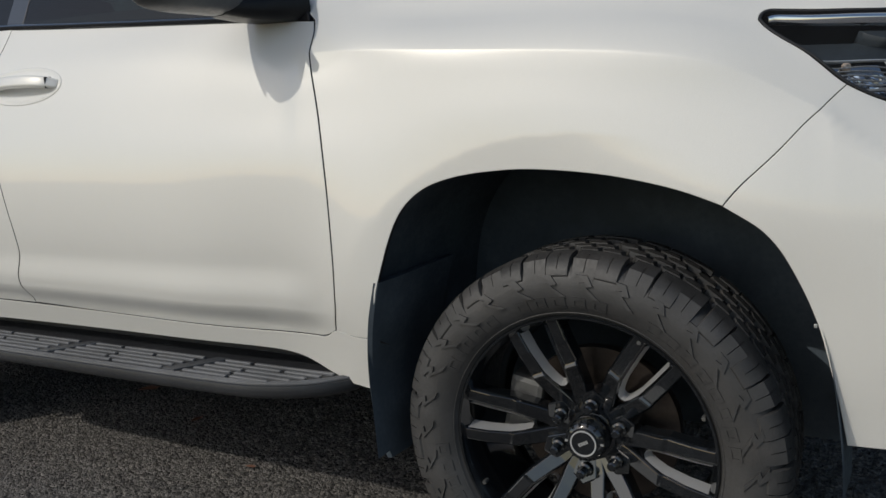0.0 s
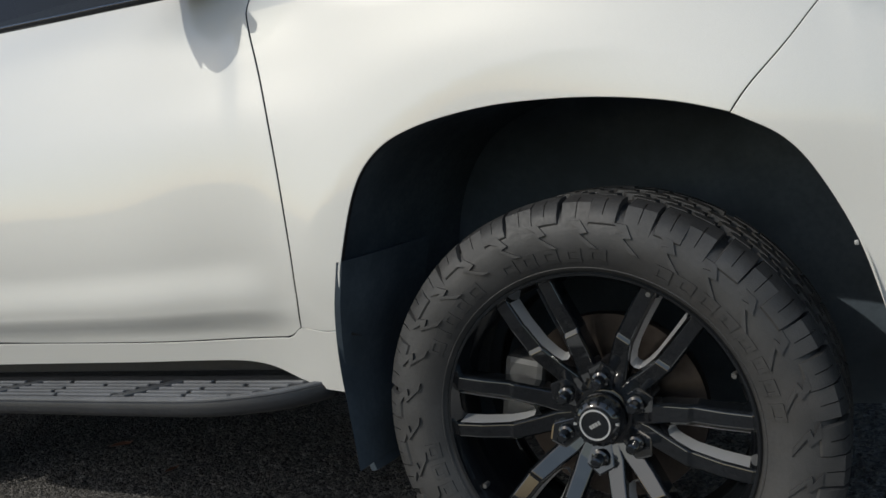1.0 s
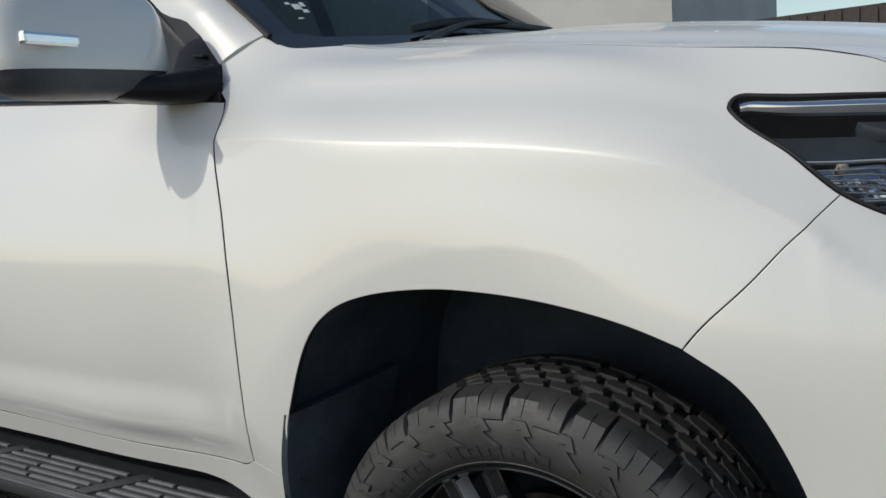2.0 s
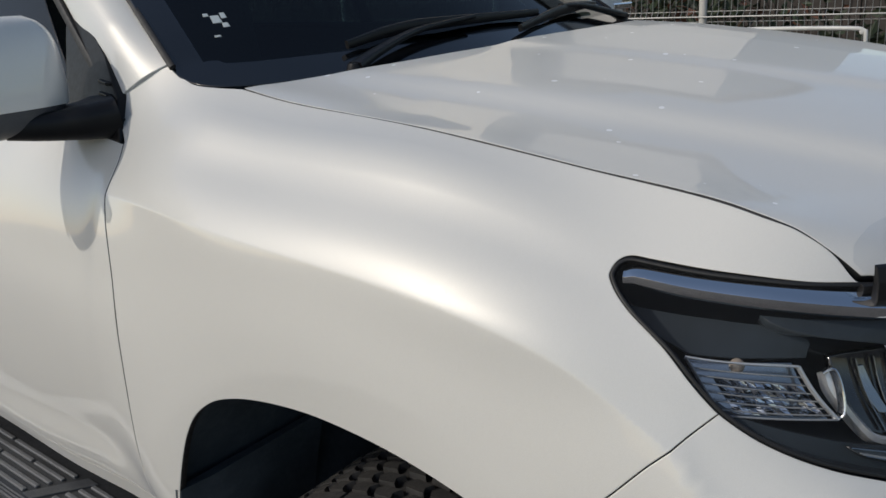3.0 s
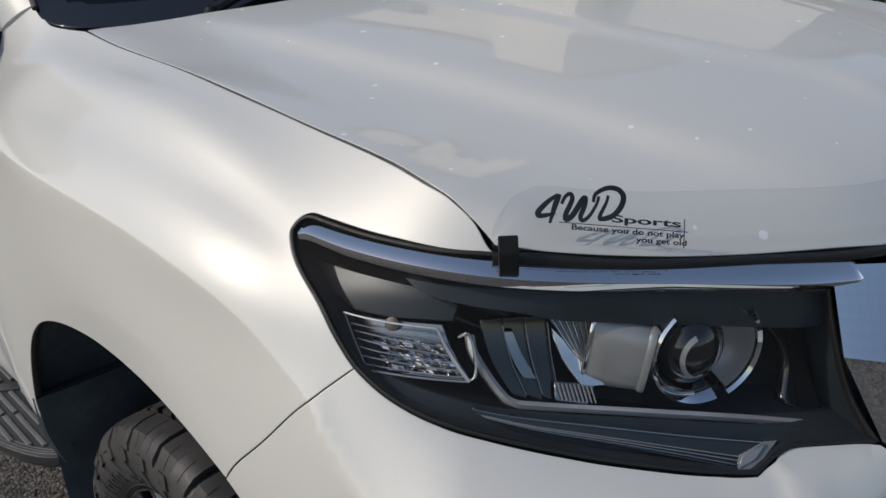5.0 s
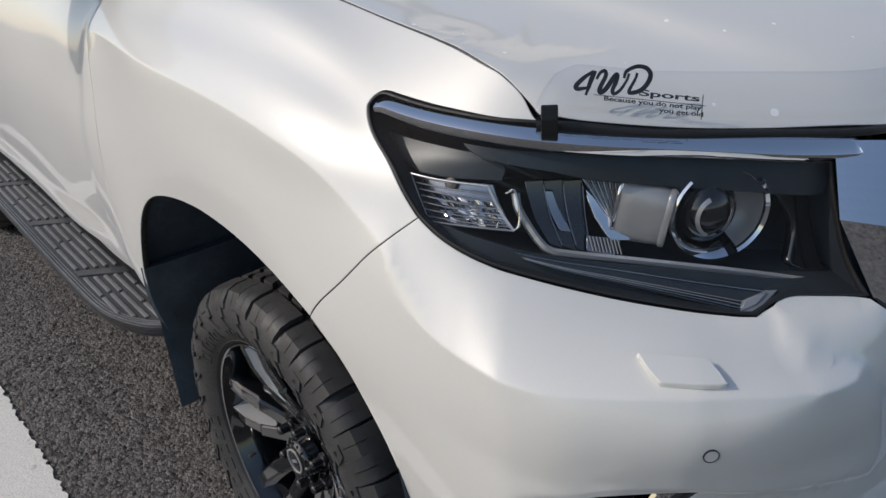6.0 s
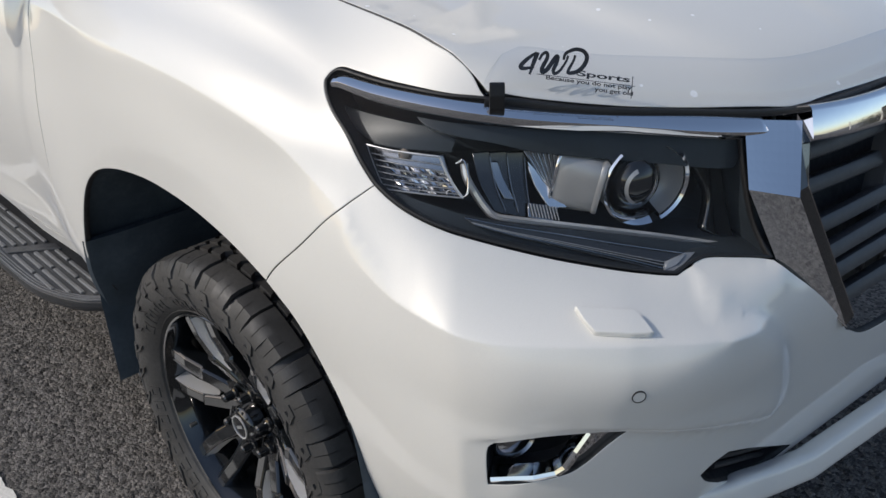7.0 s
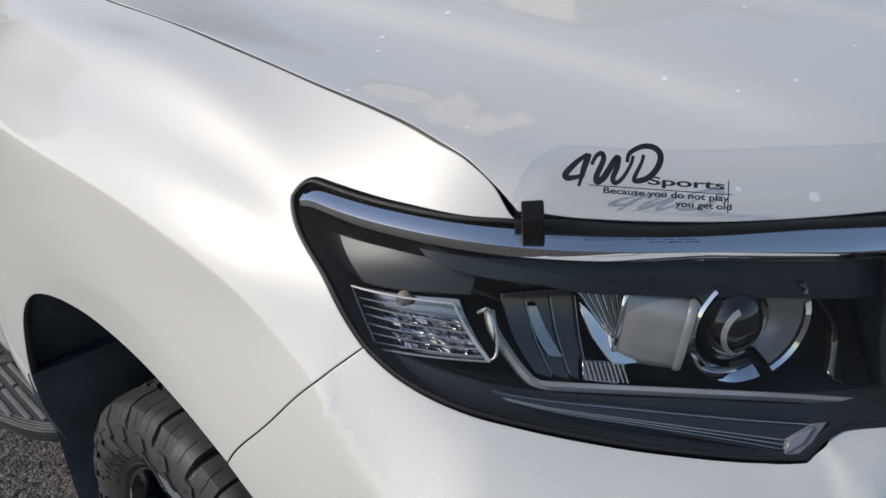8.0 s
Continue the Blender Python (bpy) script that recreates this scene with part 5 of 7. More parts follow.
    # main-beam unit: dark glassy facets with bright edges, a bright mirror wedge and fluted fields above and below it
    for i in range(3):
        t0, t1, l0, l1 = .612 + .027 * i, .636 + .027 * i, .652 + .017 * i, .667 + .017 * i
        lamp_sheet("beam_facet", straight((t0, .205), (t1, .203), (l1, .287 + .003 * i), (l0, .281 + .003 * i)), 0.048 + 0.006 * i, GLOSS_BLACK, root, mirrored, depth=0.012)
        edge = [place(t1 + (l1 - t1) * t, .203 + .084 * t, 0.043 + 0.006 * i) for t in np.linspace(0.05, 0.95, 7)]
        swept("facet_edge", edge, round_section(0.0014, 0.006, 0.0004, 1), SMOKED_CHROME, root, up=nrm, mirror=mirrored)
    lamp_sheet("facet_mirror", straight((.640, .214), (.650, .214), (.676, .262), (.664, .260)), 0.044, SMOKED_CHROME, root, mirrored, depth=0.004)
    lamp_sheet("beam_wedge", straight((.694, .212), (.706, .222), (.746, .274), (.724, .274), (.706, .240)), 0.047, REFLECTOR, root, mirrored, "bright wedge of the main beam reflector", depth=0.010)
    lamp_sheet("flute_field", straight((.690, .198), (.752, .198), (.742, .262), (.712, .226)), 0.058, SMOKED_CHROME, root, mirrored, depth=0.006)
    for i in range(15):
        t = i / 14
        a = place(.692 + .056 * t, .199, 0.053)
        m = place(.709 + .036 * t, .222 + .006 * t, 0.050 + 0.004 * t)
        b = place(.722 + .019 * t, .238 + .020 * t, 0.053)
        swept("beam_flute", smooth_line([a, m, b], 5), round_section(0.0017, 0.004, 0.0006, 1), REFLECTOR if i % 2 == 0 else FROST, root, up=nrm, mirror=mirrored)
    lamp_sheet("lower_flute_field", straight((.697, .269), (.735, .275), (.727, .296), (.697, .290)), 0.049, SMOKED_CHROME, root, mirrored, depth=0.004)
    for i in range(9):
        t = i / 8
        line = [place(.698 + .033 * t + .004 * q, .269 + .005 * t + .021 * q, 0.045) for q in (0.0, 0.5, 1.0)]
        swept("beam_flute", line, round_section(0.0016, 0.003, 0.0005, 1), FROST, root, up=nrm, mirror=mirrored)
    # projector: satin housing lying back towards the flutes, split chrome ring, dark lens ball, satin dish on the far side
    c = Vector((0.692, 0.313, 1.016))
    ax = Vector((0.88, -0.47, -0.03)).normalized()
    m = Matrix.Translation(c) @ (-ax).to_track_quat("Y", "Z").to_matrix().to_4x4()
    # the side of the local x axis that lies towards the middle of the car
    sgn = 1 if (m.to_3x3() @ Vector((1, 0, 0))).y > 0 else -1

    def arc_bm(profile, a0, a1, step=4):
        """A sector of a ring: angles from the side towards the car's middle, upwards."""
        out = bmesh.new()
        rows = [[out.verts.new(m @ Vector((sgn * r * math.cos(radians(w)), a, r * math.sin(radians(w))))) for w in range(a0, a1 + 1, step)] for r, a in profile]
        for p, q in zip(rows[:-1], rows[1:]):
            for i in range(len(p) - 1):
                out.faces.new((p[i], p[i + 1], q[i + 1], q[i]))
        return out

    run = [np.array((0.590, 0.236, 1.024)) + np.array((0.056, 0.032, -0.012)) * t for t in (0.0, 0.04, 0.35, 0.7, 0.96, 1.0)]
    oval = [(0.026 * (1 if math.cos(w) > 0 else -1) * abs(math.cos(w)) ** 0.7, 0.047 * (1 if math.sin(w) > 0 else -1) * abs(math.sin(w)) ** 0.7) for w in np.arange(0, 2 * math.pi, math.pi / 16)]
    swept("projector_barrel", run, oval, SATIN, root, "satin silver projector housing", up=(0, 0, 1), smooth=True, mirror=mirrored, scale=[0.92, 0.98, 0.92, 0.86, 0.80, 0.76])
    for at, k, w in ((0.0, 1.03, 0.07), (0.93, 0.85, 0.12)):
        swept("barrel_collar", [run[0] + np.array((0.056, 0.032, -0.012)) * (at + w * q) for q in (0, 0.3, 0.7, 1.0)], [(k * p, k * q) for p, q in oval], CHROME if at == 0 else SATIN, root, up=(0, 0, 1), smooth=True, mirror=mirrored, scale=[0.97, 1.0, 1.0, 0.97])
    flip_y(part("projector_ring", arc_bm([(0.0620, 0.030), (0.0655, 0.016), (0.0655, 0.003), (0.0630, 0.000), (0.0585, 0.004), (0.0525, 0.014), (0.0510, 0.026)], 132, 284), CHROME, root, "chrome projector ring", smooth=True), mirrored)
    flip_y(part("projector_ring", arc_bm([(0.0655, 0.022), (0.0655, 0.001), (0.0630, -0.002), (0.0590, 0.001), (0.0578, 0.008)], -64, 40), CHROME, root, "chrome projector ring", smooth=True), mirrored)
    flip_y(part("projector_bowl", lathe_bm([(0.0625, 0.020), (0.056, 0.034), (0.040, 0.048), (0.0, 0.052)], 48, m=m), GLOSS_BLACK, root, smooth=True), mirrored)
    flip_y(part("projector_dish", arc_bm([(0.0576, 0.004), (0.0555, 0.012), (0.0500, 0.022), (0.0420, 0.030), (0.0300, 0.036)], -62, 62), SATIN, root, "satin silver dish beside the lens", smooth=True), mirrored)
    lens_c = m @ Vector((-sgn * 0.0110, 0.020, -0.001))
    lm = Matrix.Translation(lens_c) @ (-ax).to_track_quat("Y", "Z").to_matrix().to_4x4() @ Matrix.Diagonal((1.12, 1, 1.25, 1))
    flip_y(part("lens_collar", lathe_bm([(0.0300, 0.02), (0.0335, 0.006), (0.0345, -0.004), (0.0325, -0.008), (0.0295, -0.006)], 40, m=lm), GLOSS_BLACK, root, smooth=True), mirrored)
    # pale crescent laid on the lens ball, standing in for its highlight
    bm, rows = bmesh.new(), []
    for r, a in ((0.0225, -0.0205), (0.0185, -0.0240)):
        rows.append([bm.verts.new(lm @ Vector((-sgn * r * math.cos(radians(w)), a - 0.0012, r * math.sin(radians(w))))) for w in range(-70, 71, 7)])
    for i in range(len(rows[0]) - 1):
        bm.faces.new((rows[0][i], rows[0][i + 1], rows[1][i + 1], rows[1][i]))
    flip_y(part("lens_glint", bm, SATIN, root, smooth=True), mirrored)
    flip_y(part("projector_lens", lathe_bm([(0.0298, -0.005), (0.0270, -0.014), (0.0210, -0.021), (0.0110, -0.0265), (0.0, -0.0275)], 40, m=lm), GLOSS_BLACK, root, "dark glass projector lens", smooth=True), mirrored)
    # inner trim beside the grille
    lamp_sheet("inner_trim", [[(.945, .205), (.99, .20), (1.002, .27), (1.018, .350)], [(1.018, .350), (.985, .336), (.965, .325)], [(.965, .325), (.975, .27), (.945, .205)]], 0.05, GLOSS_BLACK, root, mirrored, depth=0.02)


both(head_lamp)


# ---------------------------------------------------------------- grille and bumper fittings
def grille():
    root = new("grille")
    root.parent = car
    root["label"] = "dark slatted grille in a broad chrome surround"

    def block(mirrored):
        """Two flat chrome facets, the upper leaning back, the lower tucked under, with a bevel along the grille."""
        A, B = np.array([0.760, 0.432, 1.096]), np.array([0.809, 0.506, 1.088])
        D, C = np.array([0.797, 0.400, 1.012]), np.array([0.849, 0.448, 1.001])
        E, G = np.array([0.837, 0.437, 0.905]), np.array([0.917, 0.554, 0.771])
        n = 8

        def sheet(p00, p01, p10, p11):
            g = [[p00 + (p01 - p00) * s + (p10 - p00) * t + (p11 - p01 - p10 + p00) * s * t for s in np.linspace(0, 1, n)] for t in np.linspace(0, 1, n)]
            return [p for r in g for p in r], [(i * n + k, i * n + k + 1, (i + 1) * n + k + 1, (i + 1) * n + k) for i in range(n - 1) for k in range(n - 1)]

        inb = np.array([-0.010, 0.016, 0.0])
        deep = np.array([-0.055, 0.020, 0.0])
        outw = np.array([-0.028, 0.050, -0.012])
        verts, faces = [], []
        quads = [(A, B, D, C), (D, C, E, C + (G - C) * 0.45), (E, C + (G - C) * 0.45, G, G + inb * 0.05),
                 (B, B + inb, C, C + inb), (C, C + inb, G, G + inb * 0.5), (B + inb, B + deep, C + inb, C + deep), (C + inb, C + deep, G + inb * 0.5, G + deep),
                 (A + outw, B + outw, A, B)]
        for q in quads:
            v, f = sheet(*q)
            faces += [tuple(len(verts) + i for i in g) for g in f]
            verts += v
        # dark edge towards the lamp and the bumper
        side_v, side_f = [], []
        for q in ((A + outw, A, D + outw, D), (D + outw, D, E + outw, E), (E + outw, E, G + outw, G)):
            v, f = sheet(*q)
            side_f += [tuple(len(side_v) + i for i in g) for g in f]
            side_v += v
        flip_y(mesh_part("surround_edge", side_v, side_f, GLOSS_BLACK, root, smooth=False), mirrored)
        bm = bmesh.new()
        vs = [bm.verts.new(p) for p in verts]
        for f in faces:
            bm.faces.new([vs[i] for i in f])
        bmesh.ops.remove_doubles(bm, verts=bm.verts[:], dist=1e-5)
        bmesh.ops.dissolve_degenerate(bm, dist=1e-6, edges=bm.edges[:])
        ob = part("chrome_surround", bm, CHROME, root, "faceted chrome grille surround")
        flip_y(ob, mirrored)
        rows = [B, B + (C - B) * 0.5, C, C + (G - C) * 0.5, G]
        edge = np.array([p + inb + np.array([-0.014, 0.008, 0]) for p in rows])
        swept("inner_frame", edge, round_section(0.030, 0.04, 0.005, 2), GLOSS_BLACK, root, up=surface_normals(shell, np.array([[1.2, .3]]))[0], mirror=mirrored)

    both(block)
    # chrome bar along the top, the slats and the dark field behind
    us = np.linspace(1.094, 1.45, 26)
    top = np.array([place(u, .052, -0.012) for u in us])
    full = np.vstack([top, (top * [1, -1, 1] + [0, 2 * YC, 0])[::-1][1:]])
    swept("top_bar", full, round_section(0.052, 0.034, 0.009, 3), CHROME, root, "chrome bar over the grille", up=(1, 0, 0.35), smooth=True)
    for i, v in enumerate((.145, .225, .305, .385, .465, .545, .625)):
        u0 = float(np.interp(v, [.1, .3, .414, .65], [1.095, 1.10, 1.135, 1.20]))
        row = np.array([place(u, v, 0.045) for u in np.linspace(u0, 1.45, 16)])
        full = np.vstack([row, (row * [1, -1, 1] + [0, 2 * YC, 0])[::-1][1:]])
        swept("slat", full, round_section(0.026, 0.030, 0.007, 2), DARK_PLASTIC, root, up=(1, 0, 0.5), smooth=True)
    row = [[place(u, v, 0.095) for u in np.linspace(1.07, 1.45, 12)] for v in np.linspace(.05, .68, 8)]
    verts = [p for r in row for p in r]
    faces = [(i * 12 + j, i * 12 + j + 1, (i + 1) * 12 + j + 1, (i + 1) * 12 + j) for i in range(7) for j in range(11)]
    for mirrored in (False, True):
        flip_y(mesh_part("grille_back", verts, faces, DARK_CABIN, root), mirrored)
    for yy in (-0.11, 0.0, 0.11):
        part("upright", box_bm((0.03, 0.012, 0.27), Matrix.Translation((0.84, YC + yy, 0.90))), DARK_PLASTIC, root)


grille()


def bumper_fittings(mirrored):
    """Washer cover, parking sensor, fog-lamp recess with its chrome blade, and the lower intake."""
    ob = panel("washer_cover", WASHER, PAINT, bumper, shell, "painted head lamp washer cover", gap=0.001, depth=0.012, step=0.006, lift=0.0105, mirror=mirrored, n=5, fold=None)
    c, n = Vector(place(.810, .529)), Vector(surface_normals(shell, np.array([[.810, .529]]))[0])
    m = Matrix.Translation(c) @ n.to_track_quat("Y", "Z").to_matrix().to_4x4()
    flip_y(part("parking_sensor", lathe_bm([(0.0, 0.0010), (0.0080, 0.0010), (0.0084, 0.0006), (0.0084, -0.002)], 32, m=m), PAINT, bumper, "round painted parking sensor", smooth=True), mirrored)
    flip_y(part("sensor_ring", lathe_bm([(0.0082, -0.001), (0.0083, 0.0013), (0.0094, 0.0013), (0.0096, -0.001)], 32, m=m), SEAL, bumper, smooth=True), mirrored)
    back = panel("fog_recess", FOG, GLOSS_BLACK, bumper, offset_shell(0.055), gap=-0.012, depth=0.002, step=0.02, mirror=mirrored)
    lp = loop_of(FOG, 6)
    a, b = shell(lp[:, 0], lp[:, 1]) - surface_normals(shell, lp) * 0.010, shell(lp[:, 0], lp[:, 1]) - surface_normals(shell, lp) * 0.055
    k = len(lp)
    flip_y(mesh_part("recess_wall", list(a) + list(b), [(i, (i + 1) % k, k + (i + 1) % k, k + i) for i in range(k)], BLACK_PLASTIC, bumper), mirrored)
    nrm = surface_normals(shell, np.array([[.74, .64]]))[0]
    path = np.array([place(.641, .664, 0.004), place(.70, .656, 0.002), place(.728, .649, 0.0), place(.739, .640, 0.0), place(.752, .618, 0.002), place(.768, .594, 0.006)])
    swept("fog_trim", path, [(-0.0065, -0.02), (-0.0065, 0.003), (-0.002, 0.006), (0.0065, 0.002), (0.0075, -0.02)], CHROME, bumper, "chrome fog lamp trim", up=nrm, mirror=mirrored)
    panel("trim_facet", [[(.730, .657), (.742, .642), (.757, .618), (.772, .594)], [(.772, .594), (.812, .602)], [(.812, .602), (.790, .619), (.767, .641)], [(.767, .641), (.730, .657)]], CHROME, bumper, offset_shell(0.010), gap=0.0, depth=0.01, step=0.012, mirror=mirrored)
    fc = Vector(place(.668, .612, 0.035))
    fm = Matrix.Translation(fc) @ Vector((1, -0.35, 0)).normalized().to_track_quat("Y", "Z").to_matrix().to_4x4()
    flip_y(part("fog_lamp", lathe_bm([(0, 0.010), (0.018, 0.008), (0.028, 0.0), (0.031, 0.004), (0.033, 0.0), (0.033, -0.02)], 40, m=fm), SMOKED_CHROME, bumper, "round clear fog lamp", smooth=True), mirrored)
    panel("intake_back", INTAKE, DARK_CABIN, bumper, offset_shell(0.05), gap=-0.015, depth=0.002, step=0.03, mirror=mirrored)
    lp = loop_of(INTAKE, 6)
    a, b = shell(lp[:, 0], lp[:, 1]) - surface_normals(shell, lp) * 0.010, shell(lp[:, 0], lp[:, 1]) - surface_normals(shell, lp) * 0.05
    k = len(lp)
    flip_y(mesh_part("intake_wall", list(a) + list(b), [(i, (i + 1) % k, k + (i + 1) % k, k + i) for i in range(k)], BLACK_PLASTIC, bumper), mirrored)
    for dv in (.022, .045):
        row = [place(u, float(np.interp(u, [.985, 1.16], [.765, .890])) + dv, 0.025) for u in np.linspace(.985, 1.12, 9)]
        swept("intake_slat", row, round_section(0.010, 0.02, 0.003, 1), BLACK_PLASTIC, bumper, up=(1, 0, 0.2), mirror=mirrored)


both(bumper_fittings)


def lower_lip():
    """Painted lip that stands out under the intakes and runs across the front."""
    us = np.linspace(.945, 1.45, 34)
    fwd = np.interp(us, [.945, 1.03, 1.16, 1.45], [-0.004, 0.012, 0.034, 0.045])
    line = shell(us, np.interp(us, [.945, 1.0, 1.08, 1.17, 1.45], [.835, .862, .895, .915, .915])) + np.stack([fwd, -0.3 * fwd, np.zeros(34)], 1)
    full = np.vstack([line, (line * [1, -1, 1] + [0, 2 * YC, 0])[::-1][1:]])
    swept("lower_lip", full, round_section(0.050, 0.040, 0.014, 4), PAINT, bumper, "white lip under the intakes", up=(1, 0, 0.35), smooth=True, scale=np.interp(np.linspace(0, 1, len(full)), [0, .08, .92, 1], [0.25, 1, 1, 0.25]))


lower_lip()


# ---------------------------------------------------------------- bonnet deflector and its print
def front_edge(y):
    h = abs(y - YC)
    x = float((weights(FRONT_K, [h]) @ FRONT_X)[0])
    return Vector(bonnet_surf(x - 0.004, y)[0])


def deflector():
    ys = np.concatenate([np.linspace(0.150, 0.56, 26), np.linspace(0.58, 2 * YC - 0.58, 22), np.linspace(2 * YC - 0.56, 2 * YC - 0.150, 26)])
    base = np.array([front_edge(y) for y in ys])
    tan = np.gradient(base, axis=0)
    out = np.stack([tan[:, 1], -tan[:, 0], np.zeros(len(ys))], 1)
    out /= np.linalg.norm(out, axis=1)[:, None]
    ends = np.clip(np.minimum(ys - 0.150, 2 * YC - 0.150 - ys) / 0.035, 0, 1) ** 0.5
    verts, faces = [], []
    prof = [(0.010, 0.000), (0.012, 0.012), (0.009, 0.026), (0.002, 0.040), (-0.010, 0.052), (-0.024, 0.058)]
    for th in (0.0, 0.0025):
        for (o, h) in prof:
            verts += list(base + out * (o - th) + np.array([0, 0, 1.0]) * (h * (0.25 + 0.75 * ends))[:, None])
    k = len(ys)
    m = len(prof)
    for s in (0, 1):
        for r in range(m - 1):
            for i in range(k - 1):
                b = (s * m + r) * k + i
                faces.append((b, b + 1, b + k + 1, b + k))
    for r in (0, m - 1):
        for i in range(k - 1):
            faces.append((r * k + i, r * k + i + 1, (m + r) * k + i + 1, (m + r) * k + i))
    ob = mesh_part("bonnet_deflector", verts, faces, ACRYLIC, bonnet, "clear acrylic bonnet deflector with black print")
    ob.visible_shadow = False
    # rubber lip between the bonnet and the chrome
    lip = base + out * 0.004 - np.array([0, 0, 0.010])
    swept("bonnet_seal", lip, round_section(0.012, 0.010, 0.003, 2), SEAL, bonnet, up=(0, 0, 1), smooth=True)
    return ob


deflector()


LOGO0 = Vector((0.574, 0.203, 1.168))
LOGO1 = Vector((0.658, 0.300, 1.148))
L_ALONG = (LOGO1 - LOGO0).normalized()
L_UP = Vector((-0.10, 0.10, 0.26)).normalized()
L_UP = (L_UP - L_ALONG * L_UP.dot(L_ALONG)).normalized()
L_OUT = L_ALONG.cross(L_UP)
LOGO_M = Matrix((( L_ALONG.x, L_UP.x, L_OUT.x, LOGO0.x), (L_ALONG.y, L_UP.y, L_OUT.y, LOGO0.y), (L_ALONG.z, L_UP.z, L_OUT.z, LOGO0.z), (0, 0, 0, 1)))
UNIT = 2.78e-4


def brush(name, strokes, width):
    """Flat pen strokes in the plane of the print."""
    bm = bmesh.new()
    for pts in strokes:
        line = smooth_line([((x - 470) * UNIT, (237 - y) * UNIT * 0.97) for x, y in pts], 6)
        tan = np.gradient(line, axis=0)
        tan /= np.linalg.norm(tan, axis=1)[:, None] + 1e-9
        n = np.stack([-tan[:, 1], tan[:, 0]], 1)
        t = np.linspace(0, 1, len(line))
        w = width * UNIT * (0.55 + 0.45 * np.sin(np.pi * np.clip(t * 1.1, 0, 1)))[:, None]
        a = [bm.verts.new((*p, 0.0105)) for p in line + n * w]
        b = [bm.verts.new((*p, 0.0105)) for p in line - n * w]
        for i in range(len(line) - 1):
            bm.faces.new((a[i], a[i + 1], b[i + 1], b[i]))
    ob = part(name, bm, INK, bonnet, "black brush lettering 4WD")
    ob.matrix_basis = LOGO_M
    return ob


brush("print_script", [[(462, 133), (425, 165), (394, 203), (398, 218), (425, 214), (456, 203)], [(470, 132), (455, 170), (437, 243)],
                       [(476, 168), (490, 138), (508, 128), (514, 150), (494, 205), (498, 224), (520, 205), (550, 150), (562, 140), (560, 170), (548, 208), (556, 224), (580, 205), (604, 160), (612, 128)],
                       [(592, 152), (600, 120), (640, 95), (680, 96), (702, 120), (696, 158), (668, 196), (630, 212), (618, 204), (640, 150), (646, 122)]], 10.5)


def lettering(name, text, x, y, height, width, lift=0.0105):
    """Built-in type, fitted to a width and cap height, at a place of the print."""
    cu = bpy.data.curves.new(name, "FONT")
    cu.body, cu.size, cu.offset = text, 1.0, 0.025
    tmp = new("type", cu)
    me = bpy.data.meshes.new_from_object(tmp.evaluated_get(bpy.context.evaluated_depsgraph_get()))
    bpy.data.objects.remove(tmp)
    co = np.empty(len(me.vertices) * 3)
    me.vertices.foreach_get("co", co)
    co = co.reshape(-1, 3)
    lo, hi = co.min(0), co.max(0)
    sx = width * UNIT / (hi[0] - lo[0])
    sy = height * UNIT / 0.70
    co[:, 0] = (co[:, 0] - lo[0]) * sx + (x - 470) * UNIT
    co[:, 1] = co[:, 1] * sy + (237 - y) * UNIT
    co[:, 2] = lift
    me.vertices.foreach_set("co", co.ravel())
    me.materials.clear()
    me.materials.append(INK)
    me.update()
    ob = new(name, me)
    ob.parent = bonnet
    ob["label"] = "black lettering " + text
    ob.matrix_basis = LOGO_M
    return ob


lettering("print_word", "Sports", 660, 222, 26, 258, 0.0125)
lettering("print_line", "Because you do not play", 508, 265, 19, 412, 0.021)
lettering("print_line", "you get old", 740, 293, 19, 186, 0.023)
for x0, y0, x1, y1 in ((470, 235, 948, 238), (931, 190, 935, 297)):
    bm = bmesh.new()
    vs = [bm.verts.new(((x - 470) * UNIT, (237 - y) * UNIT, 0.0105)) for x, y in ((x0, y0), (x1, y0), (x1, y1), (x0, y1))]
    bm.faces.new(vs)
    part("print_rule", bm, INK, bonnet).matrix_basis = LOGO_M


def shield_clip(mirrored):
    """Black bracket that holds the deflector over the bonnet's edge."""
    c = Vector((0.549, 0.157, 1.141))
    al = Vector((0.70, 0.71, 0)).normalized()
    out = Vector((0.71, -0.70, 0)).normalized()
    bm = bmesh.new()
    prof = [(0.016, -0.015), (0.019, -0.008), (0.018, 0.010), (0.014, 0.024), (0.008, 0.026), (0.010, 0.008), (0.010, -0.008), (0.008, -0.015)]
    ring = [[bm.verts.new(c + al * s + out * o + Vector((0, 0, h))) for o, h in prof] for s in (-0.0100, 0.0100)]
    k = len(prof)
    for i in range(k):
        bm.faces.new((ring[0][i], ring[0][(i + 1) % k], ring[1][(i + 1) % k], ring[1][i]))
    bm.faces.new(ring[0][::-1])
    bm.faces.new(ring[1])
    flip_y(part("deflector_clip", bm, CLIP_BLACK, bonnet, "black plastic deflector clip", bevel=0.0015), mirrored)


both(shield_clip)

# ---------------------------------------------------------------- screen, pillars, roof and glass
E0, E1 = np.array([-0.546, 0.123, 1.345]), np.array([-1.19, 0.278, 1.800])
D0, D1 = np.array([-0.641, 0.070, 1.287]), np.array([-1.30, 0.232, 1.775])


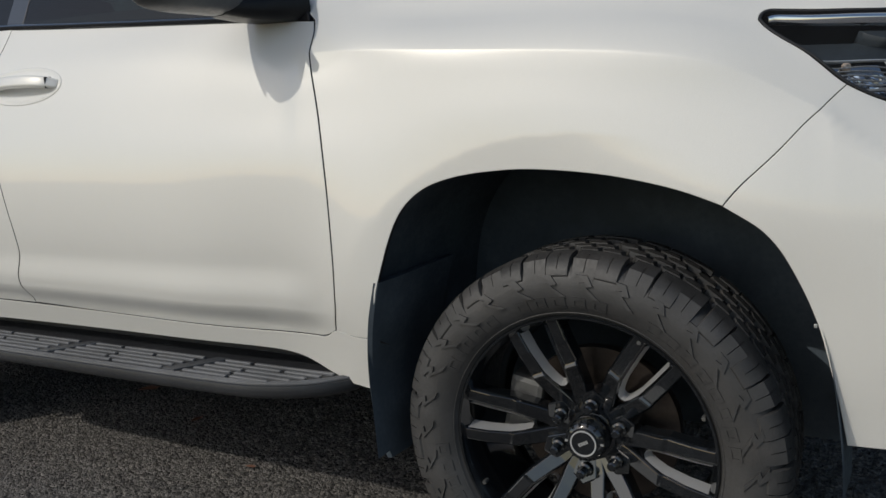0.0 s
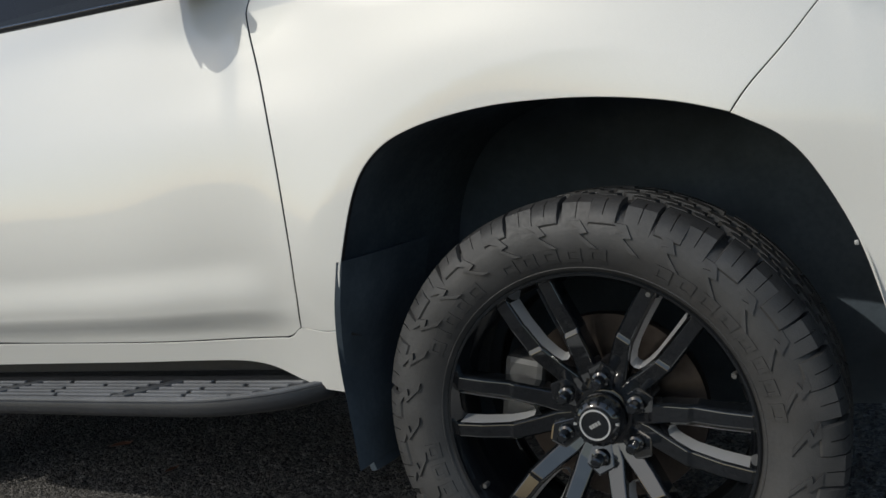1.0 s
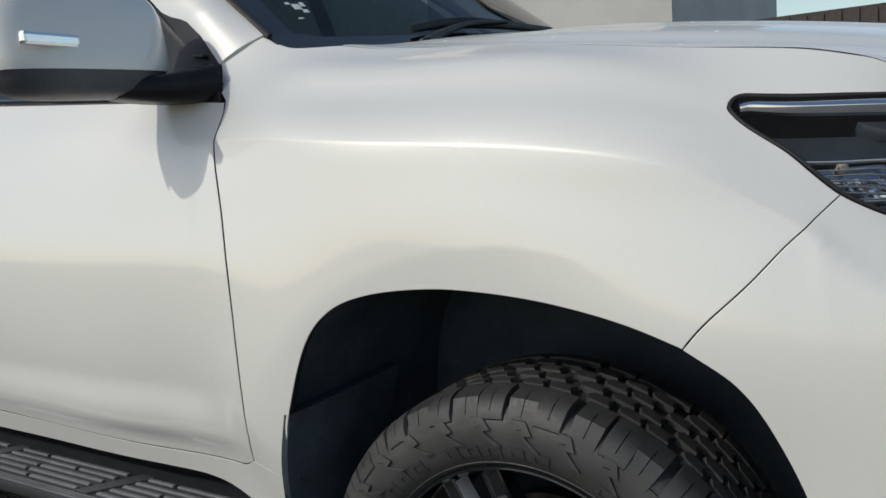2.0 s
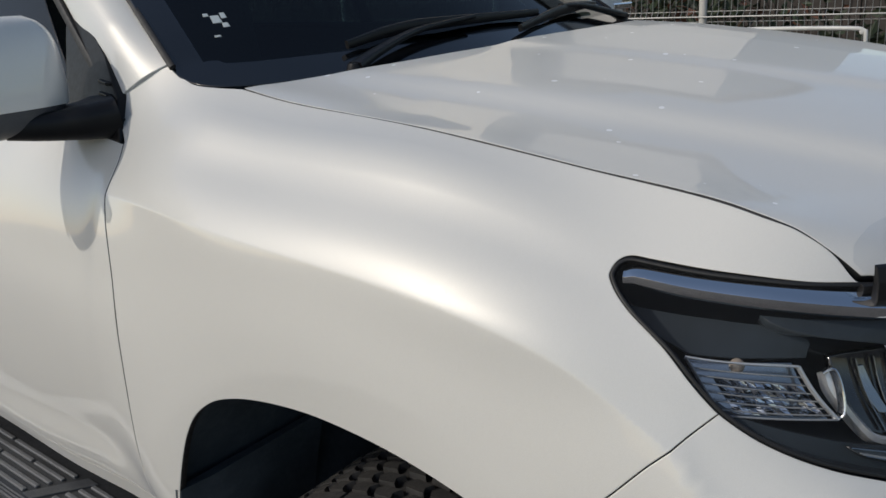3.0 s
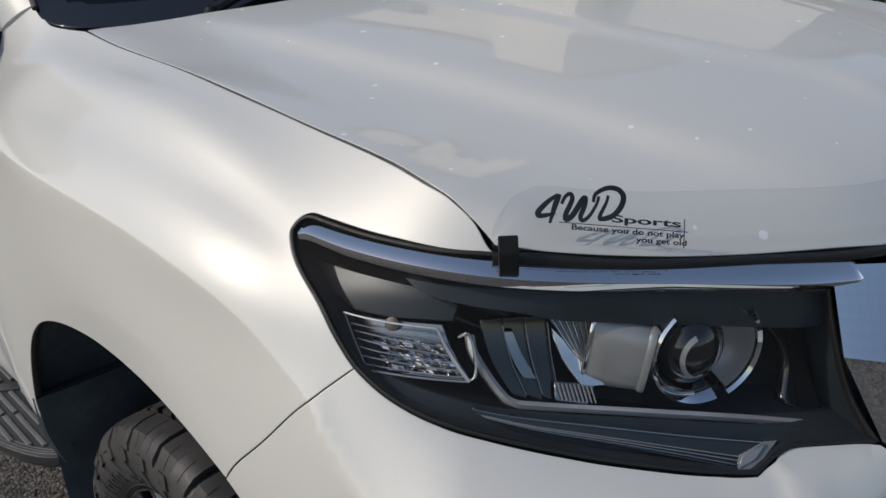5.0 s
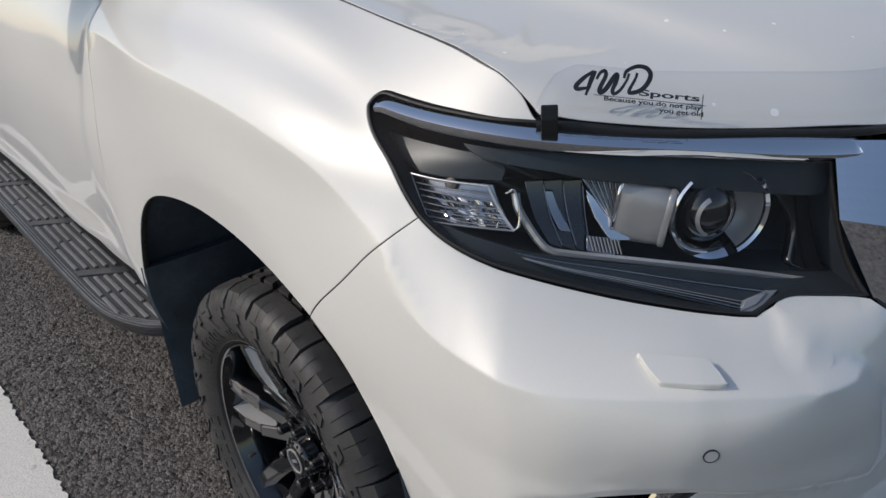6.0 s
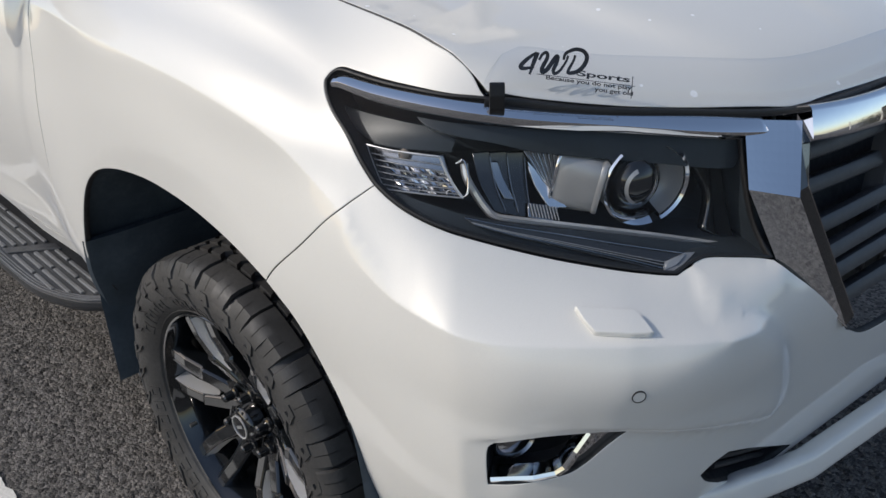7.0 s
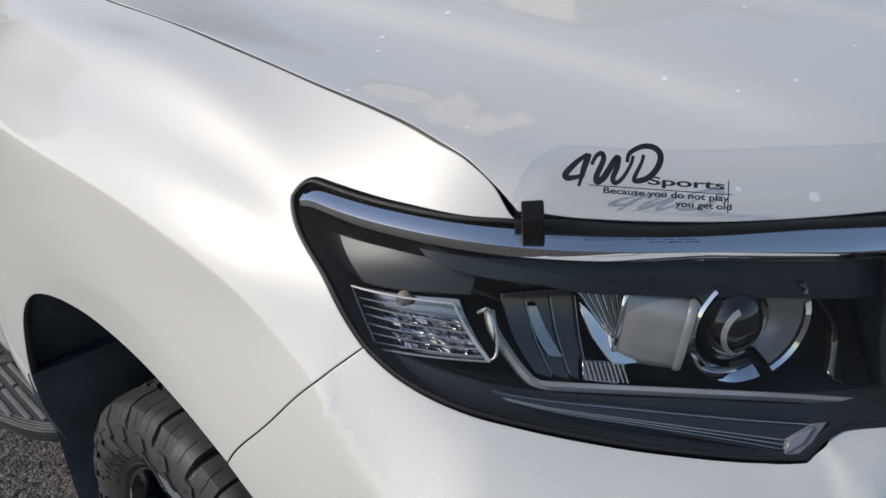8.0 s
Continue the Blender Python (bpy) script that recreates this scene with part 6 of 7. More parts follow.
def screen_surf(s, q):
    """s up the glass, q across from one pillar (0) to the other (1)."""
    s, q = np.atleast_1d(np.asarray(s, float)), np.atleast_1d(np.asarray(q, float))
    a = E0 + (E1 - E0) * s[:, None]
    b = a * [1, -1, 1] + [0, 2 * YC, 0]
    p = a + (b - a) * q[:, None]
    bow = 4 * q * (1 - q)
    p[:, 0] += bow * (0.20 - 0.06 * s)
    p[:, 2] += bow * (0.012 + 0.03 * s) + 0.02 * np.sin(np.pi * np.clip(s, 0, 1))
    return p


ws = panel("windscreen", straight((-0.09, 0.03), (0.0, 0.008), (1.0, 0.008), (1.0, 0.992), (0.0, 0.992), (-0.09, 0.97)), GLASS, car, screen_surf, "dark tinted windscreen", depth=0.004, gap=0.0, step=0.06)
ws.visible_shadow = False
low_edge = [(-0.012, -0.002), (-0.055, 0.003), (-0.082, 0.018), (-0.097, 0.050), (-0.105, 0.12), (-0.108, 0.30)]
other = [(s, 1 - q) for s, q in low_edge]
band = [[[(-0.012, -0.002), (-0.010, 0.04)], [(-0.010, 0.04), (-0.030, 0.10), (-0.030, 0.5), (-0.030, 0.90), (-0.010, 0.96)], [(-0.010, 0.96), (-0.012, 1.002)], other, [other[-1], low_edge[-1]], low_edge[::-1]],
        straight((-0.010, -0.002), (1.0, -0.002), (1.0, 0.030), (-0.010, 0.030)), straight((-0.010, 0.970), (1.0, 0.970), (1.0, 1.002), (-0.010, 1.002))]
for o in band:
    panel("screen_border", o, GLOSS_BLACK, car, screen_surf, depth=0.003, gap=0.0, step=0.05, lift=0.003)


def pillar_surf(s, q):
    s, q = np.atleast_1d(np.asarray(s, float)), np.atleast_1d(np.asarray(q, float))
    a = E0 + (E1 - E0) * s[:, None]
    b = D0 + (D1 - D0) * s[:, None]
    p = a + (b - a) * q[:, None]
    bow = np.sin(np.pi * np.clip(q, 0, 1)) * (0.35 + 0.65 * np.clip(s * 6, 0, 1))
    p[:, 0] += 0.012 * bow
    p[:, 1] -= 0.016 * bow
    p[:, 2] += 0.014 * bow
    return p


def greenhouse(mirrored):
    swapper = lambda u, v: pillar_surf(v, u)
    panel("front_pillar", straight((0.03, 0.004), (0.97, 0.004), (0.97, 1.0), (0.03, 1.0)), PAINT, car, swapper, "white windscreen pillar", depth=0.01, gap=0.0, step=0.03, mirror=mirrored)
    edge = [D0 + (D1 - D0) * t + np.array([-0.004, -0.003, -0.006]) for t in np.linspace(-0.06, 1, 14)]
    swept("door_frame_seal", edge, round_section(0.016, 0.012, 0.004, 2), SEAL, car, up=(0, -1, 0.3), smooth=True, mirror=mirrored)
    edge = [E0 + (E1 - E0) * t + np.array([0.004, -0.004, 0.004]) for t in np.linspace(-0.02, 1, 10)]
    swept("screen_seal", edge, round_section(0.012, 0.008, 0.003, 2), SEAL, car, up=(0, -0.6, 0.8), smooth=True, mirror=mirrored)

    # side glass follows the belt line and leans in to the roof
    def side(u, v):
        u, v = np.atleast_1d(np.asarray(u, float)), np.atleast_1d(np.asarray(v, float))
        belt = shell(u, np.interp(u, [-2.45, -1.9, -1.56, -1.354, -1.1, -.73, -.57], [.03, .036, .05, .066, .083, .104, .117]))
        p = belt.copy()
        p[:, 1] += 0.012 + 0.215 * v + 0.02 * v * v
        p[:, 2] += (1.775 - belt[:, 2]) * v - 0.006
        return p
    fl = lambda u, v: side(v, u)
    for name, o in (("front_door_glass", [(-0.70, 0.0), (-1.19, 0.80), (-1.30, 1.0), (-1.54, 1.0), (-1.54, 0.0)]), ("rear_door_glass", [(-1.60, 0.0), (-1.60, 1.0), (-2.40, 1.0), (-2.40, 0.0)]), ("quarter_glass", [(-2.48, 0.0), (-2.48, 0.97), (-3.45, 0.95), (-3.60, 0.0)])):
        g = panel(name, straight(*[(b, a) for a, b in o]), GLASS, car, fl, "dark tinted side glass", depth=0.004, gap=0.0, step=0.06, mirror=mirrored)
        g.visible_shadow = False
    for x0, x1 in ((-1.54, -1.60), (-2.40, -2.48)):
        panel("pillar_trim", straight(*[(b, a) for a, b in ((x0, 0.0), (x0, 1.0), (x1, 1.0), (x1, 0.0))]), GLOSS_BLACK, car, fl, depth=0.006, gap=0.0, step=0.05, lift=0.002, mirror=mirrored)
    # rubber and bright trim along the belt
    us = np.linspace(-2.42, -0.66, 40)
    vs = np.interp(us, [-2.45, -1.9, -1.56, -1.354, -1.1, -.73, -.57], [.03, .036, .05, .066, .083, .104, .117])
    path = shell(us, vs) + np.array([0, 0.004, 0.004])
    swept("belt_seal", path, round_section(0.014, 0.018, 0.004, 2), GLOSS_BLACK, car, "black belt line seal", up=(0, -0.5, 0.85), smooth=True, mirror=mirrored)
    # black sail and mirror foot in the window's front corner
    bm = bmesh.new()
    tri = [(-0.588, 0.032, 1.224), (-0.622, 0.061, 1.294), (-0.687, 0.087, 1.360), (-0.751, 0.106, 1.408), (-0.835, 0.128, 1.462), (-0.850, 0.112, 1.410), (-0.812, 0.075, 1.315), (-0.765, 0.040, 1.230)]
    k = len(tri)
    f0 = [bm.verts.new(p) for p in tri]
    f1 = [bm.verts.new((x, y + 0.03, z)) for x, y, z in tri]
    bm.faces.new(f0)
    bm.faces.new(f1[::-1])
    for i in range(k):
        bm.faces.new((f0[i], f1[i], f1[(i + 1) % k], f0[(i + 1) % k]))
    flip_y(part("window_sail", bm, CLIP_BLACK, car, "black window corner trim", bevel=0.004), mirrored)
    for z, x in ((1.318, -0.668), (1.298, -0.660)):
        flip_y(part("sail_rib", box_bm((0.040, 0.016, 0.006), pose(x, 0.064 + 0.38 * (z - 1.298), z, 0, 6, -12)), CLIP_BLACK, car, bevel=0.002), mirrored)


both(greenhouse)


def roof_surf(a, b):
    """a from the screen back, b across."""
    a, b = np.atleast_1d(np.asarray(a, float)), np.atleast_1d(np.asarray(b, float))
    y = 0.262 + (2 * YC - 0.524) * b
    h = np.abs(y - YC) / (YC - 0.262)
    x = -1.19 - 2.50 * a + 0.12 * (1 - h ** 2) * np.clip(1 - a * 3, 0, 1)
    z = 1.865 - 0.075 * h ** 4 - 0.04 * np.clip(1 - a * 2.5, 0, 1) ** 2 - 0.08 * a ** 3 + 0.01 * np.sin(np.pi * a)
    return np.stack([x, y, z], 1)


panel("roof", straight((0.0, 0.0), (1.0, 0.0), (1.0, 1.0), (0.0, 1.0)), PAINT, car, roof_surf, "white painted roof", depth=0.05, gap=0.0, step=0.07)


def tail_surf(a, b):
    a, b = np.atleast_1d(np.asarray(a, float)), np.atleast_1d(np.asarray(b, float))
    y = 0.03 + (2 * YC - 0.06) * b
    tuck = 0.20 * np.clip((a - 0.5) / 0.5, 0, 1)
    y = YC + (y - YC) * (1 - tuck)
    return np.stack([-3.80 + 0.16 * np.clip((a - 0.5) / 0.5, 0, 1) + 0.06 * (np.abs(b - 0.5) * 2) ** 4, y, 0.44 + 1.34 * a], 1)


panel("tailgate", straight((0.0, 0.0), (0.0, 1.0), (1.0, 1.0), (1.0, 0.0)), PAINT, car, lambda u, v: tail_surf(u, v), "white tailgate", depth=0.02, gap=0.0, step=0.08)
panel("tailgate_glass", straight((0.64, 0.12), (0.64, 0.88), (0.95, 0.86), (0.95, 0.14)), GLOSS_BLACK, car, lambda u, v: tail_surf(u, v), "dark rear glass", depth=0.01, gap=0.0, step=0.08, lift=0.006)

# cabin tub, floor and bulkheads, so that no daylight shows through
for name, size, at in (("cabin_floor", (2.95, 1.46, 0.05), (-2.15, YC, 0.46)), ("bulkhead", (0.04, 1.36, 0.66), (-0.62, YC, 0.80)), ("engine_tray", (1.02, 0.80, 0.04), (0.18, YC, 0.36)),
                       ("engine_block", (0.62, 0.70, 0.52), (0.16, YC, 0.72)), ("radiator_panel", (0.05, 0.88, 0.62), (0.66, YC, 0.70)), ("dashboard", (0.46, 1.26, 0.22), (-0.95, YC, 1.16))):
    part(name, box_bm(size, Matrix.Translation(at)), DARK_CABIN, car, bevel=0.02)
for y in (0.52, 2 * YC - 0.52):
    for x in (-1.75, -2.6):
        seat = new("seat")
        seat.parent = car
        part("seat_cushion", box_bm((0.50, 0.50, 0.18), Matrix.Translation((x, y, 0.80))), DARK_CABIN, seat, bevel=0.05)
        part("seat_back", box_bm((0.16, 0.50, 0.66), pose(x - 0.28, y, 1.15, 0, -12, 0)), DARK_CABIN, seat, bevel=0.06)
        part("head_rest", box_bm((0.10, 0.27, 0.18), pose(x - 0.37, y, 1.56, 0, -8, 0)), DARK_CABIN, seat, bevel=0.04)


def on_screen(points, up=0.018):
    s, q = np.array(points, float).T
    return screen_surf(s, q) + np.array([0.35, -0.1, 0.93]) * up


def wiper(arm, blade):
    """Arm and blade from places on the glass (up, across)."""
    root = new("wiper")
    root.parent = car
    root["label"] = "black windscreen wiper at rest"
    path = smooth_line(on_screen(arm, 0.026), 6)
    swept("wiper_arm", path, round_section(0.020, 0.012, 0.004, 2), CLIP_BLACK, root, smooth=True, scale=np.linspace(1.5, 0.7, len(path)))
    path = smooth_line(on_screen(blade), 8)
    swept("wiper_blade", path, round_section(0.013, 0.022, 0.004, 2), CLIP_BLACK, root, smooth=True, scale=np.interp(np.linspace(0, 1, len(path)), [0, 0.5, 1], [0.7, 1.15, 0.7]))
    seat = Matrix.Translation(Vector(on_screen(arm[:1], 0.020)[0]))
    part("wiper_spindle", lathe_bm([(0.0, 0.014), (0.012, 0.012), (0.016, 0.0), (0.016, -0.03)], 20, m=seat @ Matrix.Rotation(radians(90), 4, "X")), CLIP_BLACK, root, smooth=True)


wiper([(-0.125, 0.165), (-0.085, 0.205), (-0.030, 0.282), (-0.004, 0.389)], [(-0.038, 0.182), (-0.006, 0.257), (0.001, 0.349), (-0.004, 0.541)])
wiper([(-0.090, 0.860), (-0.060, 0.80), (-0.012, 0.700), (0.0, 0.62)], [(-0.056, 0.459), (-0.010, 0.600), (0.002, 0.70), (0.0, 0.80)])
for s0, q0, ds, dq in ((0.105, 0.066, 0.022, 0.009), (0.090, 0.074, 0.012, 0.006), (0.128, 0.060, 0.008, 0.005), (0.118, 0.078, 0.016, 0.005), (0.062, 0.058, 0.004, 0.006)):
    panel("screen_sticker", straight((s0, q0), (s0 + ds, q0 + 0.001), (s0 + ds, q0 + dq), (s0, q0 + dq)), STICKER, car, screen_surf, "small white sticker inside the glass", depth=0.0005, gap=0.0, step=0.05, lift=0.0012)


def cowl():
    ys = np.linspace(0.135, 2 * YC - 0.135, 30)
    xs = np.interp(np.abs(ys - YC), [0, 0.158, 0.278, 0.378, 0.478, 0.568, 0.628, 0.743], [-0.155, -0.17, -0.2, -0.232, -0.27, -0.322, -0.352, -0.388]) + 0.012
    front = np.stack([xs, ys, np.array([bonnet_surf(x, y)[0][2] for x, y in zip(xs, ys)]) - 0.016], 1)
    q = (ys - 0.135) / (2 * YC - 0.27)
    back = screen_surf(np.full(30, -0.10), q) + np.array([0, 0, -0.004])
    verts = list(front) + list((front + back) / 2 - [0, 0, 0.012]) + list(back)
    faces = [(r * 30 + i, r * 30 + i + 1, (r + 1) * 30 + i + 1, (r + 1) * 30 + i) for r in range(2) for i in range(29)]
    mesh_part("cowl", verts, faces, BLACK_PLASTIC, car, "black plastic cowl under the wipers")


cowl()


def mirror(mirrored):
    root = new("door_mirror")
    root.parent = car
    root["label"] = "white capped door mirror with a black foot"
    c = Vector((-0.735, -0.145, 1.345))

    def egg(name, mat, z0, z1, label, grow=1.0):
        """A rounded shell: flat towards the back, domed towards the front."""
        bm = bmesh.new()
        n, m = 30, 16
        rows = []
        for i in range(m + 1):
            t = i / m
            z = z0 + (z1 - z0) * t
            hz = (z - 1.245) / 0.195
            wz = max(0.0, 1 - abs(2 * hz - 1) ** 3.2) ** (1 / 2.6)
            row = []
            for k in range(n):
                a = 2 * math.pi * k / n
                ca, sa = math.cos(a), math.sin(a)
                ex = abs(ca) ** 0.62 * (1 if ca > 0 else -1)
                ey = abs(sa) ** 0.62 * (1 if sa > 0 else -1)
                dx = 0.070 if ca > 0 else 0.045
                row.append(bm.verts.new((c.x + ex * dx * (0.30 + 0.70 * wz) * grow - 0.02 * hz, c.y + ey * 0.168 * (0.55 + 0.45 * wz) * grow + 0.012 * ex, z)))
            rows.append(row)
        for p, q in zip(rows[:-1], rows[1:]):
            for k in range(n):
                bm.faces.new((p[k], p[(k + 1) % n], q[(k + 1) % n], q[k]))
        bm.faces.new(rows[0][::-1])
        bm.faces.new(rows[-1])
        flip_y(part(name, bm, mat, root, label, smooth=True), mirrored)

    egg("mirror_cap", PAINT, 1.290, 1.437, "white painted mirror cap")
    egg("mirror_base", DARK_PLASTIC, 1.243, 1.2895, "dark grey mirror underside", 0.97)
    arm = smooth_line([(-0.668, 0.070, 1.262), (-0.680, 0.035, 1.259), (-0.700, 0.0, 1.257), (-0.718, -0.04, 1.258), (-0.735, -0.085, 1.262)], 6)
    swept("mirror_foot", arm, round_section(0.120, 0.056, 0.022, 4), CLIP_BLACK, root, "black mirror foot", smooth=True, mirror=mirrored, scale=np.interp(np.linspace(0, 1, len(arm)), [0, 0.2, 0.45, 1], [1.28, 1.12, 0.95, 0.72]))
    g = part("mirror_glass", box_bm((0.004, 0.27, 0.15), Matrix.Translation((-0.786, -0.145, 1.345))), CHROME, root, bevel=0.001)
    flip_y(g, mirrored)
    lamp = part("mirror_indicator", box_bm((0.016, 0.11, 0.022), pose(-0.674, -0.235, 1.335, 0, 0, 8)), REFLECTOR, root, "clear indicator lens in the mirror", bevel=0.006)
    flip_y(lamp, mirrored)


both(mirror)


def door_handle(mirrored, u0, door_ob):
    """A pull handle that bridges a shallow dish."""
    root = new("door_handle")
    root.parent = door_ob
    root["label"] = "white pull handle over a dished recess"
    us = np.linspace(u0 - 0.235, u0, 16)
    v = 0.222
    n = surface_normals(shell, np.stack([us, np.full(16, v)], 1))
    bow = np.sin(np.linspace(0.0, np.pi, 16)) ** 0.5 * 0.034
    path = shell(us, np.full(16, v)) + n * (bow - 0.004)[:, None]
    swept("handle_bar", path, round_section(0.030, 0.017, 0.007, 3), PAINT, root, "", up=n, smooth=True, mirror=mirrored, scale=np.interp(np.linspace(0, 1, 16), [0, 0.1, 0.85, 1], [0.9, 1.05, 1.05, 0.8]))
    ring = [(u0 - 0.12 + 0.135 * math.cos(a), v + 0.045 * math.sin(a)) for a in np.linspace(0, 2 * math.pi, 40)]
    uv = np.array(ring)
    rp = shell(uv[:, 0], uv[:, 1])
    rn = surface_normals(shell, uv)
    swept("recess_rim", rp + rn * 0.0004, [(-0.006, -0.002), (-0.002, 0.0012), (0.003, 0.0010), (0.008, -0.002)], PAINT, root, up=rn, smooth=True, mirror=mirrored, cap=False)
    flip_y(part("handle_joint", box_bm((0.003, 0.020, 0.028), pose(*path[-2])), SEAL, root, bevel=0.001), mirrored)


door_handle(False, -1.335, door)
door_handle(True, -1.335, left_side[1])


# ---------------------------------------------------------------- beyond the car
WIRE = material("galvanised_wire", (0.42, 0.42, 0.40), 0.45, 0.6, vary=0.25, scale=3, grain=60)
POST = material("painted_post", (0.60, 0.58, 0.53), 0.5, 0.0, vary=0.2)
PIPE = material("white_pipe", (0.72, 0.71, 0.67), 0.4, vary=0.12)
LEAF = material("dark_leaf", (0.035, 0.050, 0.022), 0.55, vary=0.6, scale=3, grain=14)
DRY = material("rust_leaf", (0.17, 0.075, 0.045), 0.65, vary=0.5, scale=4, grain=20)
TIMBER = material("weathered_timber", (0.060, 0.048, 0.040), 0.7, vary=0.45, scale=2.5, grain=30)
CREAM = material("cream_render", (0.80, 0.73, 0.60), 0.8, vary=0.10, scale=0.8, grain=25)
BEIGE = material("beige_render", (0.60, 0.56, 0.50), 0.8, vary=0.12, scale=0.7, grain=22)
GREY = material("grey_render", (0.52, 0.51, 0.49), 0.8, vary=0.12, scale=0.6, grain=20)
TILE = material("grey_roof_tile", (0.16, 0.155, 0.15), 0.6, vary=0.3, scale=2, grain=12)
PANE = material("dark_window_pane", (0.03, 0.035, 0.04), 0.08, vary=0.3)
FRAME = material("aluminium_frame", (0.50, 0.49, 0.46), 0.4, 0.5, vary=0.1)


def wires(name, segments, r, mat, parent):
    """Straight square rods between pairs of places, as one mesh."""
    verts, faces = [], []
    for a, b in segments:
        a, b = np.array(a, float), np.array(b, float)
        d = (b - a) / np.linalg.norm(b - a)
        s = np.cross(d, (0.3, 0.9, 0.2))
        s /= np.linalg.norm(s)
        t = np.cross(d, s)
        k = len(verts)
        for p in (a, b):
            verts += [p + s * r, p + t * r, p - s * r, p - t * r]
        faces += [(k + i, k + (i + 1) % 4, k + 4 + (i + 1) % 4, k + 4 + i) for i in range(4)]
    return mesh_part(name, verts, faces, mat, parent, smooth=False)


def mesh_fence(y, x0, x1):
    root = thing("mesh_fence", "galvanised wire mesh fence with pale steel posts", "fence")
    n = int(round((x1 - x0) / 2.0))
    for i in range(n + 1):
        x = x0 + 2.0 * i
        post = lathe_bm([(0.0, 1.62), (0.028, 1.62), (0.030, 1.60), (0.030, 0.0)], 14)
        bmesh.ops.rotate(post, verts=post.verts[:], matrix=Matrix.Rotation(radians(90), 3, "X"))
        bmesh.ops.translate(post, verts=post.verts[:], vec=(x, y, 0))
        part("post", post, POST, root, smooth=True)
    for i in range(n):
        a = x0 + 2.0 * i
        seg = []
        for k in range(40):
            x = a + 0.025 + 0.05 * k
            kink = [(x, y, 0.08), (x, y, 0.42), (x, y - 0.03, 0.46), (x, y, 0.50), (x, y, 1.02), (x, y - 0.03, 1.06), (x, y, 1.10), (x, y, 1.55)]
            seg += list(zip(kink[:-1], kink[1:]))
        for z in (0.10, 0.27, 0.42, 0.50, 0.66, 0.84, 1.02, 1.10, 1.26, 1.42, 1.53):
            seg.append(((a, y + 0.005, z), (a + 2.0, y + 0.005, z)))
        wires("wire_panel", seg, 0.0026, WIRE, root)
    for z in (1.06, 0.46):
        wires("fold_wire", [((x0, y - 0.033, z), (x1, y - 0.033, z))], 0.006, WIRE, root)


mesh_fence(5.9, -11.98, 8.02)


def pipe_rail(x0, x1, y, z):
    root = thing("pipe_rail", "white painted bent pipe rail on asphalt", "rail")
    pts = [(x0, y, 0.0), (x0, y, z - 0.10), (x0 + 0.03, y, z - 0.03), (x0 + 0.10, y, z), (x1 - 0.10, y, z), (x1 - 0.03, y, z - 0.03), (x1, y, z - 0.10), (x1, y, 0.0)]
    sec = [(0.015 * math.cos(2 * math.pi * k / 12), 0.015 * math.sin(2 * math.pi * k / 12)) for k in range(12)]
    swept("pipe", smooth_line(pts, 6), sec, PIPE, root, up=(0, 1, 0), smooth=True)


pipe_rail(-1.62, -0.70, 5.55, 0.985)


def hedge(name, label, x0, x1, y0, y1, h, count, seed):
    """Stems with many small leaves and clumps, ragged on top."""
    root = thing(name, label, "hedge", kind="stuff")
    rng = np.random.default_rng(seed)
    verts, faces, idx = [], [], []
    for i in range(count):
        x, y = rng.uniform(x0, x1), rng.uniform(y0, y1)
        top = h * (0.72 + 0.28 * math.sin(x * 1.9 + 0.7) * math.sin(x * 0.63 + 2.0) + 0.1 * rng.standard_normal())
        z = max(0.02, top * rng.random() ** 0.7)
        s = rng.uniform(0.035, 0.085)
        a, b = rng.standard_normal(3), rng.standard_normal(3)
        a /= np.linalg.norm(a)
        b -= a * (a @ b)
        b /= np.linalg.norm(b)
        c = np.array([x, y, z])
        k = len(verts)
        fold = np.cross(a, b) * s * 0.2
        verts += [c - a * s, c - b * s * 0.45 + fold, c + a * s, c + b * s * 0.45 + fold]
        faces += [(k, k + 1, k + 2), (k, k + 2, k + 3)]
        idx += [int(rng.random() < 0.16)] * 2
    ob = mesh_part("leaves", verts, faces, LEAF, root, smooth=False)
    ob.data.materials.append(DRY)
    ob.data.polygons.foreach_set("material_index", np.array(idx, np.int32))
    seg = []
    for i in range(int((x1 - x0) * 5)):
        x, y = rng.uniform(x0, x1), rng.uniform(y0, y1)
        seg.append(((x, y, 0), (x + rng.uniform(-.2, .2), y + rng.uniform(-.1, .1), h * rng.uniform(.5, .95))))
    wires("stems", seg, 0.012, TIMBER, root)
    return root


hedge("hedge", "dark shrubs with some rust-red leaves behind the fence", -12.0, 8.0, 6.25, 7.3, 1.7, 16000, 3)


def timber_wall(x0, x1, y, h):
    root = thing("board_wall", "dark weathered vertical board wall", "wall")
    rnd = random.Random(2)
    x = x0
    data = bpy.data.meshes.new("board")
    bm = box_bm((0.148, 0.03, h), Matrix.Translation((0, 0, h / 2)))
    bmesh.ops.bevel(bm, geom=bm.edges[:], offset=0.004, segments=1, affect="EDGES")
    bm.to_mesh(data)
    bm.free()
    data.materials.append(TIMBER)
    while x < x1:
        b = new("board", data)
        b.parent = root
        b.location = (x, y + rnd.uniform(-0.006, 0.006), rnd.uniform(-0.03, 0.0))
        x += 0.156
    back = part("backing", box_bm((x1 - x0, 0.03, h), Matrix.Translation(((x0 + x1) / 2, y + 0.05, h / 2))), TIMBER, root)


timber_wall(-12.0, 8.0, 8.0, 2.0)


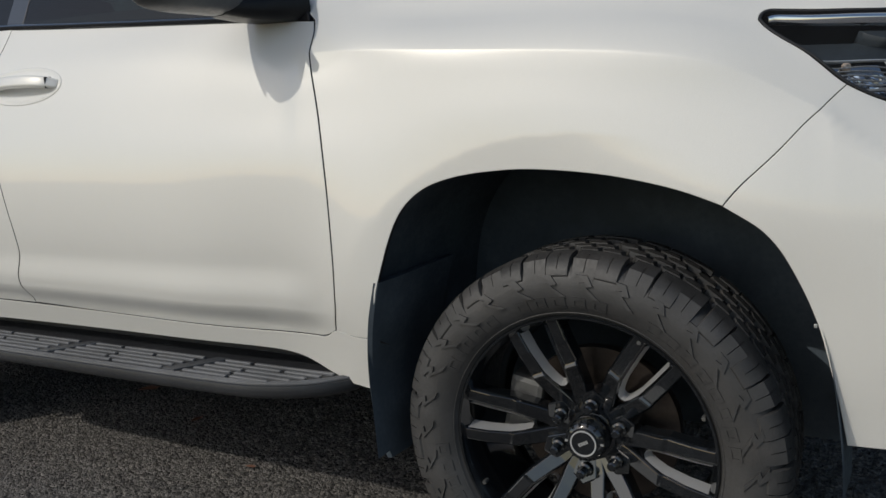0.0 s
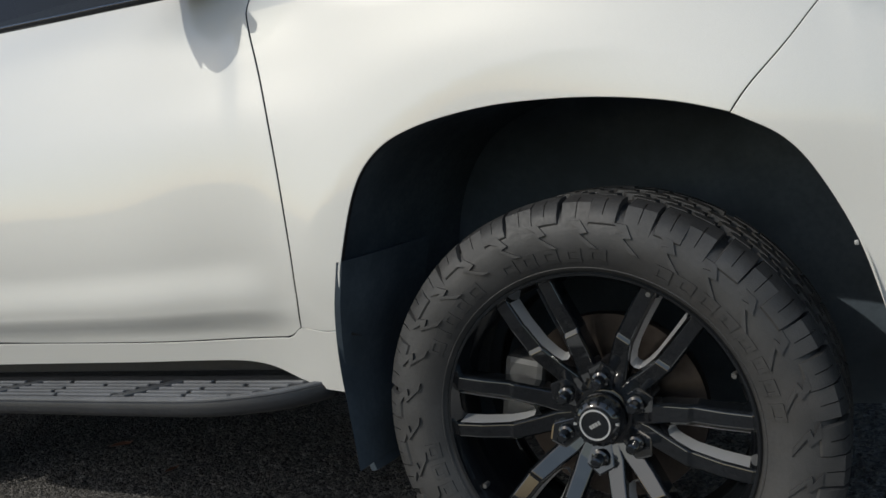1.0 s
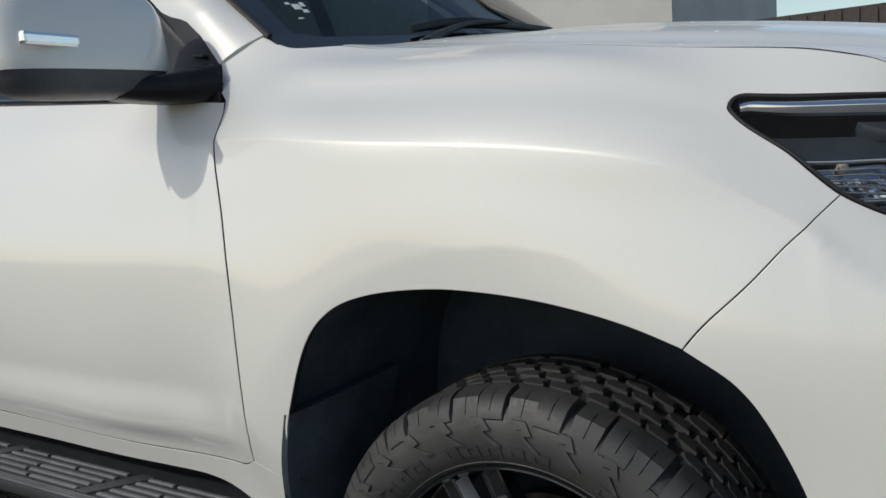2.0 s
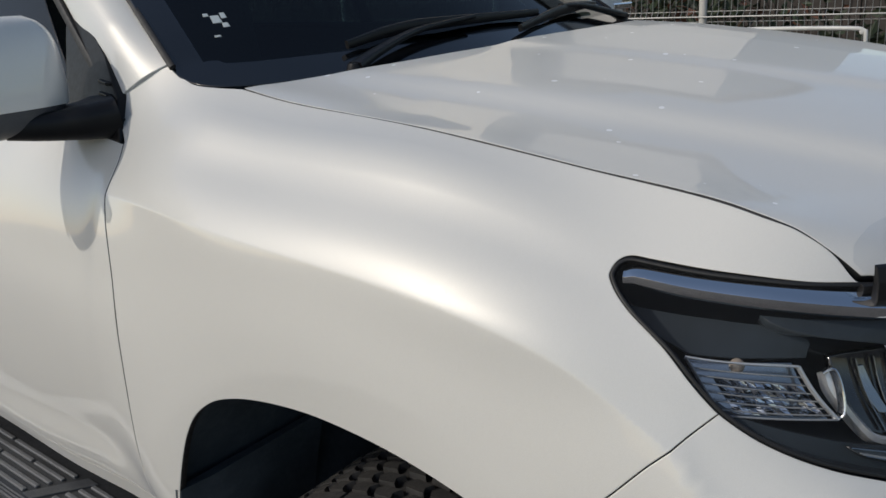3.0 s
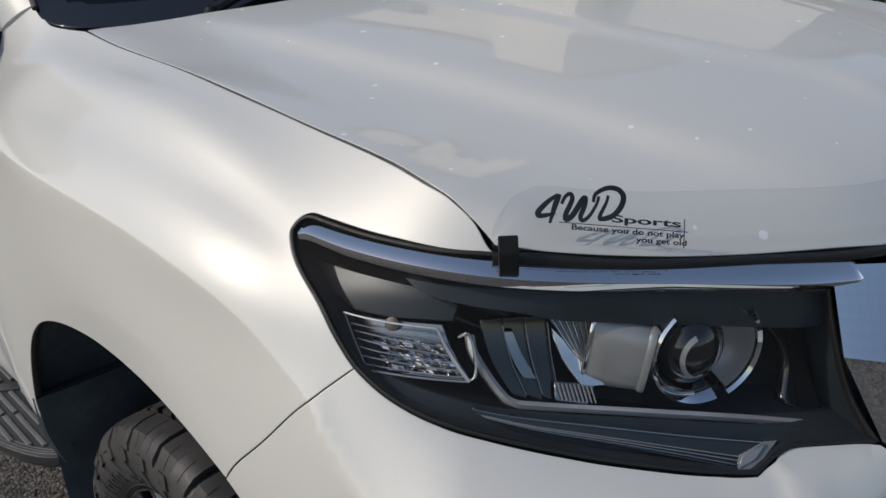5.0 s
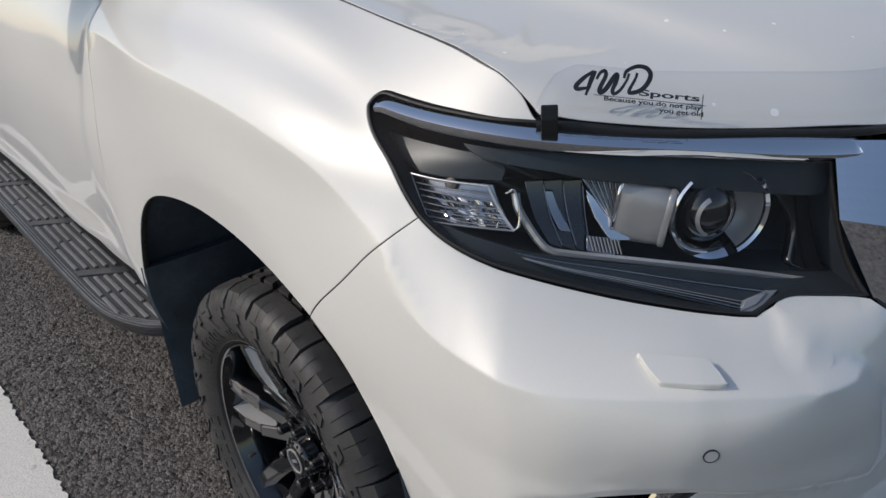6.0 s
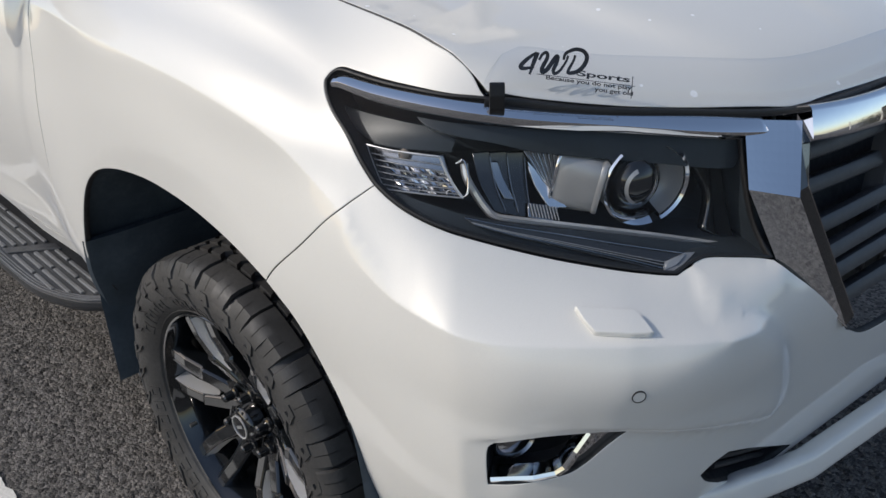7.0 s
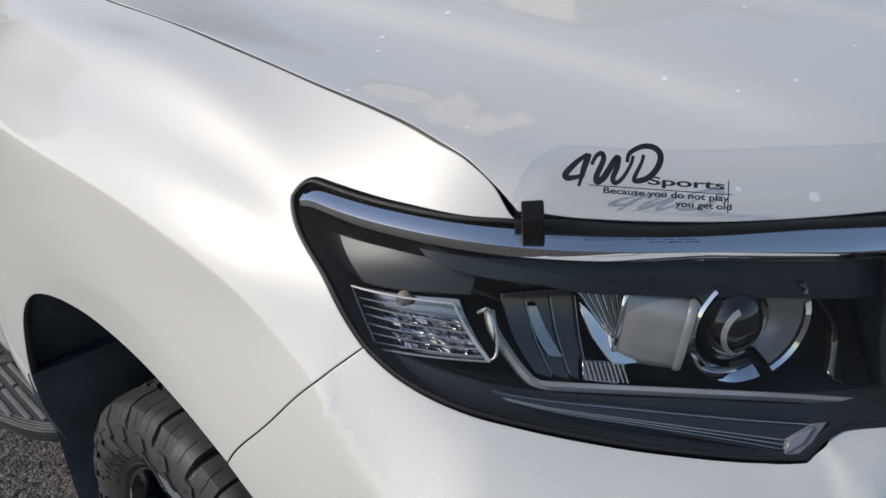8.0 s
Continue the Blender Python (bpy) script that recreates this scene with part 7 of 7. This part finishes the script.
def house(label, x0, x1, y0, depth, h, wall_mat, storeys, bays, seed):
    """A rendered block with windows on its near side, a parapet and a shallow roof."""
    root = thing("house", label, "house")
    wall = part("wall", box_bm((x1 - x0, depth, h), Matrix.Translation(((x0 + x1) / 2, y0 + depth / 2, h / 2))), wall_mat, root)
    part("roof", box_bm((x1 - x0 + 0.6, depth + 0.6, 0.28), Matrix.Translation(((x0 + x1) / 2, y0 + depth / 2, h + 0.14))), TILE, root, bevel=0.05)
    fh = h / storeys
    rnd = random.Random(seed)
    for s in range(storeys):
        for b in range(bays):
            x = x0 + (x1 - x0) * (b + 0.5) / bays
            z = s * fh + fh * 0.52
            w, hh = 1.5, 1.15
            win = new("window")
            win.parent = root
            part("pane", box_bm((w, 0.03, hh), Matrix.Translation((x, y0 - 0.012, z))), PANE, win)
            for dx, dz, sx, sz in ((0, hh / 2, w + 0.1, 0.06), (0, -hh / 2, w + 0.1, 0.08), (-w / 2, 0, 0.06, hh), (w / 2, 0, 0.06, hh), (0, 0, 0.05, hh)):
                part("frame", box_bm((sx, 0.07, sz), Matrix.Translation((x + dx, y0 - 0.02, z + dz))), FRAME, win)
    return root


house("beige rendered two-storey house with a tiled roof", -15.5, -9.3, 11.5, 7.0, 9.2, BEIGE, 2, 1, 1)
house("cream rendered narrow house wing", -9.2, -7.2, 11.0, 7.0, 10.5, CREAM, 1, 0, 3)
house("grey rendered house beside the car park", -7.1, -3.4, 12.0, 8.0, 7.6, GREY, 2, 0, 2)


def dry_leaf(x, y, turn, size):
    leaf = thing("fallen_leaf", "small dry brown leaf lying on the asphalt", "leaf", group="fallen leaves")
    pts = [(-1, 0, 0.05), (-0.55, 0.30, 0.16), (0.1, 0.36, 0.20), (0.7, 0.20, 0.14), (1, 0, 0.25), (0.7, -0.22, 0.05), (0.1, -0.36, 0.10), (-0.55, -0.26, 0.14)]
    bm = bmesh.new()
    rim = [bm.verts.new((a * size, b * size, c * size + 0.002)) for a, b, c in pts]
    mid = [bm.verts.new((t * size, 0, 0.002)) for t in (-0.5, 0.1, 0.65)]
    for f in ((rim[0], rim[1], mid[0]), (rim[1], rim[2], mid[1], mid[0]), (rim[2], rim[3], mid[2], mid[1]), (rim[3], rim[4], mid[2]), (rim[4], rim[5], mid[2]), (rim[5], rim[6], mid[1], mid[2]), (rim[6], rim[7], mid[0], mid[1]), (rim[7], rim[0], mid[0])):
        bm.faces.new(f)
    part("blade", bm, DRY, leaf)
    leaf.matrix_basis = pose(x, y, 0.001, 0, 0, turn)


dry_leaf(-2.03, 0.70, 35, 0.045)
dry_leaf(-1.60, 0.53, 80, 0.026)
dry_leaf(-1.15, 0.30, 10, 0.020)
